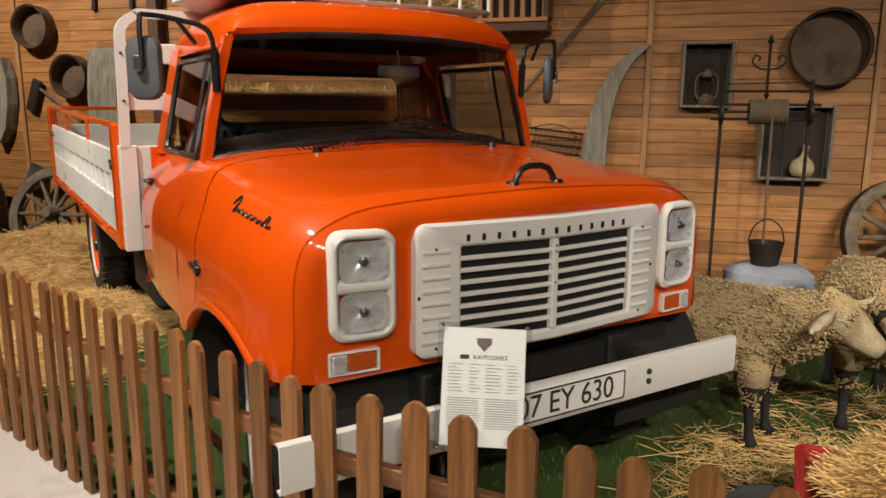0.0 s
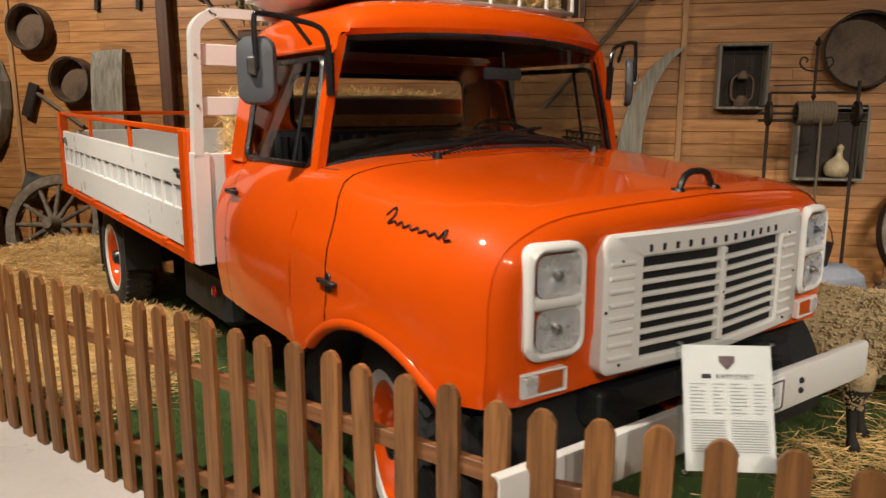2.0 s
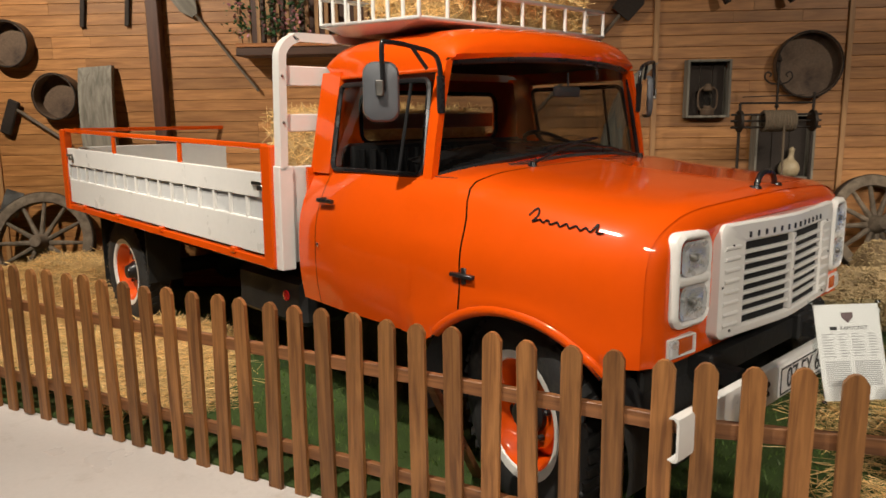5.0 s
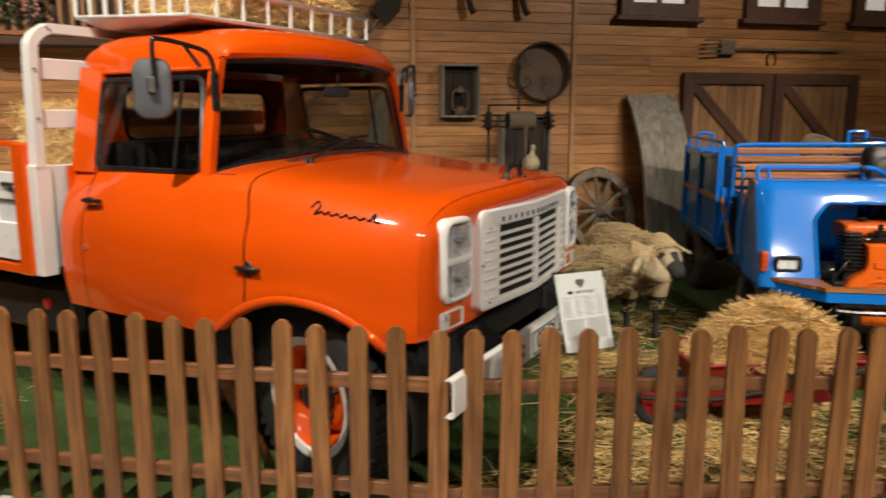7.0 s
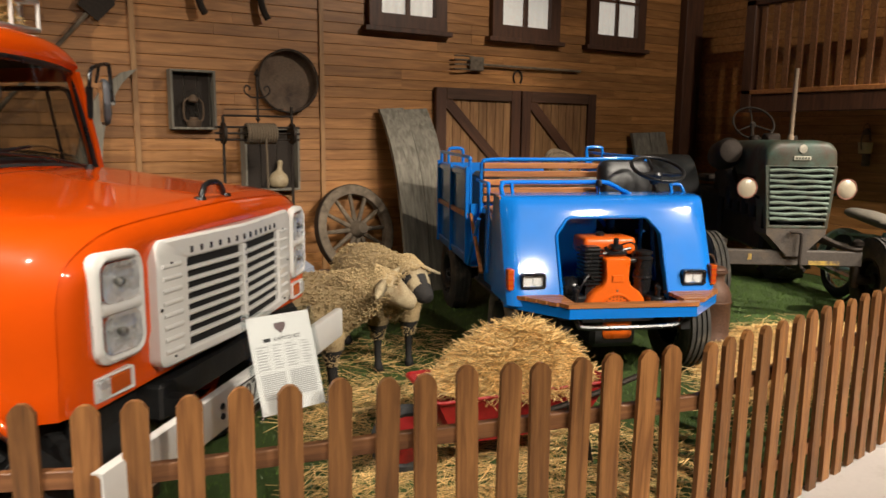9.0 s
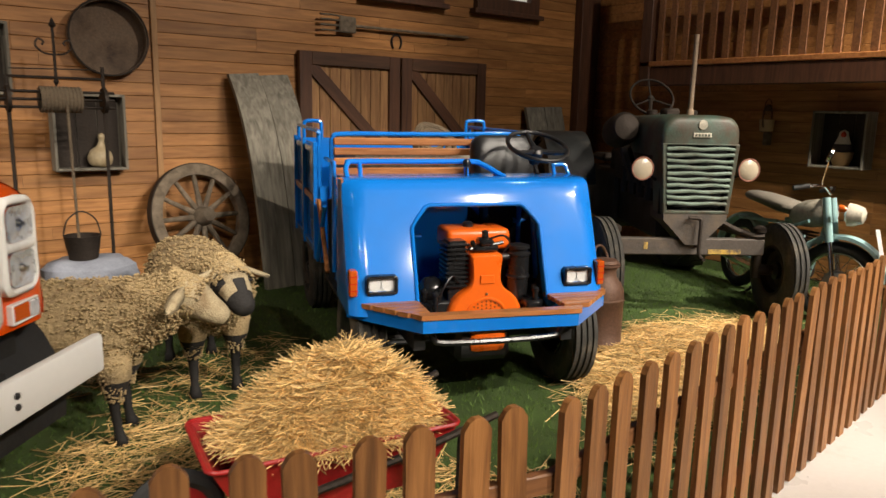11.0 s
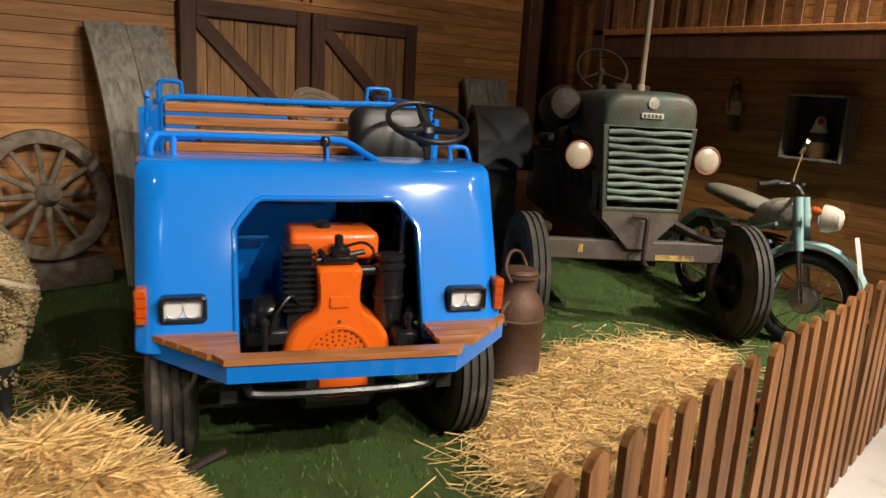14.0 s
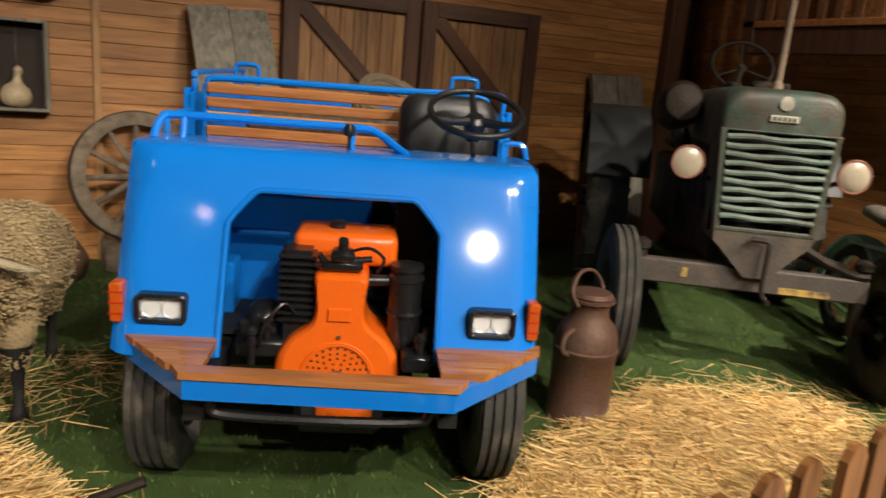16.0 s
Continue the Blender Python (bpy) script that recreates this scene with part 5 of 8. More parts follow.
# rails, slatted bench, seat, wheel
bm = sweep(bmesh.new(), catmull([(-0.67, 0.36, 1.17), (-0.67, 0.40, 1.21), (-0.655, 0.43, 1.24), (-0.61, 0.45, 1.25), (-0.2, 0.45, 1.25), (0.06, 0.45, 1.25), (0.13, 0.44, 1.235), (0.2, 0.40, 1.195), (0.24, 0.37, 1.172)], 44), 0.015, 8)
tube(bm, (-0.585, 0.45, 1.25), (-0.585, 0.42, 1.172), 0.013)
tube(bm, (0.03, 0.45, 1.25), (0.03, 0.42, 1.172), 0.013)
part("front_rail", bm, BLUE, patpat, "blue tube rail", smooth=True)
bm = sweep(bmesh.new(), catmull([(-0.65, 1.03, 0.98), (-0.65, 1.03, 1.30), (-0.64, 1.03, 1.345), (-0.59, 1.03, 1.372), (-0.2, 1.03, 1.375), (0.2, 1.03, 1.378), (0.5, 1.03, 1.385), (0.6, 1.03, 1.37), (0.63, 1.03, 1.32), (0.63, 1.03, 0.98)], 50), 0.015, 8)
part("back_rail", bm, BLUE, patpat, "blue tube rail", smooth=True)
for k, z in enumerate((1.33, 1.27, 1.21, 1.15, 1.09)):
    part("bench_slat", boxed(-0.64, 0.33, 1.0, 1.02, z - 0.022, z + 0.022, bevel=0.006), SLATWOOD, patpat)
for k in range(4):
    part("seat_slat", boxed(-0.66, 0.12, 0.62 + 0.08 * k, 0.685 + 0.08 * k, 1.03, 1.05, bevel=0.006), SLATWOOD, patpat)
part("bench_box", boxed(-0.66, 0.12, 0.64, 0.96, 0.52, 1.03), BLUE, patpat)
bm = sweep(bmesh.new(), catmull([(-0.70, 0.62, 0.62), (-0.70, 0.62, 1.18), (-0.70, 0.64, 1.215), (-0.70, 0.68, 1.23), (-0.70, 0.95, 1.23)], 24), 0.013, 8)
part("bench_arm", bm, BLUE, patpat, smooth=True)
bm = sweep(bmesh.new(), catmull([(0.62, 0.5, 1.17), (0.62, 0.52, 1.21), (0.63, 0.54, 1.225), (0.70, 0.54, 1.225), (0.715, 0.53, 1.2), (0.715, 0.5, 1.17)], 20), 0.011, 8)
part("corner_rail", bm, BLUE, patpat, smooth=True)
seat = part("driver_seat", bmesh.new(), SEAT, patpat, "black vinyl driver's seat")
bm = bmesh.new()
loops = []
for k, dy in ((0.75, -0.05), (0.95, -0.035), (1.0, 0.0), (0.97, 0.04), (0.8, 0.06)):
    loops.append([(0.43 + x * k, 0.86 + dy + 0.12 * (z * k), 1.235 + z * k) for x, z in rounded(0, 0, 0.43, 0.29, 0.08, 6)])
rings(bm, loops, cap0=True, cap1=True)
box(bm, 0.2, 0.6, 0.52, 0.86, 1.0, 1.1, bevel=0.04, segments=3)
bmesh.ops.recalc_face_normals(bm, faces=bm.faces)
bm.to_mesh(seat.data)
bm.free()
seat.data.polygons.foreach_set("use_smooth", [True] * len(seat.data.polygons))
part("seat_base", boxed(0.22, 0.58, 0.55, 0.88, 0.52, 1.0), BLACK, patpat)
sw = pose(0.50, 0.50, 1.335, 24, 0, 0)
bm = bmesh.new()
sweep(bm, [sw @ Vector((0.18 * math.cos(a), 0.18 * math.sin(a), 0)) for a in np.linspace(0, 2 * math.pi, 41)[:-1]], 0.013, 10, closed=True)
for a in (205, 335, 90):
    sweep(bm, [sw @ Vector((0.03 * math.cos(radians(a)), 0.03 * math.sin(radians(a)), -0.03)), sw @ Vector((0.1 * math.cos(radians(a)), 0.1 * math.sin(radians(a)), -0.022)), sw @ Vector((0.18 * math.cos(radians(a)), 0.18 * math.sin(radians(a)), 0))], [0.018, 0.014, 0.011], 8)
lathe(bm, [(0.03, -0.11), (0.042, -0.07), (0.045, -0.03), (0.03, -0.012)], 18, sw)
tube(bm, sw @ Vector((0, 0, -0.1)), (0.50, 0.42, 1.1), 0.012, 8)
part("steering_wheel", bm, SEAT, patpat, "black steering wheel", smooth=True)
bm = bmesh.new()
lathe(bm, [(0.006, 0), (0.006, 0.05), (0.02, 0.055), (0.024, 0.075), (0.014, 0.095)], 14, Matrix.Translation((0.02, 0.40, 1.172)))
part("gear_knob", bm, SEAT, patpat, smooth=True)
part("red_switch", lathe(bmesh.new(), [(0.008, 0), (0.008, 0.03)], 8, Matrix.Translation((0.2, 0.42, 1.174))), REDLENS, patpat)
# cargo box behind the seats
for s in (-1, 1):
    x = s * 0.72
    part("cargo_side", boxed(x - 0.012, x + 0.012, 1.08, 2.3, 0.62, 1.30, bevel=0.004), BLUE, patpat, "blue sheet cargo side")
    for z in (0.64, 0.96, 1.27):
        part("side_batten", boxed(x + s * 0.013, x + s * 0.03, 1.08, 2.3, z - 0.02, z + 0.02, bevel=0.003), SLATWOOD if z == 0.96 else BLUE, patpat)
    for y in (1.1, 1.7, 2.28):
        part("side_post", boxed(x + s * 0.013, x + s * 0.04, y - 0.02, y + 0.02, 0.6, 1.32, bevel=0.003), BLUE, patpat)
    part("cargo_rail", sweep(bmesh.new(), catmull([(x, 1.12, 1.30), (x, 1.12, 1.36), (x, 1.16, 1.385), (x, 1.7, 1.39), (x, 2.24, 1.395), (x, 2.28, 1.38), (x, 2.28, 1.30)], 30), 0.014, 8), BLUE, patpat, smooth=True)
    for a, b in (((1.05, 0.60), (0.72, 0.98)), ((0.98, 0.98), (0.62, 0.62))):
        part("brace", tube(bmesh.new(), (x + s * 0.02, a[0], a[1]), (x + s * 0.02, b[0], b[1]), 0.014), SLATWOOD if a[1] > 0.9 else BLUE, patpat)
part("cargo_floor", boxed(-0.72, 0.72, 1.06, 2.3, 0.58, 0.62), BLUE, patpat)
part("cargo_tail", boxed(-0.72, 0.72, 2.28, 2.3, 0.62, 1.3), BLUE, patpat)
part("cargo_front", boxed(-0.72, 0.72, 1.06, 1.08, 0.62, 1.05), BLUE, patpat)
part("end_loop", sweep(bmesh.new(), catmull([(-0.71, 2.0, 1.3), (-0.71, 2.0, 1.40), (-0.69, 2.0, 1.43), (-0.6, 2.0, 1.43), (-0.58, 2.0, 1.40), (-0.58, 2.0, 1.3)], 24), 0.014, 8), BLUE, patpat, smooth=True)
part("end_loop", sweep(bmesh.new(), catmull([(0.55, 1.9, 1.3), (0.55, 1.9, 1.42), (0.57, 1.9, 1.45), (0.68, 1.9, 1.45), (0.7, 1.9, 1.42), (0.7, 1.9, 1.3)], 24), 0.013, 8), BLUE, patpat, smooth=True)
# coil of rope on the load
bm = bmesh.new()
for k in range(9):
    r = 0.10 + 0.012 * math.sin(k * 2.1)
    m = pose(0.16 + 0.02 * math.cos(k), 1.45 + 0.012 * k, 1.28 + 0.008 * k, 62 + 5 * math.sin(k * 1.7), 8 * math.cos(k), 20)
    sweep(bm, [m @ Vector((1.5 * r * math.cos(a), r * math.sin(a), 0.01 * math.sin(3 * a + k))) for a in np.linspace(0, 2 * math.pi, 29)[:-1]], 0.014, 6, closed=True)
o = part("rope_coil", bm, ROPE, None, smooth=True)
o.matrix_world = pose(2.145, 2.936, 0.0, 0, 0, -21.5) @ Matrix.Diagonal((0.922, 1.0, 0.965, 1))
tagged(o, "coil of thick brown rope on the carrier's load", "rope")
bm = boxed(-0.5, 0.65, 1.15, 2.0, 0.622, 1.24, bevel=0.03)
o = part("wooden_crate", bm, OLDWOOD)
o.matrix_world = pose(2.145, 2.936, 0.0, 0, 0, -21.5) @ Matrix.Diagonal((0.922, 1.0, 0.965, 1))
tagged(o, "plain weathered crate in the carrier's cargo box", "crate")


# ---- old green tractor ----
tractor = thing("tractor", pose(4.43, 3.33, 0.012, 0, 0, -35) @ Matrix.Diagonal((0.937, 0.937, 0.975, 1)), "old worn green tractor with a slatted grille and round lamps", "tractor")
CX = 0.04


def hood_loop(y, w, z0, z1, r):
    pts = [(CX - w, y, z0)]
    for a in range(180, 89, -15):
        pts.append((CX - w + r + r * math.cos(radians(a)), y, z1 - r + r * math.sin(radians(a))))
    for a in range(90, -1, -15):
        pts.append((CX + w - r + r * math.cos(radians(a)), y, z1 - r + r * math.sin(radians(a))))
    pts.append((CX + w, y, z0))
    return pts


loops = [hood_loop(0.0, 0.27, 1.29, 1.455, 0.10), hood_loop(0.012, 0.288, 1.29, 1.48, 0.11), hood_loop(0.04, 0.298, 1.28, 1.495, 0.115), hood_loop(0.2, 0.30, 1.20, 1.505, 0.12), hood_loop(0.7, 0.285, 1.20, 1.50, 0.13), hood_loop(1.35, 0.25, 1.20, 1.485, 0.13)]
bm = rings(bmesh.new(), loops, closed=False, cap1=True)
bm.faces.new([v for v in bm.verts if abs(v.co.y) < 1e-5])
part("hood", bm, GREEN, tractor, "dented green hood", smooth=True)
outer = [(CX + x, z) for x, z in [(-0.298, 1.30), (-0.255, 0.79), (0.255, 0.79), (0.298, 1.30)]]
inner = [(CX + x, z) for x, z in [(-0.262, 1.288), (-0.225, 0.815), (0.225, 0.815), (0.262, 1.288)]]
part("grille_frame", ring_plate(bmesh.new(), outer, inner, -0.005, 0.22, lip=0.006), GREEN, tractor)
# black sheet painted as the shade behind the slats
part("grille_back_shade", boxed(CX - 0.27, CX + 0.27, 0.06, 0.07, 0.78, 1.30), DARK, tractor)
for k in range(10):
    z = 0.868 + 0.044 * k
    w = 0.228 + 0.034 * (z - 0.82) / 0.47
    bm = bmesh.new()
    top = [(CX - w + 2 * w * i / 12, -0.022 + 0.004 * math.sin(i * 1.3 + k), z + 0.004 * math.sin(i * 0.9 + 2 * k)) for i in range(13)]
    rings(bm, [[(x, y + 0.02, zz + 0.012) for x, y, zz in top], [(x, y, zz) for x, y, zz in top], [(x, y + 0.004, zz - 0.011) for x, y, zz in top], [(x, y + 0.03, zz - 0.002) for x, y, zz in top]], closed=False)
    part("grille_slat", bm, surface("grille_slat_paint", (0.16, 0.21, 0.17), 0.5, vary=0.25, dirt=(0.07, 0.055, 0.04), dirt_amount=0.5, bump=0.2) if k == 0 else bpy.data.materials["grille_slat_paint"], tractor, smooth=True)
part("round_badge", lathe(bmesh.new(), [(0.036, 0), (0.034, 0.008), (0.01, 0.012)], 18, pose(CX, -0.002, 1.435, 90, 0, 0)), CREAM, tractor, "round pale badge")
bm = boxed(CX - 0.07, CX + 0.07, -0.012, 0.0, 1.345, 1.378, bevel=0.003)
nameplate = part("name_plate", bm, CREAM, tractor, "small pale name plate")
for k in range(5):
    part("plate_mark", boxed(CX - 0.056 + 0.024 * k, CX - 0.042 + 0.024 * k, -0.0145, -0.011, 1.352, 1.37), GREEN, nameplate)
# chin under the grille, sump and crank
loops = [[(CX + x * k, y, z) for x, y in ((-0.25, 0.0), (0.25, 0.0), (0.25, 0.3), (-0.25, 0.3))] for z, k in ((0.815, 1.0), (0.74, 0.98), (0.70, 0.8), (0.60, 0.4), (0.56, 0.25))]
part("chin", rings(bmesh.new(), loops, cap0=True, cap1=True), GREYPAINT, tractor)
bm = sweep(bmesh.new(), catmull([(CX - 0.06, -0.03, 0.765), (CX + 0.02, -0.04, 0.76), (CX + 0.03, -0.05, 0.72), (CX + 0.025, -0.06, 0.52), (CX + 0.05, -0.06, 0.47), (CX + 0.06, -0.09, 0.46)], 24), 0.014, 8)
part("crank", bm, IRON, tractor, "iron starting crank", smooth=True)
bm = boxed(CX - 0.2, CX + 0.2, 0.25, 1.7, 0.55, 1.2, bevel=0.03)
box(bm, CX - 0.26, CX + 0.26, 0.12, 1.3, 0.95, 1.22)
for k in range(4):
    lathe(bm, [(0.05, 0), (0.05, 0.22)], 10, Matrix.Translation((CX - 0.24, 0.35 + 0.22 * k, 0.85)))
tube(bm, (CX + 0.2, 0.2, 0.7), (CX + 0.5, 0.15, 0.62), 0.03)
part("engine_block", bm, IRON, tractor)
bm = bmesh.new()
lathe(bm, [(0.04, -0.2), (0.11, -0.18), (0.13, -0.1), (0.13, 0.12), (0.1, 0.18), (0.04, 0.2)], 20, pose(CX - 0.40, 0.75, 1.37, 80, 0, 0))
tube(bm, (CX - 0.4, 0.6, 1.25), (CX - 0.3, 0.6, 1.0), 0.05)
part("air_cleaner", bm, IRON, tractor, "dark round air cleaner", smooth=True)
bm = tube(bmesh.new(), (CX + 0.05, 0.40, 1.48), (CX + 0.06, 0.41, 2.1), 0.02, 12)
lathe(bm, [(0.032, 1.49), (0.03, 1.53), (0.021, 1.55)], 12, Matrix.Translation((CX + 0.05, 0.40, 0)))
part("exhaust_pipe", bm, surface("rusty_exhaust", (0.26, 0.19, 0.13), 0.7, 0.3, vary=0.3, bump=0.2), tractor, "upright rusty exhaust pipe", smooth=True)
for x in (-0.39, 0.43):
    lamp = part("headlight", lathe(bmesh.new(), [(0.03, 0.10), (0.06, 0.07), (0.078, 0.02), (0.083, 0.0), (0.083, -0.008), (0.076, -0.012)], 28, pose(x, 0.02, 1.115, -90, 0, 0), cap=False), GREYPAINT, tractor, "round headlight with a cream lens", smooth=True)
    part("lens", lathe(bmesh.new(), [(0.076, 0.0), (0.06, 0.010), (0.03, 0.016), (0.004, 0.018)], 28, pose(x, 0.01, 1.115, 90, 0, 0)), surface("frosted_lens", (0.4, 0.34, 0.25), 0.2, vary=0.06, fine=90, bump=0.15, coat=0.4) if x < 0 else bpy.data.materials["frosted_lens"], lamp, "frosted lens", smooth=True)
    part("rim", sweep(bmesh.new(), [(x + 0.08 * math.cos(a), 0.01, 1.115 + 0.08 * math.sin(a)) for a in np.linspace(0, 2 * math.pi, 29)[:-1]], 0.006, 6, closed=True), surface("lamp_rim", (0.25, 0.1, 0.07), 0.5, 0.2, vary=0.2) if x < 0 else bpy.data.materials["lamp_rim"], lamp, smooth=True)
    part("bracket", tube(bmesh.new(), (x, 0.08, 1.09), (CX + (0.26 if x > 0 else -0.26), 0.16, 1.02), 0.012), IRON, lamp)
# axle beam and front wheels
beam = part("axle_beam", boxed(-0.57, 0.63, 0.04, 0.12, 0.475, 0.60, bevel=0.008), GREYPAINT, tractor, "dusty steel axle beam with yellow paint marks")
part("paint_mark", boxed(0.18, 0.44, 0.036, 0.0385, 0.485, 0.52), surface("old_yellow_paint", (0.5, 0.33, 0.06), 0.7, vary=0.4, dirt=(0.08, 0.06, 0.05), dirt_amount=0.8, dirt_scale=14), beam)
part("paint_mark", boxed(-0.33, -0.3, 0.036, 0.0385, 0.52, 0.57), bpy.data.materials["old_yellow_paint"], beam)
for x in (-0.55, 0.6):
    bm = bmesh.new()
    lathe(bm, [(0.035, 0.3), (0.035, 0.64), (0.05, 0.65), (0.05, 0.68), (0.02, 0.7)], 12, Matrix.Translation((x, 0.08, 0)))
    tube(bm, (x, 0.08, 0.36), (x + (0.12 if x > 0 else -0.08), 0.08, 0.36), 0.04, 10)
    part("king_pin", bm, IRON, tractor, smooth=True)
bm = sweep(bmesh.new(), catmull([(0.3, 0.14, 0.72), (0.42, 0.1, 0.66), (0.55, 0.06, 0.62), (0.62, 0.05, 0.62)], 16), 0.022, 8)
part("steering_rod", bm, IRON, tractor, smooth=True)
wheel(tractor, pose(-0.655, 0.06, 0.375, 0, -90, 4), 0.365, 0.15, 0.2, GREYPAINT, tread=0, grooves=3, rubber=OLDRUBBER)
wheel(tractor, pose(0.77, 0.06, 0.36, 0, 90, 0), 0.35, 0.15, 0.19, IRON, tread=0, grooves=3, rubber=OLDRUBBER)
# rear wheels, fenders, seat, steering wheel
for s in (-1, 1):
    wheel(tractor, pose(CX + s * 0.68, 2.0, 0.63, 0, 90 * s, 0), 0.62, 0.3, 0.36, IRON, tread=18, rubber=OLDRUBBER, holes=6)
    loops = []
    for r, x0 in ((0.70, 0.42), (0.70, 0.86)):
        loops.append([(CX + s * x0, 2.0 - r * math.cos(radians(a)), 0.63 + r * math.sin(radians(a))) for a in range(20, 171, 8)])
    loops.append([(CX + s * 0.86, 2.0 - 0.64 * math.cos(radians(a)), 0.63 + 0.64 * math.sin(radians(a))) for a in range(20, 171, 8)])
    part("fender", rings(bmesh.new(), loops, closed=False), surface("dark_fender_paint", (0.03, 0.032, 0.032), 0.55, 0.1, vary=0.3, bump=0.1, dirt=(0.07, 0.06, 0.05), dirt_amount=0.4) if s < 0 else bpy.data.materials["dark_fender_paint"], tractor, smooth=True)
sw = pose(0.16, 1.55, 1.66, 50, 0, 0)
bm = bmesh.new()
sweep(bm, [sw @ Vector((0.205 * math.cos(a), 0.205 * math.sin(a), 0)) for a in np.linspace(0, 2 * math.pi, 37)[:-1]], 0.011, 8, closed=True)
for a in (90, 210, 330):
    tube(bm, sw @ Vector((0, 0, -0.03)), sw @ Vector((0.2 * math.cos(radians(a)), 0.2 * math.sin(radians(a)), 0)), 0.008, 6)
lathe(bm, [(0.03, -0.05), (0.035, -0.02), (0.02, 0.0)], 12, sw)
tube(bm, sw @ Vector((0, 0, -0.03)), (CX, 1.2, 1.4), 0.018)
part("steering_wheel", bm, IRON, tractor, "thin dark steering wheel", smooth=True)
bm = boxed(CX - 0.22, CX + 0.22, 1.9, 2.3, 1.05, 1.12, bevel=0.03)
tube(bm, (CX, 2.1, 1.05), (CX, 2.0, 0.7), 0.03)
part("seat", bm, IRON, tractor)
bm = boxed(CX - 0.25, CX + 0.25, 1.3, 2.4, 0.5, 1.0, bevel=0.03)
part("gearbox", bm, IRON, tractor)
bm = bmesh.new()
lathe(bm, [(0.03, 0), (0.03, 0.03), (0.02, 0.04)], 12, Matrix.Translation((CX + 0.12, 0.5, 1.5)))
part("radiator_cap", bm, IRON, tractor, smooth=True)
bm = lathe(bmesh.new(), [(0.05, 0), (0.05, 0.05), (0.03, 0.06)], 12, Matrix.Translation((CX - 0.02, 1.1, 1.485)))
part("filler_cap", bm, IRON, tractor, smooth=True)
bm = bmesh.new()
box(bm, CX + 0.1, CX + 0.24, 1.1, 1.25, 1.48, 1.56, bevel=0.02)
part("tool_box", bm, IRON, tractor, smooth=True)


# ---- motorcycle ----
moto = thing("motorcycle", pose(5.22, 2.65, 0.012, 0, 0, 62) @ pose(0, 0, 0, 7, 0, 0) @ Matrix.Diagonal((0.95, 0.95, 0.97, 1)), "old pale blue and cream motorcycle, dusty, with spoked wheels", "motorcycle")


def spoked(parent, m, r, name):
    """A spoked wheel about its own z."""
    w = part(name, sweep(bmesh.new(), [((r - 0.045) * math.cos(a), (r - 0.045) * math.sin(a), 0) for a in np.linspace(0, 2 * math.pi, 49)[:-1]], 0.046, 10, closed=True), RUBBER, parent, "spoked wheel with a worn black tyre", smooth=True)
    w.matrix_basis = m
    part("rim", lathe(bmesh.new(), [(r - 0.085, -0.03), (r - 0.095, -0.022), (r - 0.1, 0), (r - 0.095, 0.022), (r - 0.085, 0.03), (r - 0.09, 0.0)], 44, closed=True), CHROME, w, "chromed rim", smooth=True)
    part("drum", lathe(bmesh.new(), [(0.02, -0.06), (0.08, -0.055), (0.092, -0.03), (0.092, 0.03), (0.08, 0.05), (0.03, 0.06)], 24), STEEL, w, "dull hub drum", smooth=True)
    sp = part("spoke", tube(bmesh.new(), (0.09, 0.0, 0.025), ((r - 0.095) * math.cos(0.32), (r - 0.095) * math.sin(0.32), 0.0), 0.0026, 5), CHROME, w)
    for k in range(1, 32):
        share("spoke", sp, w, pose(0, 0, 0, 0, 0, 360 / 32 * k) @ (pose(0, 0, 0, 180, 0, 0) if k % 2 else Matrix()))
    return w


FR = 0.31
steer = pose(0, 0, FR, 0, 0, 38)
def turned(x, y, z):
    return steer @ Vector((x, y, z - FR))
spoked(moto, steer @ pose(0, 0, 0, 90, 0, 0), FR, "front_wheel")
spoked(moto, pose(1.24, 0, FR, 90, 0, 0), FR, "rear_wheel")
for s in (-1, 1):
    bm = tube(bmesh.new(), turned(0, s * 0.085, FR - 0.02), turned(0.09, s * 0.085, 0.62), 0.017, 10)
    part("fork_leg", bm, CHROME, moto, "chromed lower fork leg", smooth=True)
    bm = tube(bmesh.new(), turned(0.09, s * 0.085, 0.60), turned(0.175, s * 0.085, 0.92), 0.03, 12)
    part("fork_shroud", bm, PALEBLUE, moto, "pale blue fork shroud", smooth=True)
def guard(c, r, a0, a1, w, turn):
    loops = []
    for a in np.linspace(a0, a1, 26):
        ca, sa = math.cos(radians(a)), math.sin(radians(a))
        loops.append([turn(c[0] + (r - d) * ca, y, c[2] + (r - d) * sa) for y, d in ((-w, 0.035), (-w, 0.01), (-w * 0.6, 0.0), (0, -0.006), (w * 0.6, 0.0), (w, 0.01), (w, 0.035))])
    return rings(bmesh.new(), loops, closed=False)
part("front_fender", guard((0, 0, FR), FR + 0.05, 18, 172, 0.065, turned), PALEBLUE, moto, "pale blue front fender", smooth=True)
part("rear_fender", guard((1.24, 0, FR), FR + 0.05, -10, 150, 0.075, lambda x, y, z: Vector((x, y, z))), PALEBLUE, moto, smooth=True)
loops = [[turned(-0.19 - 0.13 * k + 0.02 * y * y, y, 0.75 - 0.36 * k) for y in (-0.075, 0, 0.075)] for k in np.linspace(0, 1, 5)]
bm = rings(bmesh.new(), loops, closed=False)
bmesh.ops.solidify(bm, geom=bm.faces[:], thickness=0.006)
part("front_plate", bm, PAPER, moto, "blank white front plate", smooth=True)
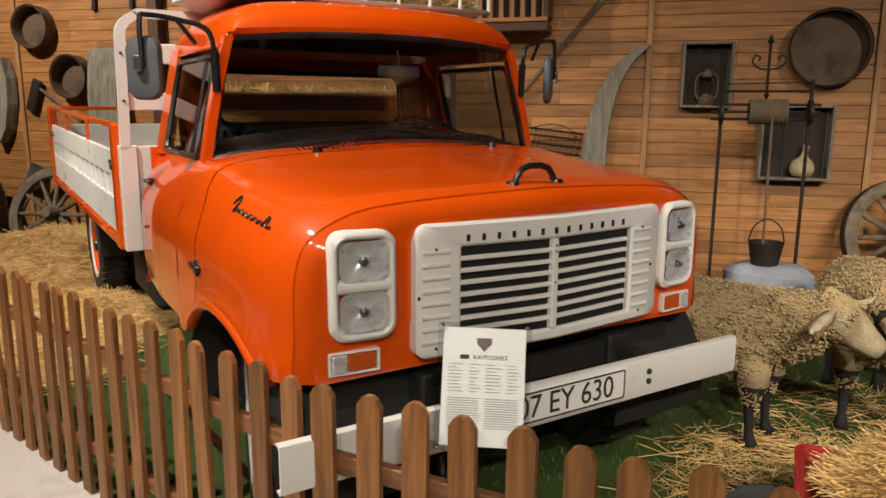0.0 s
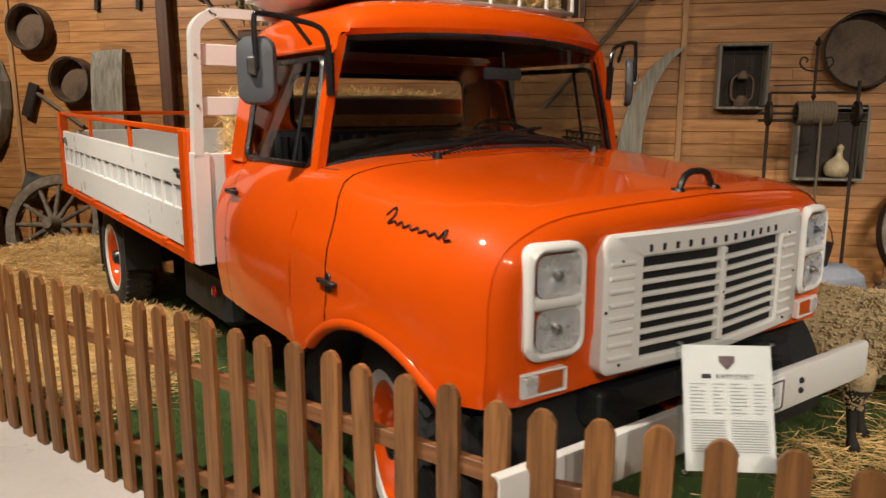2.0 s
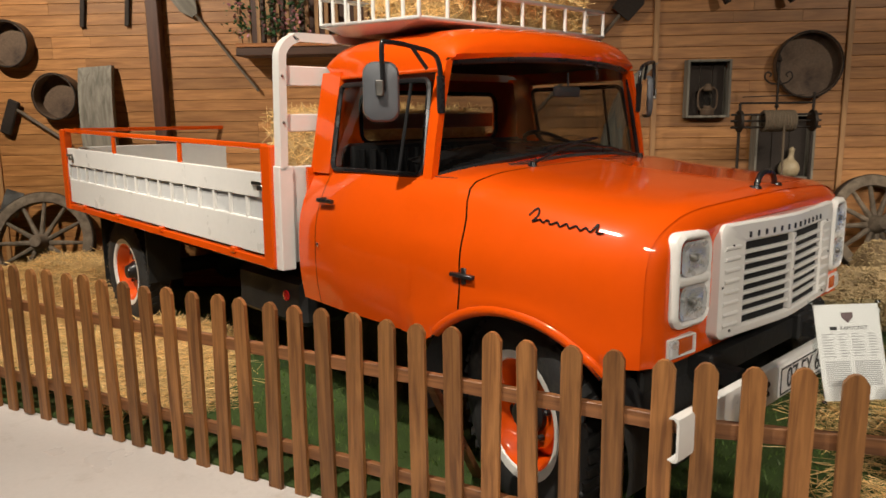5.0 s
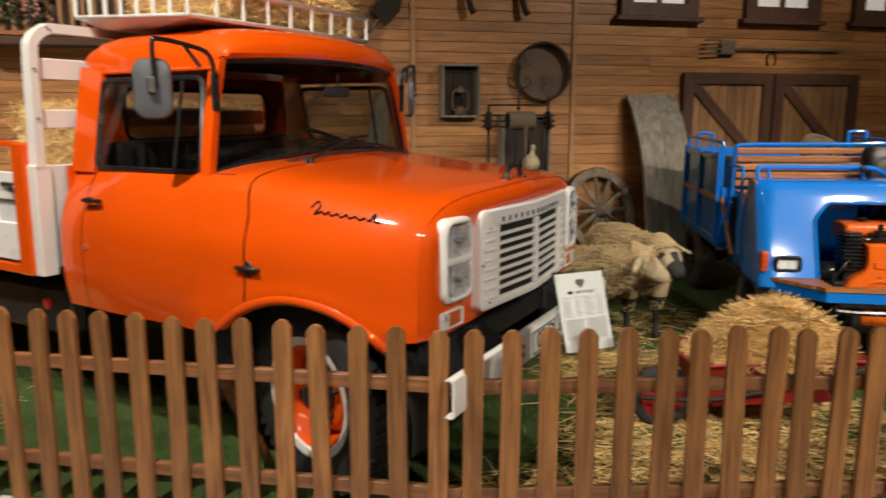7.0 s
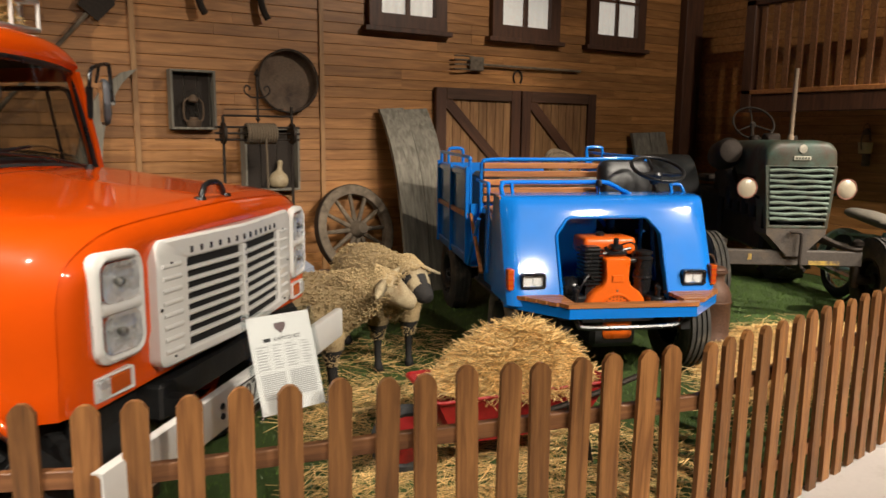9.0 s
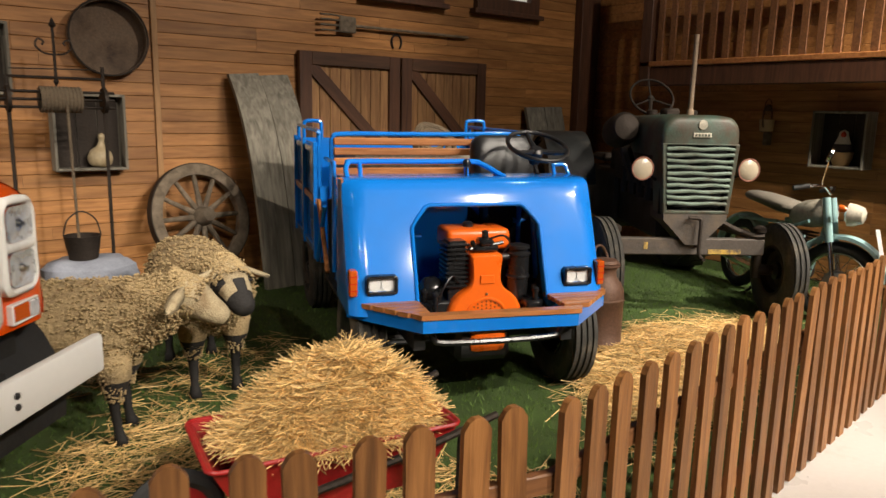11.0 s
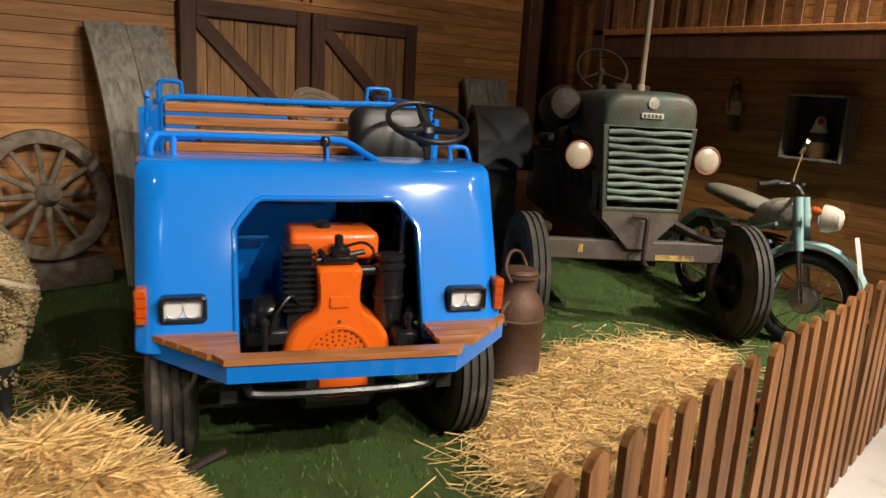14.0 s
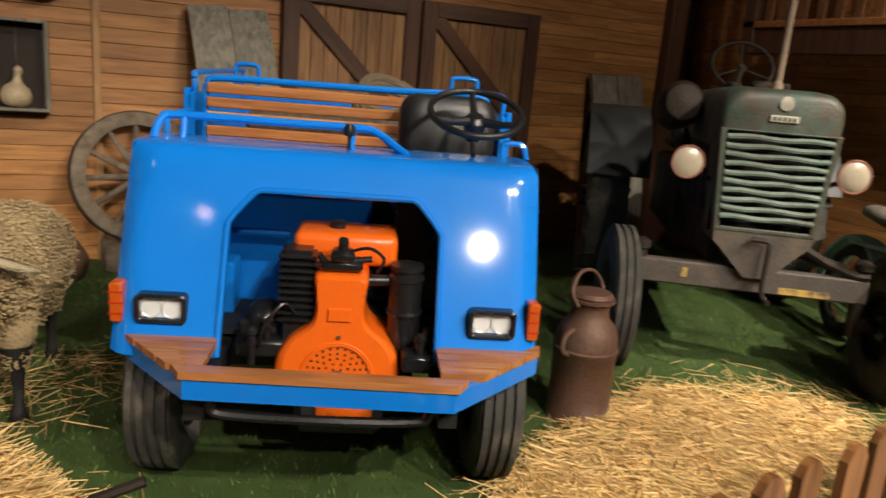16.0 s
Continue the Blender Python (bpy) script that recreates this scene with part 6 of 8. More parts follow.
bm = lathe(bmesh.new(), [(0.02, 0.12), (0.06, 0.1), (0.082, 0.04), (0.085, 0.0)], 24, steer @ pose(0.02, 0, 0.82 - FR, 0, -85, 0), cap=False)
hl = part("headlight", bm, CREAM, moto, "round headlight", smooth=True)
part("lens", lathe(bmesh.new(), [(0.083, 0.0), (0.05, -0.02), (0.004, -0.028)], 24, steer @ pose(0.02, 0, 0.82 - FR, 0, -85, 0), cap=False), bpy.data.materials["frosted_lens"], hl, smooth=True)
bm = sweep(bmesh.new(), catmull([turned(0.32, -0.36, 0.96), turned(0.24, -0.3, 0.99), turned(0.19, -0.15, 1.0), turned(0.17, 0, 0.95), turned(0.19, 0.15, 1.0), turned(0.24, 0.3, 0.99), turned(0.32, 0.36, 0.96)], 34), 0.012, 8)
part("handlebar", bm, CHROME, moto, "chromed handlebar", smooth=True)
for s in (-1, 1):
    part("grip", tube(bmesh.new(), turned(0.34, s * 0.375, 0.955), turned(0.25, s * 0.31, 0.988), 0.018, 10), RUBBER, moto, smooth=True)
    part("turn_signal", lathe(bmesh.new(), [(0.012, 0.05), (0.026, 0.03), (0.028, 0), (0.01, -0.012)], 14, steer @ pose(0.06, s * 0.13, 0.86 - FR, 0, -90, 0)), AMBER, moto, "amber turn signal", smooth=True)
bm = tube(bmesh.new(), turned(0.2, 0.2, 1.0), turned(0.16, 0.3, 1.2), 0.006, 6)
m = steer @ pose(0.16, 0.31, 1.22 - FR, 0, 75, 20)
lathe(bm, [(0.052, 0.01), (0.05, -0.01), (0.02, -0.022)], 18, m)
part("mirror", bm, CHROME, moto, "round chromed mirror", smooth=True)
loops = []
for x, w, h, z in ((0.2, 0.02, 0.03, 0.80), (0.24, 0.09, 0.09, 0.80), (0.34, 0.13, 0.11, 0.79), (0.46, 0.13, 0.11, 0.77), (0.56, 0.10, 0.09, 0.75), (0.62, 0.06, 0.05, 0.73)):
    loops.append([(x, w * math.cos(a), z + h * math.sin(a)) for a in np.linspace(0, 2 * math.pi, 21)[:-1]])
part("fuel_tank", rings(bmesh.new(), loops, cap0=True, cap1=True), CREAM, moto, "scuffed cream fuel tank", smooth=True)
loops = []
for x, w, h, z in ((0.58, 0.06, 0.03, 0.78), (0.64, 0.13, 0.06, 0.79), (0.8, 0.15, 0.065, 0.80), (1.0, 0.14, 0.06, 0.82), (1.2, 0.12, 0.05, 0.83), (1.26, 0.05, 0.02, 0.83)):
    loops.append([(x, w * math.cos(a), z + h * math.sin(a)) for a in np.linspace(0, 2 * math.pi, 21)[:-1]])
part("seat", rings(bmesh.new(), loops, cap0=True, cap1=True), surface("dusty_seat", (0.16, 0.14, 0.11), 0.8, vary=0.25, fine=120, bump=0.4), moto, "dusty grey seat", smooth=True)
bm = bmesh.new()
for a, b, r in (((0.2, 0, 0.88), (0.32, 0, 0.3), 0.02), ((0.22, 0, 0.78), (0.72, 0, 0.68), 0.02), ((0.72, 0, 0.7), (0.72, 0, 0.28), 0.018), ((0.32, 0, 0.28), (0.8, 0, 0.26), 0.02), ((0.72, 0.09, 0.66), (1.24, 0.1, 0.62), 0.014), ((0.72, -0.09, 0.66), (1.24, -0.1, 0.62), 0.014), ((0.74, 0.08, 0.3), (1.24, 0.1, 0.31), 0.016), ((0.74, -0.08, 0.3), (1.24, -0.1, 0.31), 0.016), ((0.3, 0.11, 0.72), (0.62, 0.13, 0.6), 0.014), ((0.3, 0.12, 0.6), (0.62, 0.14, 0.5), 0.014)):
    tube(bm, a, b, r)
part("frame", bm, PALEBLUE, moto, "pale blue tube frame", smooth=True)
bm = boxed(0.38, 0.72, -0.12, 0.12, 0.26, 0.46, bevel=0.04, segments=2)
for k in range(7):
    box(bm, 0.4, 0.56, -0.09, 0.09, 0.47 + 0.025 * k, 0.482 + 0.025 * k)
part("engine", bm, IRON, moto)
bm = sweep(bmesh.new(), catmull([(0.4, 0.1, 0.5), (0.34, 0.12, 0.4), (0.42, 0.15, 0.25), (0.8, 0.16, 0.24), (1.5, 0.17, 0.3)], 26), [0.018] * 12 + [0.034] * 14, 8)
part("exhaust", bm, CHROME, moto, "dull chromed exhaust", smooth=True)
part("side_stand", tube(bmesh.new(), (0.6, 0.08, 0.3), (0.62, 0.32, 0.05), 0.012), IRON, moto)

# ---- milk can ----
can = part("milk_can", lathe(bmesh.new(), [(0.098, 0.0), (0.104, 0.005), (0.104, 0.02), (0.1, 0.025), (0.101, 0.30), (0.105, 0.305), (0.105, 0.315), (0.1, 0.32), (0.1, 0.36), (0.085, 0.41), (0.062, 0.445), (0.058, 0.48), (0.064, 0.505), (0.075, 0.515), (0.075, 0.525), (0.06, 0.528)], 32), RUST, smooth=True)
can.matrix_world = pose(3.40, 3.24, 0.012, 0, 0, 20) @ Matrix.Diagonal((1.33, 1.33, 1.03, 1))
tagged(can, "rusty brown metal milk can with a wire handle", "milk can")
part("lid", lathe(bmesh.new(), [(0.066, 0.525), (0.07, 0.535), (0.06, 0.55), (0.02, 0.558)], 24), RUST, can, smooth=True)
part("bail", sweep(bmesh.new(), catmull([(-0.074, 0, 0.5), (-0.085, 0.02, 0.56), (-0.05, 0.03, 0.615), (0, 0.035, 0.63), (0.05, 0.03, 0.615), (0.085, 0.02, 0.56), (0.074, 0, 0.5)], 26), 0.007, 8), RUST, can, "bent wire bail", smooth=True)
for s in (-1, 1):
    part("side_handle", sweep(bmesh.new(), catmull([(s * 0.098, 0, 0.30), (s * 0.135, 0, 0.33), (s * 0.13, 0, 0.385), (s * 0.085, 0, 0.41)], 16), 0.008, 8), RUST, can, smooth=True)


# ---- barn doors and windows ----
barn = thing("door_1", pose(0, WALL_Y, 0), "pair of closed wooden barn doors with dark braced frames", "door", kind="structure")
for x0, x1 in ((2.80, 3.84), (3.86, 4.91)):
    leaf = part("door_leaf", boxed(x0 + 0.1, x1 - 0.1, -0.03, -0.006, 0.03, 1.86), DARK, barn)
    n = 8
    for k in range(n):
        a = x0 + 0.1 + (x1 - x0 - 0.2) * k / n
        part("plank", boxed(a + 0.002, a + (x1 - x0 - 0.2) / n - 0.002, -0.045, -0.028, 0.03, 1.86, bevel=0.003), DOORWOOD, leaf)
    for a, b, c, d in ((x0, x0 + 0.12, 0.02, 1.95), (x1 - 0.12, x1, 0.02, 1.95), (x0 + 0.12, x1 - 0.12, 1.835, 1.95), (x0 + 0.12, x1 - 0.12, 0.02, 0.14), (x0 + 0.12, x1 - 0.12, 0.95, 1.06)):
        part("frame_board", boxed(a, b, -0.075, -0.02, c, d, bevel=0.005), POST if d - c > 1 else DARKRAIL, leaf)
    bm = boxed(-0.055, 0.055, -0.07, -0.046, -0.58, 0.58, bevel=0.004)
    br = part("brace", bm, POST, leaf)
    br.matrix_basis = pose((x0 + x1) / 2, 0, 1.44, 0, -46, 0)
    br2 = share("brace", br, leaf, pose((x0 + x1) / 2, 0, 0.55, 0, -46, 0))
for i, (x0, x1, z0) in enumerate(((2.21, 2.79, 2.60), (3.59, 4.22, 2.605), (4.90, 5.51, 2.61))):
    win = thing(f"window_{i + 1}", pose(0, WALL_Y, 0), "small lit barn window with pale curtains and a dark frame", "window", kind="structure")
    z1, xm = z0 + 0.8, (x0 + x1) / 2
    part("window_frame", ring_plate(bmesh.new(), rounded(xm, (z0 + z1) / 2, x1 - x0 + 0.26, z1 - z0 + 0.26, 0.004, 1), rounded(xm, (z0 + z1) / 2, x1 - x0, z1 - z0, 0.004, 1), -0.07, 0.0, lip=0.004), POST, win)
    part("muntin", boxed(xm - 0.018, xm + 0.018, -0.05, -0.025, z0, z1), POST, win)
    part("muntin", boxed(x0, x1, -0.05, -0.026, z0 + 0.36, z0 + 0.39), POST, win)
    part("window_sill", boxed(x0 - 0.18, x1 + 0.18, -0.1, -0.002, z0 - 0.17, z0 - 0.125, bevel=0.004), POST, win)
    # the curtain itself glows, standing in for light behind the window
    lit = bpy.data.materials.get("glowing_curtain")
    if lit is None:
        lit = surface("glowing_curtain", (0.75, 0.72, 0.66), 0.9, vary=0.2, scale=3, bump=0.1)
        lit.node_tree.nodes["Principled BSDF"].inputs["Emission Color"].default_value = (1.0, 0.93, 0.82, 1)
        lit.node_tree.nodes["Principled BSDF"].inputs["Emission Strength"].default_value = 0.28
    for a, b in ((x0 + 0.005, xm - 0.02), (xm + 0.02, x1 - 0.005)):
        loops = [[(x, -0.012 + 0.006 * math.sin(70 * x), z) for x in np.linspace(a, b, 24)] for z in (z0, z1)]
        part("curtain", rings(bmesh.new(), loops, closed=False), lit, win, "pale curtain glowing in place of a light behind it", smooth=True)

# ---- flower balcony on the barn wall ----
bal = thing("balcony_1", pose(0, WALL_Y, -0.022), "shallow wooden balcony ledge with upright slats", "balcony", kind="structure")
part("ledge", boxed(-3.49, -0.70, -0.28, -0.002, 2.10, 2.165, bevel=0.005), DARKRAIL, bal)
part("top_ledge_trim", boxed(-3.49, -0.70, -0.29, -0.24, 2.168, 2.20, bevel=0.004), SLATWOOD, bal)
part("ledge_back", boxed(-3.45, -0.73, -0.04, -0.018, 2.2, 3.1), POST, bal)
sl = None
for k in range(34):
    m = pose(-3.45 + 0.0825 * k, -0.26, 2.2)
    if sl is None:
        sl = part("slat", boxed(-0.017, 0.017, -0.01, 0.01, 0, 0.75, bevel=0.003), BATTEN, bal)
        sl.matrix_basis = m
    else:
        share("slat", sl, bal, m)
part("balcony_rail", boxed(-3.49, -0.70, -0.29, -0.23, 2.95, 3.0), DARKRAIL, bal)
part("end_post", boxed(-0.735, -0.695, -0.28, -0.01, 2.2, 3.0, bevel=0.003), DARKRAIL, bal)


def leaf_cluster(name, center, size, n, material, leaf, seed, label, category):
    rng = random.Random(seed)
    bm = bmesh.new()
    for k in range(n):
        p = Vector((rng.gauss(0, size[0]), rng.gauss(0, size[1]), rng.uniform(-size[2], size[2])))
        m = Matrix.Translation(p) @ Euler((rng.uniform(-1.2, 1.2), rng.uniform(-1.2, 1.2), rng.uniform(0, 6.3))).to_matrix().to_4x4()
        s = leaf * rng.uniform(0.6, 1.3)
        vs = [bm.verts.new(m @ Vector(q)) for q in ((0, -s, 0), (s * 0.6, -s * 0.2, s * 0.2), (0, s, 0), (-s * 0.6, -s * 0.2, s * 0.2), (0, 0, 0))]
        for a, b in ((0, 1), (1, 2), (2, 3), (3, 0)):
            bm.faces.new((vs[a], vs[b], vs[4]))
    o = part(name, bm, material, flip=False)
    o.matrix_world = Matrix.Translation(center)
    return tagged(o, label, category, kind="stuff")


for x, w in ((-3.43, 0.05), (-3.13, 0.06), (-2.96, 0.04)):
    leaf_cluster("ivy", (x, WALL_Y - 0.29, 2.50), (w, 0.03, 0.28), 170, LEAF, 0.022, int(-x * 100), "trailing green ivy on the balcony slats", "ivy")
    leaf_cluster("flowers", (x + 0.02, WALL_Y - 0.33, 2.46), (w, 0.02, 0.24), 40, PETAL, 0.022, int(-x * 90), "small pink artificial flowers among ivy", "flowers")

# ---- balcony over the tractor ----
gal = thing("balcony_2", pose(-0.48, -0.1, 0) @ Matrix.Diagonal((1, 1, 0.957, 1)), "dark timber gallery with upright slats along the side wall", "balcony", kind="structure")
part("gallery_beam", boxed(6.55, 6.66, -1.0, 5.2, 1.84, 2.03, bevel=0.008), POST, gal)
part("gallery_floor", boxed(6.66, 7.08, -1.0, 5.2, 1.9, 2.0), POST, gal)
part("bottom_rail", boxed(6.53, 6.62, -1.0, 5.2, 2.033, 2.085, bevel=0.006), SLATWOOD, gal)
part("top_rail", boxed(6.53, 6.62, -1.0, 5.2, 3.0, 3.06, bevel=0.006), POST, gal)
part("gallery_post", boxed(6.53, 6.65, 5.08, 5.2, 1.84, 3.2, bevel=0.006), POST, gal)
sl = None
for k in range(40):
    m = pose(6.575, 5.0 - 0.142 * k, 2.086)
    if sl is None:
        sl = part("slat", boxed(-0.012, 0.012, -0.032, 0.032, 0, 0.91, bevel=0.003), FENCERAIL, gal)
        sl.matrix_basis = m
    else:
        share("slat", sl, gal, m)


# ---- things on and against the barn wall ----
def hung(name, bm, material, m, label, category, smooth=True):
    o = part(name, bm, material, smooth=smooth)
    o.matrix_world = m
    return tagged(o, label, category)


def sieve(x, z, r, depth, m, label):
    """A round sieve or pan: hoop and mesh bottom."""
    o = hung("sieve", lathe(bmesh.new(), [(r, 0), (r, depth), (r - 0.012, depth), (r - 0.012, 0.012)], 36, closed=True), TIN, m, label, "sieve")
    part("sieve_bottom", lathe(bmesh.new(), [(r - 0.01, 0.006), (r - 0.01, 0.014)], 36), TIN, o)
    part("rim_wire", sweep(bmesh.new(), [(r * math.cos(a), r * math.sin(a), depth) for a in np.linspace(0, 2 * math.pi, 37)[:-1]], 0.007, 6, closed=True), IRON, o, smooth=True)
    return o


FACE_OUT = pose(0, 0, 0, 90, 0, 0)
sieve(0, 0, 0.268, 0.09, pose(1.29, WALL_Y - 0.004, 1.937) @ FACE_OUT, "large round rusty sieve hung on the board wall")
sieve(0, 0, 0.20, 0.12, pose(-5.62, WALL_Y - 0.004, 2.235) @ FACE_OUT, "round dark sieve hung on the board wall")
sieve(0, 0, 0.20, 0.13, pose(-5.22, WALL_Y - 0.004, 1.772) @ FACE_OUT, "round dark sieve hung on the board wall")


def niche(x0, x1, z0, z1, depth, m, label):
    """An open wooden tray hung as a shelf box."""
    o = hung("wooden_box", boxed(x0, x1, -0.02, -0.004, z0, z1), OLDWOOD, m, label, "box", smooth=False)
    for a, b, c, d in ((x0, x0 + 0.02, z0, z1), (x1 - 0.02, x1, z0, z1), (x0 + 0.02, x1 - 0.02, z0, z0 + 0.02), (x0 + 0.02, x1 - 0.02, z1 - 0.02, z1)):
        part("side", boxed(a, b, -depth, -0.021, c, d, bevel=0.004), OLDWOOD, o)
    for k in range(3):
        a = x0 + 0.03 + (x1 - x0 - 0.06) * k / 3
        part("back_board", boxed(a, a + (x1 - x0 - 0.06) / 3 - 0.006, -0.032, -0.021, z0 + 0.021, z1 - 0.021), IRON, o)
    return o


def lantern(m, glassmat, h=0.3, label="old kerosene lantern with a clear glass chimney"):
    o = hung("lantern", lathe(bmesh.new(), [(0.05, 0), (0.055, 0.01), (0.055, 0.05), (0.03, 0.065), (0.03, 0.08)], 20), TIN, m, label, "lantern")
    g = part("glass_chimney", lathe(bmesh.new(), [(0.032, 0.08), (0.05, 0.11), (0.052, 0.14), (0.035, 0.185), (0.028, 0.2)], 20, cap=False), glassmat, o, smooth=True)
    part("cap", lathe(bmesh.new(), [(0.034, 0.2), (0.04, 0.21), (0.03, 0.24), (0.015, 0.26)], 16), TIN, o, smooth=True)
    for s in (-1, 1):
        part("side_tube", sweep(bmesh.new(), catmull([(s * 0.05, 0, 0.04), (s * 0.075, 0, 0.08), (s * 0.075, 0, 0.19), (s * 0.035, 0, 0.235)], 14), 0.008, 6), TIN, o, smooth=True)
    part("bail", sweep(bmesh.new(), catmull([(-0.06, 0.0, 0.16), (-0.06, 0, 0.26), (0, 0, 0.31), (0.06, 0, 0.26), (0.06, 0, 0.16)], 18), 0.003, 6), IRON, o)
    return o


wall = pose(0, WALL_Y, 0)
niche(0.292, 0.652, 1.512, 1.99, 0.13, wall, "weathered shallow wooden box hung on the wall")
lantern(pose(0.475, WALL_Y - 0.085, 1.533), LAMPGLASS)
niche(0.872, 1.36, 0.99, 1.535, 0.14, wall, "weathered wooden box hung low on the wall")
prof = catmull([(0.002, 0), (0.06, 0.01), (0.085, 0.06), (0.07, 0.115), (0.032, 0.15), (0.02, 0.19), (0.024, 0.23), (0.004, 0.25)], 26)
hung("gourd", lathe(bmesh.new(), prof, 22), GOURD, pose(1.17, WALL_Y - 0.09, 1.011, 0, 6, 0), "dried bottle gourd standing in the wooden box", "gourd")
# iron scroll hook
bm = tube(bmesh.new(), (0, 0, -0.16), (0, 0, 0.14), 0.009, 6)
lathe(bm, [(0.002, 0.13), (0.022, 0.155), (0.002, 0.2)], 4)
lathe(bm, [(0.002, -0.21), (0.018, -0.18), (0.002, -0.15)], 4)
for s in (-1, 1):
    sweep(bm, catmull([(0, 0, -0.02), (s * 0.06, 0, -0.01), (s * 0.1, 0, 0.03), (s * 0.085, 0, 0.07), (s * 0.055, 0, 0.055), (s * 0.065, 0, 0.035)], 22), 0.006, 6)
tube(bm, (-0.25, 0.005, -0.11), (0.2, 0.005, -0.1), 0.004)
hung("iron_hook", bm, IRON, pose(0.80, 5.45, 1.775), "wrought iron scroll hook on the wall", "hook")
# winch on two thin legs
win = thing("well_winch", pose(0.785, 5.45, 0.012) @ Matrix.Diagonal((1.05, 1, 0.945, 1)), "old iron well winch with rope on thin legs", "winch")
for x in (-0.24, 0.27):
    part("leg", tube(bmesh.new(), (x, 0, 0), (x, 0, 1.78 if x > 0 else 1.70), 0.011, 8), IRON, win, smooth=True)
    part("winch_disc", lathe(bmesh.new(), [(0.02, -0.012), (0.085, -0.01), (0.085, 0.01), (0.02, 0.012)], 22, pose(x, 0, 1.56, 0, 90, 0)), IRON, win, smooth=True)
for z in (1.51, 1.56, 1.61):
    part("winch_rod", tube(bmesh.new(), (-0.30, 0, z), (0.33, 0, z), 0.009, 8), IRON, win)
bm = bmesh.new()
for k in range(11):
    x = -0.07 + 0.02 * k
    sweep(bm, [(x, 0.075 * math.cos(a), 1.56 + 0.075 * math.sin(a)) for a in np.linspace(0, 2 * math.pi, 17)[:-1]], 0.012, 6, closed=True)
part("wound_rope", bm, ROPE, win, "brown rope wound on the winch", smooth=True)
part("hanging_rope", tube(bmesh.new(), (0.05, -0.07, 1.55), (0.06, -0.08, 0.62), 0.008, 6), ROPE, win)
part("cross_bar", tube(bmesh.new(), (-0.24, 0, 1.70), (0.27, 0, 1.70), 0.009, 6), IRON, win)
bk = hung("bucket", lathe(bmesh.new(), [(0.085, 0), (0.11, 0.15), (0.104, 0.15), (0.08, 0.008)], 24), IRON, pose(0.86, 5.33, 0.50), "dark iron bucket on the well's rope", "bucket")
part("bail", sweep(bmesh.new(), catmull([(-0.11, 0, 0.15), (-0.08, 0, 0.25), (0, 0, 0.3), (0.08, 0, 0.25), (0.11, 0, 0.15)], 18), 0.005, 6), IRON, bk)
# low drum under cloth
loops = []
rng = random.Random(8)
for z, r in ((0, 0.27), (0.1, 0.285), (0.25, 0.275), (0.38, 0.28), (0.46, 0.27), (0.5, 0.22), (0.515, 0.1), (0.515, 0.01)):
    loops.append([((r + 0.022 * math.sin(5 * a + 9 * z) + rng.uniform(-0.008, 0.008)) * math.cos(a) * 1.15, (r + 0.015 * math.sin(4 * a)) * math.sin(a), z) for a in np.linspace(0, 2 * math.pi, 41)[:-1]])
hung("covered_well", rings(bmesh.new(), loops, cap0=True, cap1=True), SACKCLOTH, pose(0.90, 5.36, 0.012) @ Matrix.Diagonal((0.85, 0.85, 0.95, 1)), "low round well covered with crumpled blue-grey cloth", "well")
hung("clay_jug", lathe(bmesh.new(), catmull([(0.05, 0), (0.11, 0.08), (0.12, 0.15), (0.07, 0.24), (0.04, 0.28), (0.05, 0.31)], 22), 20), RUST, pose(1.42, 5.70, 0.012), "brown clay jug on the turf", "jug")
# tool heads hung high
for x, z in ((0.57, 2.46), (1.09, 2.46)):
    hung("ox_shoe_hook", sweep(bmesh.new(), catmull([(0.02, 0, 0.25), (-0.02, -0.03, 0.1), (0.0, -0.05, -0.02), (0.03, -0.06, -0.08)], 14), [0.03] * 14, 8), IRON, pose(x, WALL_Y - 0.03, z + 0.06), "dark curved wooden hook on the wall", "hook")
# shovel with a long pole
bm = tube(bmesh.new(), (-1.0, 0, 1.52), (-0.27, 0, 2.365), 0.016, 8)
sh = hung("shovel", bm, OLDWHEEL, pose(0, WALL_Y - 0.05, 0), "long-handled wooden shovel hung on the wall", "shovel")
loops = [[(x, y, z) for x, z in ((-0.09, -0.1), (0.09, -0.1), (0.1, 0.08), (0.05, 0.16), (-0.05, 0.16), (-0.1, 0.08))] for y in (-0.008, 0.008)]
o = part("blade", rings(bmesh.new(), loops, cap0=True, cap1=True), IRON, sh)
o.matrix_basis = pose(-0.20, 0, 2.45, 0, 40, 0)
# bowed sledge runner leaning on the wall
def bent_board(pts, wid, thick, name, m, label, category, material=OLDWOOD):
    """A board of given width (along x) bent along (y, z) points."""
    c = catmull(pts, 26)
    front = [[(-wid / 2, y, z) for y, z in c], [(wid / 2, y, z) for y, z in c]]
    back = [[(wid / 2, y + thick, z) for y, z in c], [(-wid / 2, y + thick, z) for y, z in c]]
    loops = [front[0], front[1], back[0], back[1], front[0]]
    return hung(name, rings(bmesh.new(), loops, closed=False), material, m, label, category)


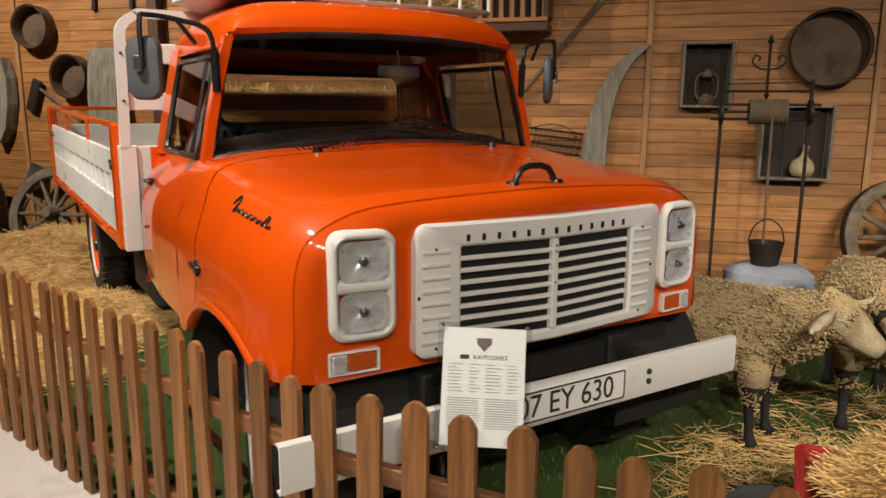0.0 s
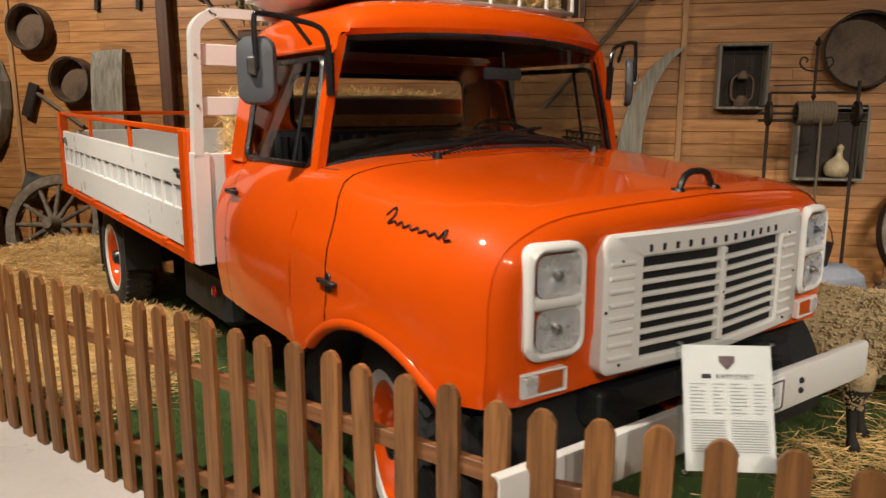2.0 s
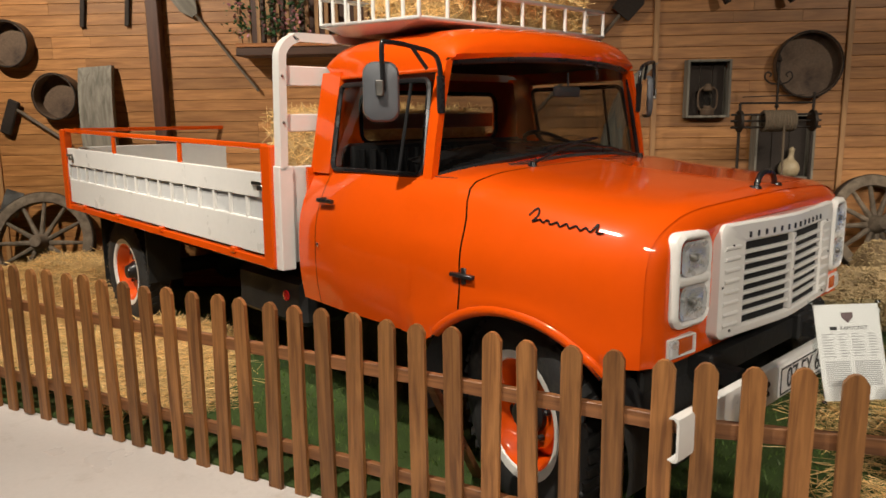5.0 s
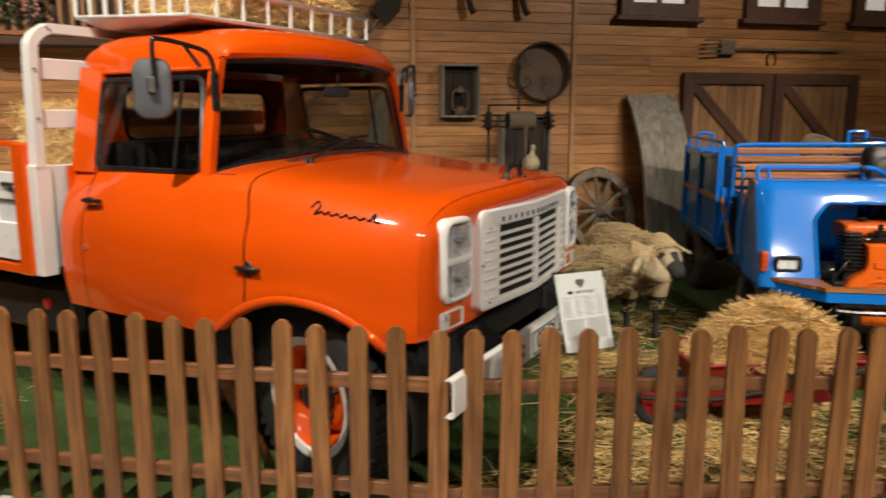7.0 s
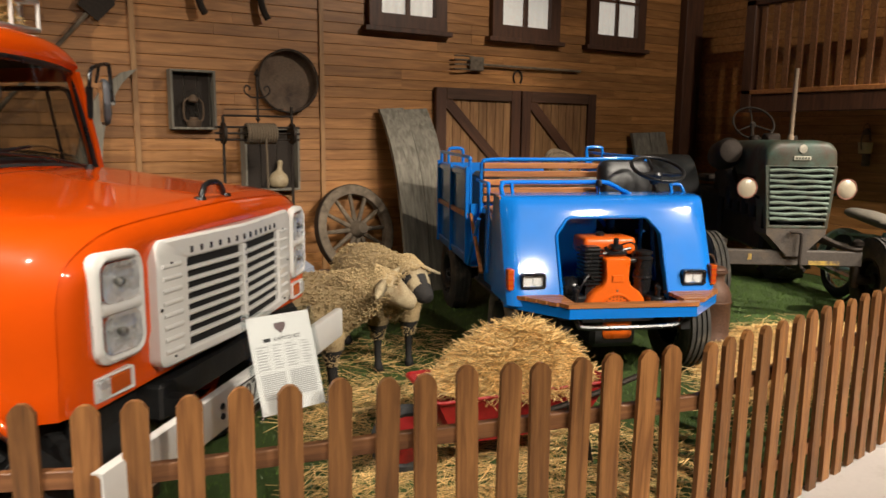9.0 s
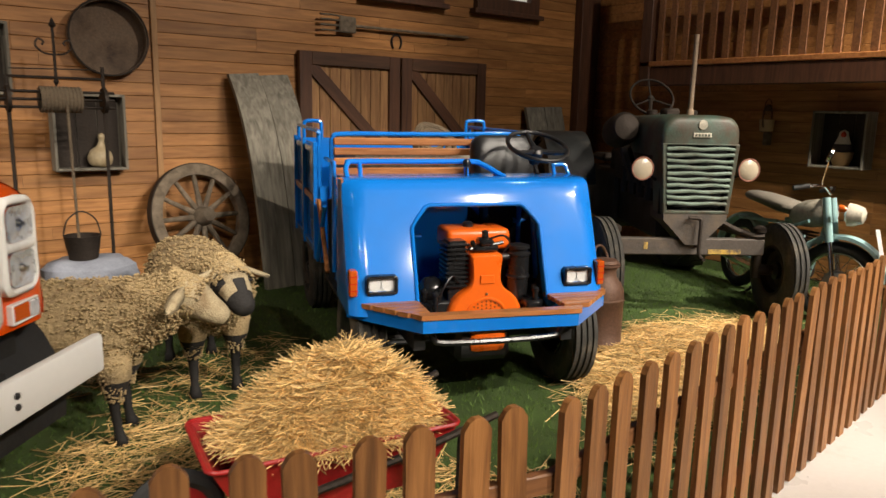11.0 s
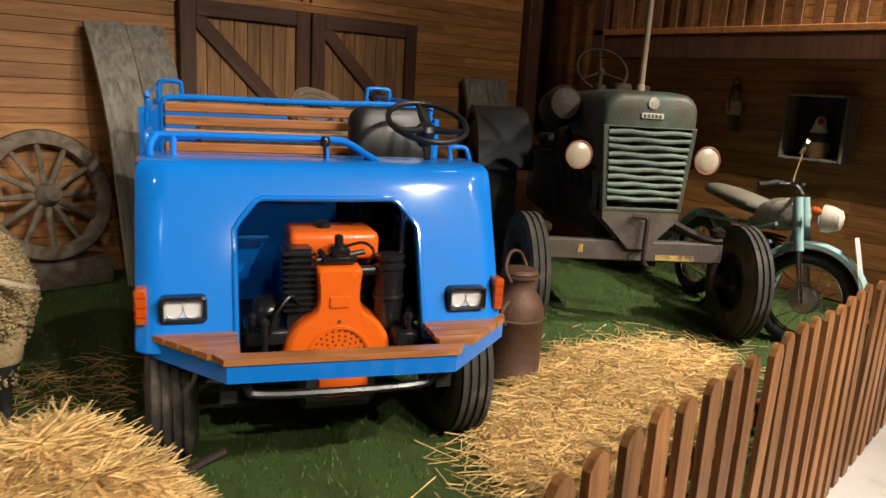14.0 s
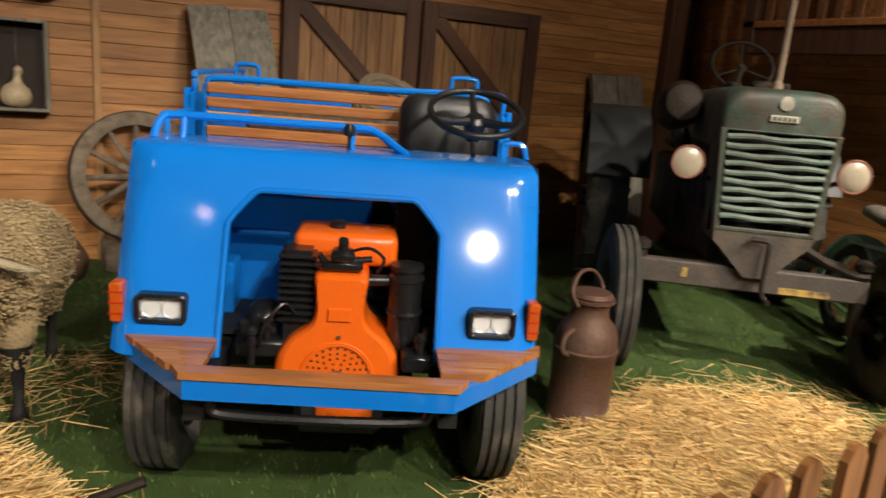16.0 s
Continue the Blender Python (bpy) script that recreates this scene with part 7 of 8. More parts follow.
c = catmull([(-0.12, 0.85), (-0.13, 1.1), (-0.11, 1.4), (-0.04, 1.7), (0.07, 1.9), (0.2, 2.03)], 28)
w = np.linspace(0.105, 0.06, 28)
loops = [[(x - k, -0.05, z - k * 0.3) for (x, z), k in zip(c, w)], [(x + k, -0.05, z + k * 0.3) for (x, z), k in zip(c, w)], [(x + k, 0.05, z + k * 0.3) for (x, z), k in zip(c, w)], [(x - k, 0.05, z - k * 0.3) for (x, z), k in zip(c, w)]]
loops.append(loops[0])
hung("sledge_runner", rings(bmesh.new(), loops, closed=False), OLDWOOD, pose(-0.20, WALL_Y - 0.07, 0) @ Matrix.Diagonal((1, 1, 0.965, 1)), "curved weathered sledge runner against the wall", "runner")
# wire basket
bm = bmesh.new()
for z in (0, 0.06, 0.12, 0.17):
    sweep(bm, [(x, y, z) for x, y in rounded(0, 0, 0.42, 0.2, 0.03, 3)], 0.004, 5, closed=True)
for k in range(10):
    x = -0.19 + 0.042 * k
    for y in (-0.1, 0.1):
        tube(bm, (x, y, 0), (x + 0.02, y, 0.17), 0.003, 5)
sweep(bm, catmull([(-0.2, 0, 0.17), (0, 0, 0.22), (0.2, 0, 0.16)], 10), 0.004, 5)
hung("wire_basket", bm, IRON, pose(-0.65, WALL_Y - 0.12, 1.16, 0, 6, 0), "rusty wire basket hung on the wall", "basket")
# baker's peel
bm = tube(bmesh.new(), (-3.91, 0, 2.45), (-3.39, 0, 1.795), 0.013, 8)
pl = hung("bread_peel", bm, OLDWHEEL, pose(0, WALL_Y - 0.04, 0), "wooden bread peel hung on the wall", "peel")
loops = [[(x, y, z) for x, z in ((-0.03, -0.14), (0.03, -0.14), (0.085, -0.04), (0.09, 0.2), (-0.09, 0.2), (-0.085, -0.04))] for y in (-0.008, 0.008)]
o = part("blade", rings(bmesh.new(), loops, cap0=True, cap1=True), OLDWOOD, pl)
o.matrix_basis = pose(-4.0, 0, 2.56, 0, -36, 0)
# hooks and pan high on the left bay
for x in (-4.94, -4.53):
    hung("iron_strap", boxed(-0.022, 0.022, -0.03, 0.0, -0.15, 0.15, bevel=0.006), IRON, pose(x, WALL_Y - 0.005, 2.52, 0, 6, 0), "dark iron strap hung on the wall", "strap", smooth=False)
bent_board([(-0.05, 0.75), (-0.1, 1.1), (-0.1, 1.5), (-0.05, 1.85), (0.0, 2.03)], 0.31, 0.05, "bent_plank", pose(-4.74, WALL_Y - 0.08, 0, 0, -3, 0), "grey weathered bent plank against the wall", "plank")
ax = hung("axe", tube(bmesh.new(), (0.0, 0, 0), (0.5, 0, -0.33), 0.016, 8), OLDWHEEL, pose(-5.67, WALL_Y - 0.05, 1.69), "old axe hung on the wall", "axe")
bm = boxed(-0.05, 0.06, -0.02, 0.02, -0.26, 0.06, bevel=0.012)
part("head", bm, IRON, ax).matrix_basis = pose(0, 0, 0, 0, 22, 0)
# pitchfork and horseshoe over the doors
bm = tube(bmesh.new(), (0.35, 0, 0), (1.67, 0, -0.0), 0.013, 8)
pf = hung("pitchfork", bm, OLDWHEEL, pose(3.0, WALL_Y - 0.05, 2.193), "old pitchfork hung over the barn doors", "pitchfork")
part("fork_socket", boxed(0.2, 0.37, -0.015, 0.015, -0.065, 0.075, bevel=0.01), OLDWHEEL, pf)
for z in (-0.06, -0.015, 0.03, 0.07):
    part("tine", sweep(bmesh.new(), catmull([(0.24, 0, z), (0.12, -0.02, z + 0.004), (0.0, -0.03, z)], 8), 0.008, 6), OLDWHEEL, pf)
hung("horseshoe", sweep(bmesh.new(), [(0.055 * math.cos(a), 0, 0.07 * math.sin(a)) for a in np.linspace(-0.9, math.pi + 0.9, 22)], 0.010, 6), IRON, pose(3.835, WALL_Y - 0.012, 2.09), "rusty horseshoe nailed above the doors", "horseshoe")


def cartwheel(m, r, spokes, label):
    o = hung("cart_wheel", lathe(bmesh.new(), [(r, -0.035), (r, 0.035), (r - 0.012, 0.04), (r - 0.075, 0.035), (r - 0.085, 0.03), (r - 0.085, -0.03), (r - 0.075, -0.035), (r - 0.012, -0.04)], 44, closed=True), OLDWHEEL, m, label, "wheel")
    part("iron_tyre", lathe(bmesh.new(), [(r + 0.001, -0.032), (r + 0.008, -0.032), (r + 0.008, 0.032), (r + 0.001, 0.032)], 44, closed=True), IRON, o, smooth=True)
    part("hub", lathe(bmesh.new(), [(0.03, 0.13), (0.05, 0.13), (0.06, 0.11), (0.075, 0.05), (0.085, 0.0), (0.075, -0.05), (0.06, -0.1), (0.03, -0.1)], 22), OLDWHEEL, o, smooth=True)
    sp = part("spoke", sweep(bmesh.new(), [(0.07, 0, 0.01), (0.2, 0, 0.008), (r - 0.08, 0, 0)], [0.026, 0.02, 0.017], 8), OLDWHEEL, o, smooth=True)
    for k in range(1, spokes):
        share("spoke", sp, o, pose(0, 0, 0, 0, 0, 360 / spokes * k))
    return o


hung("log_block", boxed(-0.3, 0.3, -0.14, 0.14, 0, 0.18, bevel=0.03, segments=2), OLDWHEEL, pose(1.92, WALL_Y - 0.21, 0.012, 0, 0, 4), "low dark weathered wooden block under the cart wheel", "block")
cartwheel(pose(1.86, WALL_Y - 0.20, 0.61, 75, 0, 12), 0.418, 12, "weathered wooden cart wheel leaning on the barn wall")
cartwheel(pose(-5.38, WALL_Y - 0.28, 0.475, 72, 0, 6), 0.46, 12, "weathered wooden cart wheel leaning on the barn wall")
# two bowed grey planks side by side
for k, x in enumerate((2.41, 2.67)):
    bent_board([(-0.42, 0.012), (-0.40, 0.6), (-0.34, 1.1), (-0.22, 1.47), (-0.06, 1.735)], 0.252, 0.045, "grey_plank", pose(x, WALL_Y - 0.04, 0, 0, -4, 0), "tall grey weathered plank leaning on the barn wall", "plank")
for k, x in enumerate((5.66, 5.94)):
    bent_board([(-0.3, 0.012), (-0.25, 0.6), (-0.16, 1.2), (-0.08, 1.53 + 0.01 * k)], 0.27, 0.04, "grey_plank", pose(x, WALL_Y - 0.02, 0, 0, -2, 0), "grey weathered plank leaning in the corner", "plank")
# left corner: barrel, wooden trough boat, spade
for z0 in (0.012,):
    br = hung("barrel", lathe(bmesh.new(), [(0.2, 0), (0.235, 0.15), (0.25, 0.35), (0.235, 0.58), (0.2, 0.75), (0.18, 0.75), (0.18, 0.72)], 28), POST, pose(-6.2, WALL_Y - 0.35, z0), "dark wooden barrel in the corner", "barrel")
    for z in (0.12, 0.27, 0.5, 0.64):
        part("hoop", lathe(bmesh.new(), [(0.236 if 0.2 < z < 0.6 else 0.224, z - 0.02), (0.25 if 0.2 < z < 0.6 else 0.233, z), (0.236 if 0.2 < z < 0.6 else 0.224, z + 0.02)], 28, cap=False), IRON, br, smooth=True)
loops = []
for z, w in ((1.15, 0.03), (1.3, 0.12), (1.55, 0.15), (1.8, 0.12), (1.98, 0.03)):
    loops.append([(-w, 0, z), (-w * 0.8, -0.1, z), (w * 0.8, -0.1, z), (w, 0, z)])
hung("wooden_trough", rings(bmesh.new(), loops, cap0=True, cap1=True), OLDWOOD, pose(-6.3, WALL_Y - 0.02, 0, 0, 8, 0), "boat-shaped wooden trough hung on the wall", "trough", smooth=False)
sp = hung("spade", tube(bmesh.new(), (-0.05, -0.25, 0.012), (0.14, 0, 0.72), 0.014, 8), OLDWHEEL, pose(-5.92, WALL_Y - 0.1, 0), "old spade standing blade up by the wall", "spade")
o = part("blade", boxed(-0.09, 0.09, -0.008, 0.008, 0, 0.24, bevel=0.006), STEEL, sp)
o.matrix_basis = pose(0.13, -0.01, 0.70, -12, 16, 0)

# ---- things on the side wall ----
side = pose(WALL_X, 0, 0, 0, 0, -90)
lt = lantern(pose(WALL_X - 0.09, 3.96, 1.335), LAMPGLASS, label="small brass lantern with a glass chimney on the side wall")
bk = hung("basket_holder", lathe(bmesh.new(), [(0.058, 0), (0.068, 0.11), (0.064, 0.11), (0.054, 0.006)], 16), surface("pale_wicker", (0.5, 0.36, 0.2), 0.7, vary=0.3, fine=120, bump=0.7), pose(WALL_X - 0.09, 3.96, 1.345), "small woven holder round the wall lantern", "holder")
hung("wall_bracket", boxed(-0.02, 0.02, -0.1, 0.0, -0.12, 0.0, bevel=0.006), OLDWHEEL, pose(WALL_X - 0.004, 3.96, 1.335, 0, 0, -90), "small wooden bracket under the lantern", "bracket", smooth=False)
# boxes are given along the wall, whose axis runs towards the fence
niche(-3.49, -3.03, 1.05, 1.54, 0.2, pose(WALL_X, 0, 0, 0, 0, -90), "weathered wooden box hung on the side wall")
hung("round_basket", lathe(bmesh.new(), [(0.06, 0), (0.085, 0.06), (0.095, 0.12), (0.088, 0.12), (0.07, 0.02)], 22), WICKER, pose(WALL_X - 0.12, 3.24, 1.072), "round wicker basket in the wall box", "basket")
hen = hung("figurine", lathe(bmesh.new(), catmull([(0.06, 0.0), (0.082, 0.05), (0.07, 0.09), (0.05, 0.11)], 12), 18), surface("speckled_cloth", (0.05, 0.04, 0.045), 0.8, vary=0.6, scale=60, fine=160), pose(WALL_X - 0.12, 3.24, 1.16), "small hen ornament with a white head in a wicker basket", "ornament")
part("head", lathe(bmesh.new(), catmull([(0.066, 0.1), (0.05, 0.14), (0.038, 0.18), (0.032, 0.205), (0.004, 0.222)], 14), 16), surface("white_plush", (0.7, 0.66, 0.58), 0.9, vary=0.2, fine=90, bump=0.4), hen, "white head", smooth=True)
part("comb", lathe(bmesh.new(), catmull([(0.004, -0.03), (0.02, -0.012), (0.02, 0.01), (0.004, 0.03)], 10), 10, pose(-0.03, -0.012, 0.18)), surface("red_felt", (0.5, 0.05, 0.02), 0.8), hen, "red face", smooth=True)


# ---- exhibit animals, as plain still figures ----
def figure(name, m, head_turn, black_face, label):
    """A stuffed sheep as one plain mesh."""
    rng = random.Random(len(name) + int(head_turn))
    bm = bmesh.new()
    loops = []
    # body along x, chest at +x
    for x, w, h, z in ((-0.46, 0.02, 0.03, 0.52), (-0.44, 0.11, 0.12, 0.52), (-0.36, 0.165, 0.175, 0.51), (-0.2, 0.19, 0.21, 0.49), (0.0, 0.195, 0.22, 0.48), (0.2, 0.185, 0.21, 0.49), (0.32, 0.155, 0.185, 0.525), (0.40, 0.12, 0.15, 0.56), (0.46, 0.1, 0.12, 0.595), (0.52, 0.085, 0.1, 0.625)):
        loops.append([(x, w * math.cos(a), z + h * math.sin(a)) for a in np.linspace(0, 2 * math.pi, 25)[:-1]])
    rings(bm, loops, cap0=True, cap1=True)
    bmesh.ops.subdivide_edges(bm, edges=bm.edges[:], cuts=2, use_grid_fill=True)
    for v in bm.verts:
        p = v.co
        n = Vector((0, p.y, p.z - 0.54)).normalized()
        v.co = p + n * (0.018 * noise.noise(p * 14) + 0.016 * abs(noise.noise(p * 34)))
    for f in bm.faces:
        f.material_index = 0
    count = len(bm.faces)
    # woolly curls over the body
    base = [v.co.copy() for v in bm.verts]
    tips = ((1, 0, 0), (0, 1, 0), (-1, 0, 0), (0, -1, 0), (0, 0, 1), (0, 0, -1))

    def curl(p, r):
        turn = Euler((rng.uniform(0, 6), rng.uniform(0, 6), rng.uniform(0, 6))).to_matrix()
        vs = [bm.verts.new(p + turn @ (Vector(q) * r * rng.uniform(0.7, 1.2))) for q in tips]
        for a, b, c in ((0, 1, 4), (1, 2, 4), (2, 3, 4), (3, 0, 4), (1, 0, 5), (2, 1, 5), (3, 2, 5), (0, 3, 5)):
            bm.faces.new((vs[a], vs[b], vs[c])).material_index = 3

    for k in range(13500):
        p = base[rng.randrange(len(base))] + Vector((rng.uniform(-0.03, 0.03), rng.uniform(-0.01, 0.01), rng.uniform(-0.012, 0.012)))
        n = Vector((0, p.y, p.z - 0.5)).normalized()
        curl(p + n * rng.uniform(-0.002, 0.004), rng.uniform(0.0045, 0.008))
    # legs
    for x, y in ((-0.3, 0.1), (-0.28, -0.1), (0.28, 0.09), (0.3, -0.09)):
        a = len(bm.faces)
        sweep(bm, [(x, y, 0.45), (x + 0.01, y, 0.3), (x - 0.005, y, 0.2), (x + 0.005, y, 0.07), (x + 0.01, y, 0.04), (x + 0.02, y, 0.0)], [0.075, 0.055, 0.022, 0.0165, 0.022, 0.03], 10)
        bm.faces.ensure_lookup_table()
        for f in bm.faces[a:]:
            f.material_index = 0 if f.calc_center_median().z > 0.27 else 2
        for k in range(330):
            t, z = rng.uniform(0, 6.3), rng.uniform(0.2, 0.4)
            r = 0.03 + 0.2 * (z - 0.2)
            curl(Vector((x + r * math.cos(t), y + r * math.sin(t), z)), rng.uniform(0.0045, 0.008))
    # head
    hd = Matrix.Translation((0.53, 0, 0.645)) @ pose(0, 0, 0, 0, 26, head_turn) @ Matrix.Diagonal((0.84, 1.08, 1.08, 1))
    a = len(bm.faces)
    loops = []
    for x, w, h, z in ((-0.06, 0.05, 0.06, 0.0), (-0.02, 0.075, 0.085, 0.01), (0.05, 0.075, 0.085, 0.012), (0.11, 0.062, 0.07, 0.0), (0.17, 0.05, 0.055, -0.012), (0.22, 0.042, 0.045, -0.02), (0.25, 0.028, 0.03, -0.022), (0.256, 0.01, 0.01, -0.022)):
        loops.append([hd @ Vector((x, w * math.cos(t), z + h * math.sin(t))) for t in np.linspace(0, 2 * math.pi, 17)[:-1]])
    rings(bm, loops, cap0=True, cap1=True)
    for s in (-1, 1):
        ear = [[hd @ Vector((0.0 + dx, s * (0.06 + d), 0.05 - d * 0.6 + dz)) for dx, dz in ((-w, 0), (0, 0.012), (w, 0), (0, -0.006))] for d, w in ((0, 0.015), (0.05, 0.035), (0.1, 0.03), (0.13, 0.006))]
        rings(bm, ear, cap0=True, cap1=True)
        lathe(bm, [(0.002, -0.011), (0.011, 0), (0.002, 0.011)], 8, hd @ Matrix.Translation((0.085, s * 0.066, 0.03)))
    bm.faces.ensure_lookup_table()
    for f in bm.faces[a:]:
        c = hd.inverted() @ f.calc_center_median()
        f.material_index = 2 if black_face and c.x > 0.14 and abs(c.y) < 0.055 or (black_face and 0.04 < c.x < 0.1 and abs(c.y) > 0.04) else 1
    # wool cap over the brow and cheeks
    for k in range(1500):
        t, x = rng.uniform(0, 6.3), rng.uniform(-0.08, 0.09 if rng.random() < 0.6 else 0.04)
        if abs(math.sin(t)) > 0.2 or x < 0.02:
            curl(hd @ Vector((x, 0.074 * math.cos(t), 0.01 + 0.084 * math.sin(t))), rng.uniform(0.0045, 0.0085))
    bmesh.ops.recalc_face_normals(bm, faces=bm.faces)
    me = bpy.data.meshes.new(name)
    bm.to_mesh(me)
    bm.free()
    me.polygons.foreach_set("use_smooth", [True] * len(me.polygons))
    for mt in (WOOL, FACE, BLACKFUR, WOOLFUZZ):
        me.materials.append(mt)
    o = new(name, me)
    o.matrix_world = m
    return tagged(o, label, "sheep figure", "exhibit sheep")


figure("sheep_figure", pose(0.35, 3.81, 0.012, 0, 0, -33) @ Matrix.Diagonal((1.12, 1.15, 1.0, 1)), 8, False, "stuffed sheep figure with curly cream wool and black legs")
figure("sheep_figure", pose(1.19, 4.20, 0.012, 0, 0, -98) @ Matrix.Diagonal((1.1, 1.2, 1.02, 1)), 14, True, "stuffed sheep figure with a dark muzzle and cream wool")

# ---- hay ----
def heap(name, cx, cy, rx, ry, h, z0, yaw, seed, count, label, peak=(0, 0), power=1.5, length=(0.08, 0.2)):
    """A heap of straw: a packed core under loose stalks."""
    rng = np.random.default_rng(seed)
    th = thing(name, pose(cx, cy, z0, 0, 0, yaw), label, "hay")

    def top(u, v):
        p, d = Vector(peak), Vector((u, v)) - Vector(peak)
        r2, ln = u * u + v * v, max(d.length, 1e-6)
        b = p.dot(d) / ln
        s = ln / (-b + math.sqrt(max(0.0, b * b + 1 - p.dot(p))))
        return max(0.0, 1 - s * s) ** power * h + 0.055 * noise.noise(Vector((u * 3 + seed, v * 3, 0))) * (1.1 - r2)

    bm = bmesh.new()
    n = 40
    loops = []
    for i in range(n + 1):
        r = i / n
        loops.append([(rx * r * math.cos(a), ry * r * math.sin(a), max(0.0, top(r * math.cos(a), r * math.sin(a))) + 0.001) for a in np.linspace(0, 2 * math.pi, 49)[:-1]])
    rings(bm, loops)
    part("packed_core", bm, STRAWBED, th, smooth=True)
    pts = []
    while len(pts) < count:
        u, v = rng.uniform(-1.05, 1.05, 2)
        if u * u + v * v < 1.1:
            pts.append((rx * u, ry * v, max(0.0, top(u, v)) + rng.uniform(0.0, 0.018)))
    stalks("loose_straw", pts, STRAW, length=length, r=0.0014, tilt=16, seed=seed, parent=th)
    return th


def scatter(name, poly, count, seed, label, length=(0.06, 0.2), z=(0.016, 0.03), soft=0.25):
    """Straw strewn over the turf within an outline."""
    rng = np.random.default_rng(seed)
    xs, ys = [p[0] for p in poly], [p[1] for p in poly]

    def inside(x, y):
        c = False
        for (x0, y0), (x1, y1) in zip(poly, poly[1:] + poly[:1]):
            if (y0 > y) != (y1 > y) and x < (x1 - x0) * (y - y0) / (y1 - y0) + x0:
                c = not c
        return c

    pts = []
    while len(pts) < count:
        x, y = rng.uniform(min(xs) - soft, max(xs) + soft), rng.uniform(min(ys) - soft, max(ys) + soft)
        d = rng.normal(0, soft * 0.5, 2)
        if inside(x, y) and noise.noise(Vector((x * 2.5 + seed, y * 2.5, 0))) > rng.uniform(-0.7, 0.1):
            pts.append((x + d[0] * rng.random() ** 2, y + d[1] * rng.random() ** 2, rng.uniform(*z)))
    o = stalks(name, pts, STRAW, length=length, r=0.0016, tilt=7, seed=seed)
    return tagged(o, label, "straw", kind="stuff")


# thick mat of straw by the carrier
mat_poly = [(2.5, 2.36), (2.72, 2.78), (3.12, 3.02), (3.55, 3.22), (3.9, 3.3), (4.3, 3.18), (4.6, 2.92), (4.58, 2.72), (4.2, 2.52), (3.75, 2.38), (3.3, 2.25), (2.9, 2.15)]
bm = bmesh.new()
cxy = (sum(p[0] for p in mat_poly) / 12, sum(p[1] for p in mat_poly) / 12)
loops = []
for k in np.linspace(0, 1, 14):
    ring = []
    for i in range(12):
        for t in (0.0, 0.25, 0.5, 0.75):
            a, b = Vector(mat_poly[i]), Vector(mat_poly[(i + 1) % 12])
            p = Vector(cxy).lerp(a.lerp(b, t), k * 0.93 * (1 + 0.09 * noise.noise(Vector((i * 1.7 + t, k, 3)))))
            ring.append((p.x, p.y, 0.013 + 0.032 * (1 - k ** 4) + 0.014 * (1 - k ** 4) * noise.noise(Vector((p.x * 6, p.y * 6, 1)))))
    loops.append(ring)
tagged(part("straw_mat", rings(bmesh.new(), loops), STRAWBED, smooth=True), "flat bed of packed straw on the turf", "straw", kind="stuff")
scatter("loose_straw", mat_poly, 9000, 3, "loose golden straw on the turf beside the carrier", z=(0.03, 0.065))
# thin straw round the sheep, the barrow and the far side of the truck
scatter("loose_straw", [(-0.3, 2.0), (0.3, 1.9), (1.0, 1.7), (1.6, 1.8), (1.9, 2.2), (1.6, 2.6), (1.5, 3.2), (0.9, 3.7), (0.3, 3.6), (0.2, 3.0), (0.0, 2.5)], 4200, 5, "thin loose straw strewn over the turf by the barrow")
scatter("loose_straw", [(-0.9, 2.25), (-0.5, 2.1), (1.3, 1.65), (1.2, 2.1), (0.2, 2.4)], 700, 15, "few loose straws on the turf inside the fence")
scatter("loose_straw", [(-4.9, 4.2), (-3.9, 3.65), (-3.1, 3.2), (-2.75, 3.35), (-2.9, 3.9), (-3.3, 4.6), (-4.6, 5.3), (-5.6, 5.2)], 11000, 7, "loose straw strewn beside the truck's bed", z=(0.016, 0.05))
scatter("loose_straw", [(0.6, 3.5), (1.9, 3.9), (1.8, 4.6), (0.6, 4.4)], 500, 9, "few loose straws on the turf by the sheep")
scatter("loose_straw", [(2.0, 2.0), (3.2, 2.1), (4.6, 2.4), (5.0, 2.9), (4.6, 3.5), (2.6, 2.9)], 900, 19, "stray straws round the straw bed")
heap("hay_heap", -5.0, 5.2, 0.75, 0.5, 0.4, 0.013, 20, 21, 5200, "low heap of loose hay beside the truck's bed", power=0.8)
heap("hay_heap", -3.55, 4.4, 0.6, 0.4, 0.15, 0.013, -30, 22, 3200, "flat heap of loose hay under the truck's bed", power=0.9)


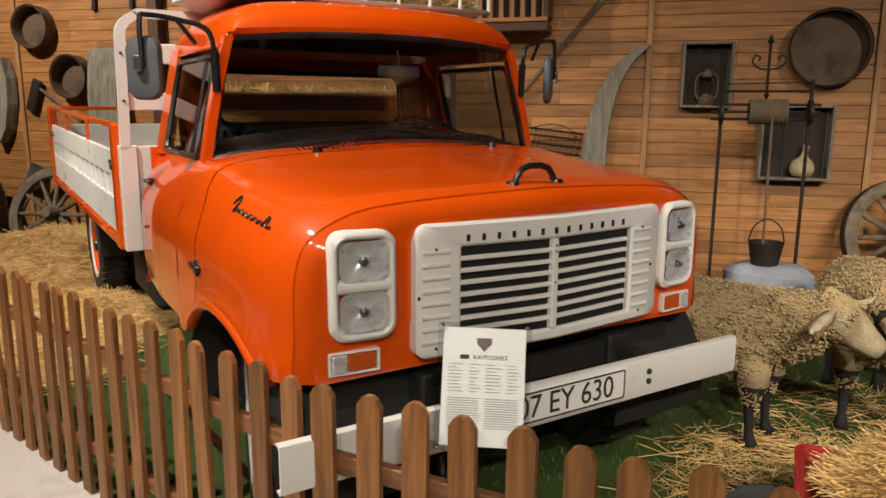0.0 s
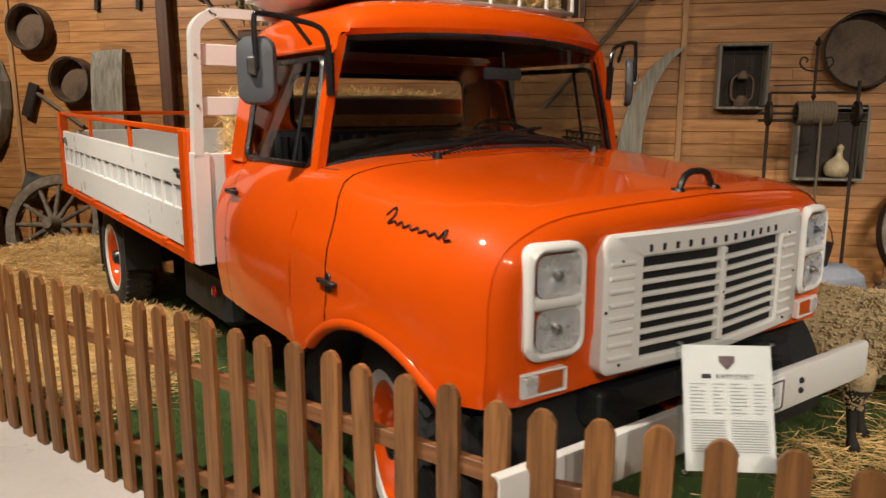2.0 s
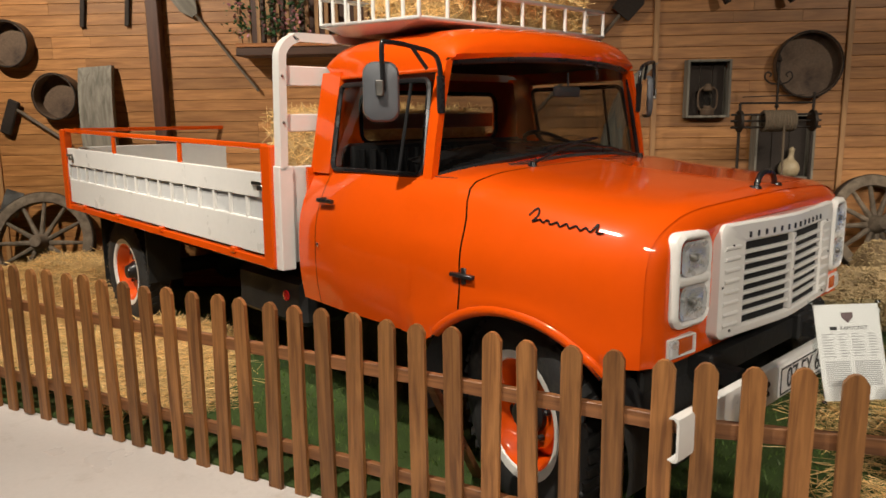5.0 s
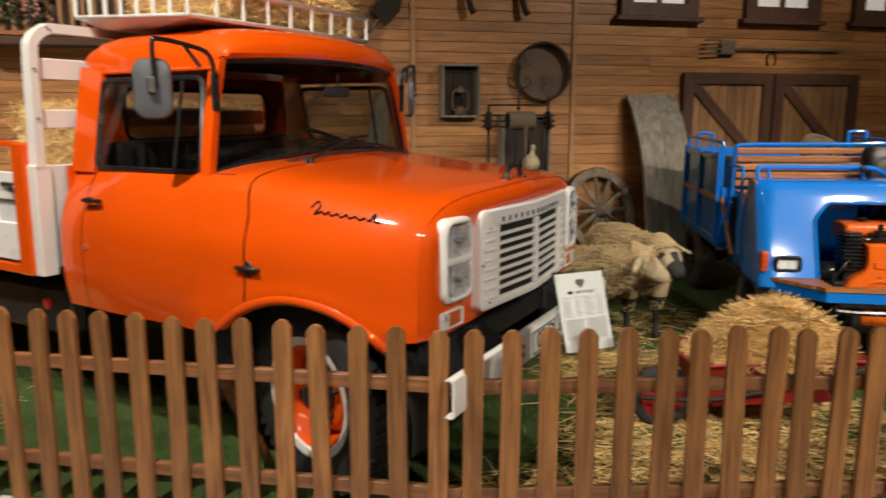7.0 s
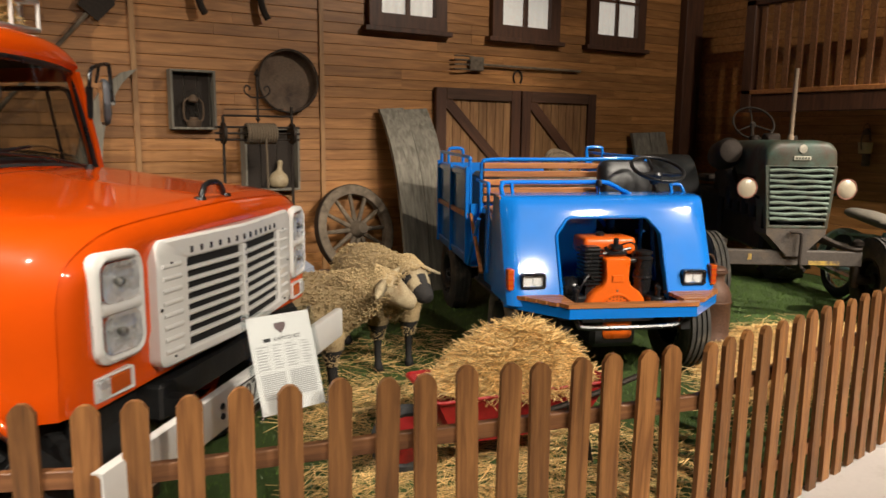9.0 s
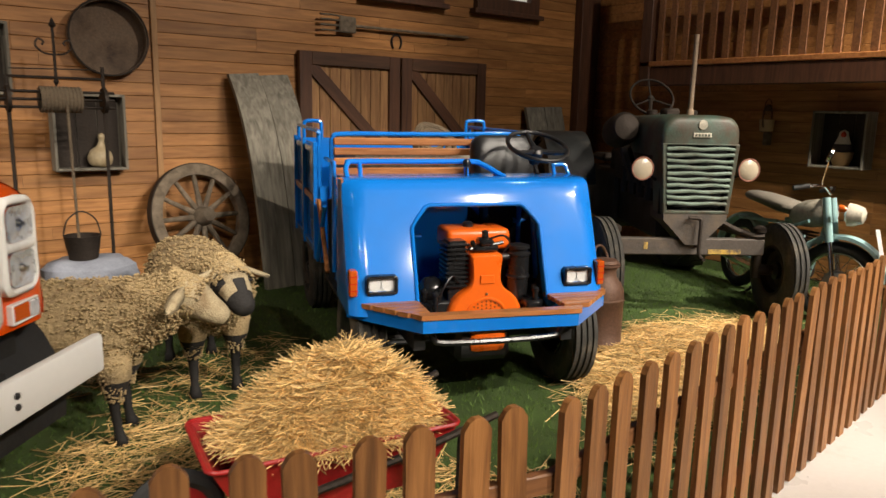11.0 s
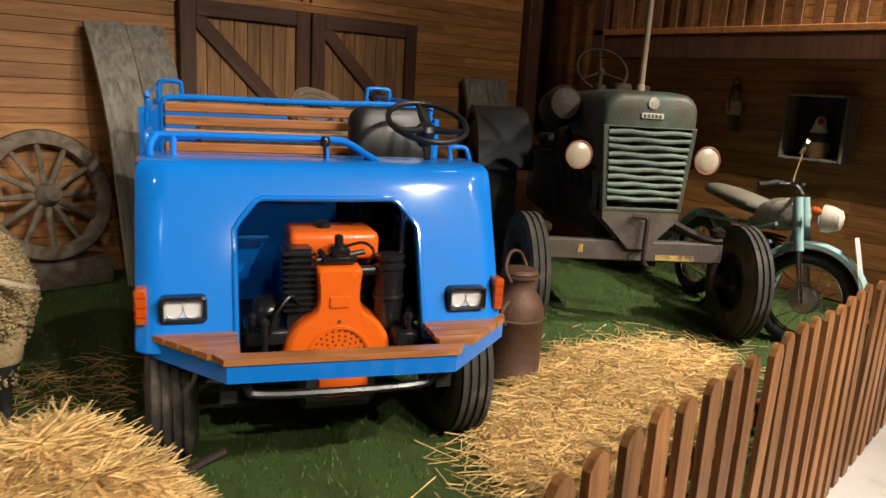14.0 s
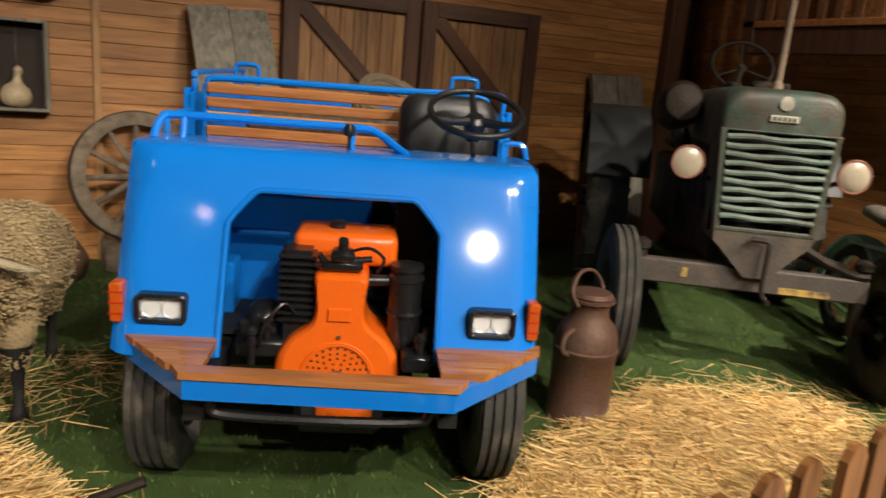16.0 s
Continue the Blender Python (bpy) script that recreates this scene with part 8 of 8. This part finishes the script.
def bale(name, m, sx, sy, sz, seed, label, count=2200):
    rng = np.random.default_rng(seed)
    th = thing(name, m, label, "hay bale")
    bm = boxed(-sx / 2, sx / 2, -sy / 2, sy / 2, 0, sz, bevel=0.03, segments=2)
    bmesh.ops.subdivide_edges(bm, edges=bm.edges[:], cuts=5, use_grid_fill=True)
    for v in bm.verts:
        v.co += Vector((noise.noise(v.co * 9), noise.noise(v.co * 9 + Vector((5, 0, 0))), noise.noise(v.co * 9 + Vector((0, 7, 0))))) * 0.02
    part("packed_core", bm, STRAWBED, th, smooth=True)
    pts = []
    for k in range(count):
        f = rng.integers(0, 5)
        a, b = rng.uniform(-0.5, 0.5, 2)
        pts.append({0: (a * sx, -sy / 2 - 0.005, (b + 0.5) * sz), 1: (a * sx, sy / 2 + 0.005, (b + 0.5) * sz), 2: (-sx / 2 - 0.005, a * sy, (b + 0.5) * sz), 3: (sx / 2 + 0.005, a * sy, (b + 0.5) * sz), 4: (a * sx, b * sy, sz + 0.006)}[int(f)])
    stalks("loose_straw", pts, STRAW, length=(0.05, 0.14), r=0.0016, tilt=35, seed=seed, parent=th)
    return th


T = pose(-0.237, 2.545, 0.0, 0, 0, 47)
bale("hay_bale", T @ pose(0.1, 2.52, 0.925, 0, 0, 3), 1.3, 0.6, 0.66, 31, "hay bale standing in the truck's bed behind the cab", 4500)
bale("hay_bale", T @ pose(0.1, 1.66, 2.0, 2.5, 0, 2), 1.0, 0.62, 0.19, 32, "hay bale lying in the roof rack", 3500)
bale("hay_bale", pose(-4.65, 5.55, 0.013, 0, 0, 25), 0.9, 0.5, 0.42, 33, "hay bale on the turf near the cart wheel", 2500)

# ---- red barrow full of hay ----
barrow = thing("wheelbarrow", pose(1.0, 2.47, 0.012, 0, 0, -10), "old red wheelbarrow heaped with hay", "wheelbarrow")
loops = [[(x * k, y * k, z) for x, y in ((-0.42, -0.2), (0.42, -0.2), (0.42, 0.2), (-0.42, 0.2))] for z, k in ((0.16, 0.72), (0.22, 0.8), (0.38, 1.0), (0.385, 1.02), (0.38, 0.98), (0.2, 0.76))]
part("tray", rings(bmesh.new(), loops, cap0=True, cap1=True), RED, barrow, "dented red tray")
part("tray_rim", sweep(bmesh.new(), [(x, y, 0.383) for x, y in rounded(0, 0, 0.86, 0.42, 0.04)], 0.008, 8, closed=True), RED, barrow, smooth=True)
for s in (-1, 1):
    part("frame_tube", sweep(bmesh.new(), catmull([(-0.62, s * 0.06, 0.18), (-0.3, s * 0.16, 0.2), (0.2, s * 0.2, 0.3), (0.56, s * 0.23, 0.40)], 16), 0.014, 8), IRON, barrow, smooth=True)
    part("leg", sweep(bmesh.new(), catmull([(0.2, s * 0.2, 0.3), (0.3, s * 0.2, 0.15), (0.34, s * 0.2, 0.0)], 10), 0.012, 8), IRON, barrow, smooth=True)
    part("leg_post", tube(bmesh.new(), (0.44, s * 0.17, 0.0), (0.43, s * 0.2, 0.36), 0.010), IRON, barrow)
w = part("wheel", sweep(bmesh.new(), [(0.13 * math.cos(a), 0.13 * math.sin(a), 0) for a in np.linspace(0, 2 * math.pi, 29)[:-1]], 0.03, 8, closed=True), RUBBER, barrow, "small rubber wheel", smooth=True)
w.matrix_basis = pose(-0.5, 0, 0.16, 90, 0, 0)
part("rim", lathe(bmesh.new(), [(0.11, -0.02), (0.03, -0.03), (0.03, 0.03), (0.11, 0.02)], 20), RED, w)
heap("hay_heap", 1.05, 2.5, 0.37, 0.25, 0.22, 0.372, -8, 41, 9500, "golden heap of hay piled in the red wheelbarrow", power=1.05, peak=(0.25, 0.35), length=(0.05, 0.2))

# ---- information sheet on a clear stand ----
sign = thing("information_stand", pose(-0.277, 1.833, 0.0, 0, 0, 8), "white printed sheet in a clear acrylic stand", "sign")
tilt = pose(0, 0, 0.853, -20.5, 0, 0) @ Matrix.Diagonal((0.94, 0.94, 0.94, 1))
o = part("sheet", boxed(-0.105, 0.105, -0.002, 0.0, -0.148, 0.148), PAPER, sign, "white printed sheet")
o.matrix_basis = tilt
for nm, d in (("front_pane", -0.006), ("back_pane", 0.003)):
    g = part(nm, boxed(-0.12, 0.12, d, d + 0.003, -0.162, 0.162, bevel=0.001), CLEAR, sign, "clear acrylic pane")
    g.matrix_basis = tilt
    g.visible_shadow = False
for x in (-0.108, 0.108):
    for z in (-0.15, 0.152):
        k = part("screw", lathe(bmesh.new(), [(0.005, 0.0), (0.005, 0.012), (0.003, 0.014)], 8, pose(x, 0.004, z, 90, 0, 0)), CHROME, sign)
        k.matrix_basis = tilt
for x in (-0.1, 0.1):
    part("stand_leg", tube(bmesh.new(), (x, 0.075, 0.0), (x, 0.02, 0.86), 0.005, 8), CLEAR, sign)
part("stand_foot", boxed(-0.12, 0.12, -0.06, 0.1, 0.012, 0.02, bevel=0.002), CLEAR, sign)
def print_on(name, bm, mat):
    o = part(name, bm, mat, sign, flip=False)
    o.matrix_basis = tilt @ pose(0, -0.0026, 0, 90, 0, 0)
bm = writing("KAMYONET", 0.0165, 0.0002)
bmesh.ops.translate(bm, vec=(0.017, 0.073, 0), verts=bm.verts)
print_on("heading", bm, INK)
print_on("heading_mark", boxed(-0.061, -0.038, 0.068, 0.079, -0.0002, 0.0002), INK)
bm = bmesh.new()
vs = [bm.verts.new(p) for p in ((-0.019, 0.122, 0.0003), (0.019, 0.122, 0.0003), (0.019, 0.108, 0.0003), (0, 0.088, 0.0003), (-0.019, 0.108, 0.0003))]
bm.faces.new(vs)
print_on("emblem", bm, surface("emblem_grey_red", (0.16, 0.11, 0.11), 0.6, vary=0.5, scale=60, fine=200, bump=0))
rng = random.Random(2)
for col in (-0.09, 0.006):
    for k in range(9):
        y = 0.055 - 0.0085 * k
        print_on("text_bar", boxed(col, col + rng.uniform(0.02, 0.04), y - 0.0014, y + 0.0014, -0.0001, 0.0002), GREYINK)
        print_on("text_bar", boxed(col + 0.055, col + rng.uniform(0.065, 0.084), y - 0.0014, y + 0.0014, -0.0001, 0.0002), GREYINK)
    for k in range(13):
        y = -0.03 - 0.006 * k
        print_on("text_bar", boxed(col, col + rng.uniform(0.078, 0.086), y - 0.0013, y + 0.0013, -0.0001, 0.0002), GREYINK)


# ---- turf blades and wall boards, last ----
rng = np.random.default_rng(12)
n = 60000
px, py = rng.uniform(-5.2, 6.5, n), rng.uniform(1.45, 6.15, n)
fy = np.interp(px, [p.x for p in FENCE], [p.y for p in FENCE]) + 0.04
keep = py > fy
px, py = px[keep], py[keep]
n = len(px)
h, a = rng.uniform(0.014, 0.03, n), rng.uniform(0, 2 * np.pi, n)
w, lean = 0.0028, rng.normal(0, 0.010, (n, 2))
v = np.empty((n, 3, 3))
v[:, 0] = np.stack([px - w * np.cos(a), py - w * np.sin(a), np.full(n, 0.011)], -1)
v[:, 1] = np.stack([px + w * np.cos(a), py + w * np.sin(a), np.full(n, 0.011)], -1)
v[:, 2] = np.stack([px + lean[:, 0], py + lean[:, 1], 0.011 + h], -1)
me = bpy.data.meshes.new("turf_blades")
me.from_pydata(v.reshape(-1, 3).tolist(), [], np.arange(3 * n).reshape(-1, 3).tolist())
me.materials.append(BLADE)
tagged(new("turf_blades", me), "short green plastic blades of the turf", "turf", kind="stuff")

BH = 0.095
meshes = {}


def board_mesh(length):
    key = round(length, 3)
    if key not in meshes:
        bm = bmesh.new()
        prof = [(0.0, 0.0015), (-0.014, 0.0012), (-0.017, 0.004), (-0.017, BH - 0.004), (-0.014, BH - 0.0012), (0.0, BH - 0.0015)]
        rings(bm, [[(x, y, z) for y, z in prof] for x in (0.001, key - 0.001)], cap0=True, cap1=True)
        bmesh.ops.recalc_face_normals(bm, faces=bm.faces)
        me = bpy.data.meshes.new("board")
        bm.to_mesh(me)
        bm.free()
        me.materials.append(BOARD)
        meshes[key] = me
    return meshes[key]


def clad(parent, m, spans, near, limit, seed):
    """Boards course by course; those in the near stretch are pieces, the rest one joined part."""
    rng = random.Random(seed)
    far, made = [], 0
    courses = int((TOP - 0.02) / BH)
    for c in range(courses):
        z = 0.013 + c * BH
        for a, b in spans:
            x = a
            while x < b - 0.01:
                left = b - x
                ln = rng.choice((0.8, 1.2, 1.6, 2.0)) if left > 2.2 else left if left < 0.9 or rng.random() < 0.5 else round(left * rng.choice((0.4, 0.5, 0.6)), 2)
                ln = round(ln, 3)
                if near[0] <= x <= near[1] and z < near[2] and made < limit:
                    o = new("board", board_mesh(ln))
                    o.parent = parent
                    o.matrix_parent_inverse = parent.matrix_world.inverted()
                    o.matrix_basis = m @ Matrix.Translation((x, rng.uniform(-0.0015, 0.0), z))
                    made += 1
                else:
                    far.append((x, z, ln))
                x += ln
    verts, faces = [], []
    for x, z, ln in far:
        k = len(verts)
        prof = [(0.0, 0.0015), (-0.014, 0.0012), (-0.017, 0.004), (-0.017, BH - 0.004), (-0.014, BH - 0.0012), (0.0, BH - 0.0015)]
        dy = rng.uniform(-0.0015, 0.0)
        for xx in (x + 0.001, x + ln - 0.001):
            verts += [tuple(m @ Vector((xx, y + dy, z + q))) for y, q in prof]
        for i in range(6):
            j = (i + 1) % 6
            faces.append((k + i, k + j, k + 6 + j, k + 6 + i))
        faces += [tuple(k + i for i in range(5, -1, -1)), tuple(k + 6 + i for i in range(6))]
    me = bpy.data.meshes.new("far_boards")
    me.from_pydata(verts, [], faces)
    me.materials.append(BOARDS)
    o = new("far_boards", me)
    o.parent = parent
    o["kind"] = "stuff"


clad(north, pose(0, WALL_Y + 0.017, 0), [(-8.9, -5.912), (-5.868, -4.365), (-4.225, 0.026), (0.07, 1.606), (1.65, 6.28)], (-4.4, 2.9, 2.35), 290, 3)
clad(east, pose(WALL_X + 0.017, 0, 0, 0, 0, -90), [(-WALL_Y + 0.02, 4.0)], (-5.6, -2.6, 1.95), 290, 4)
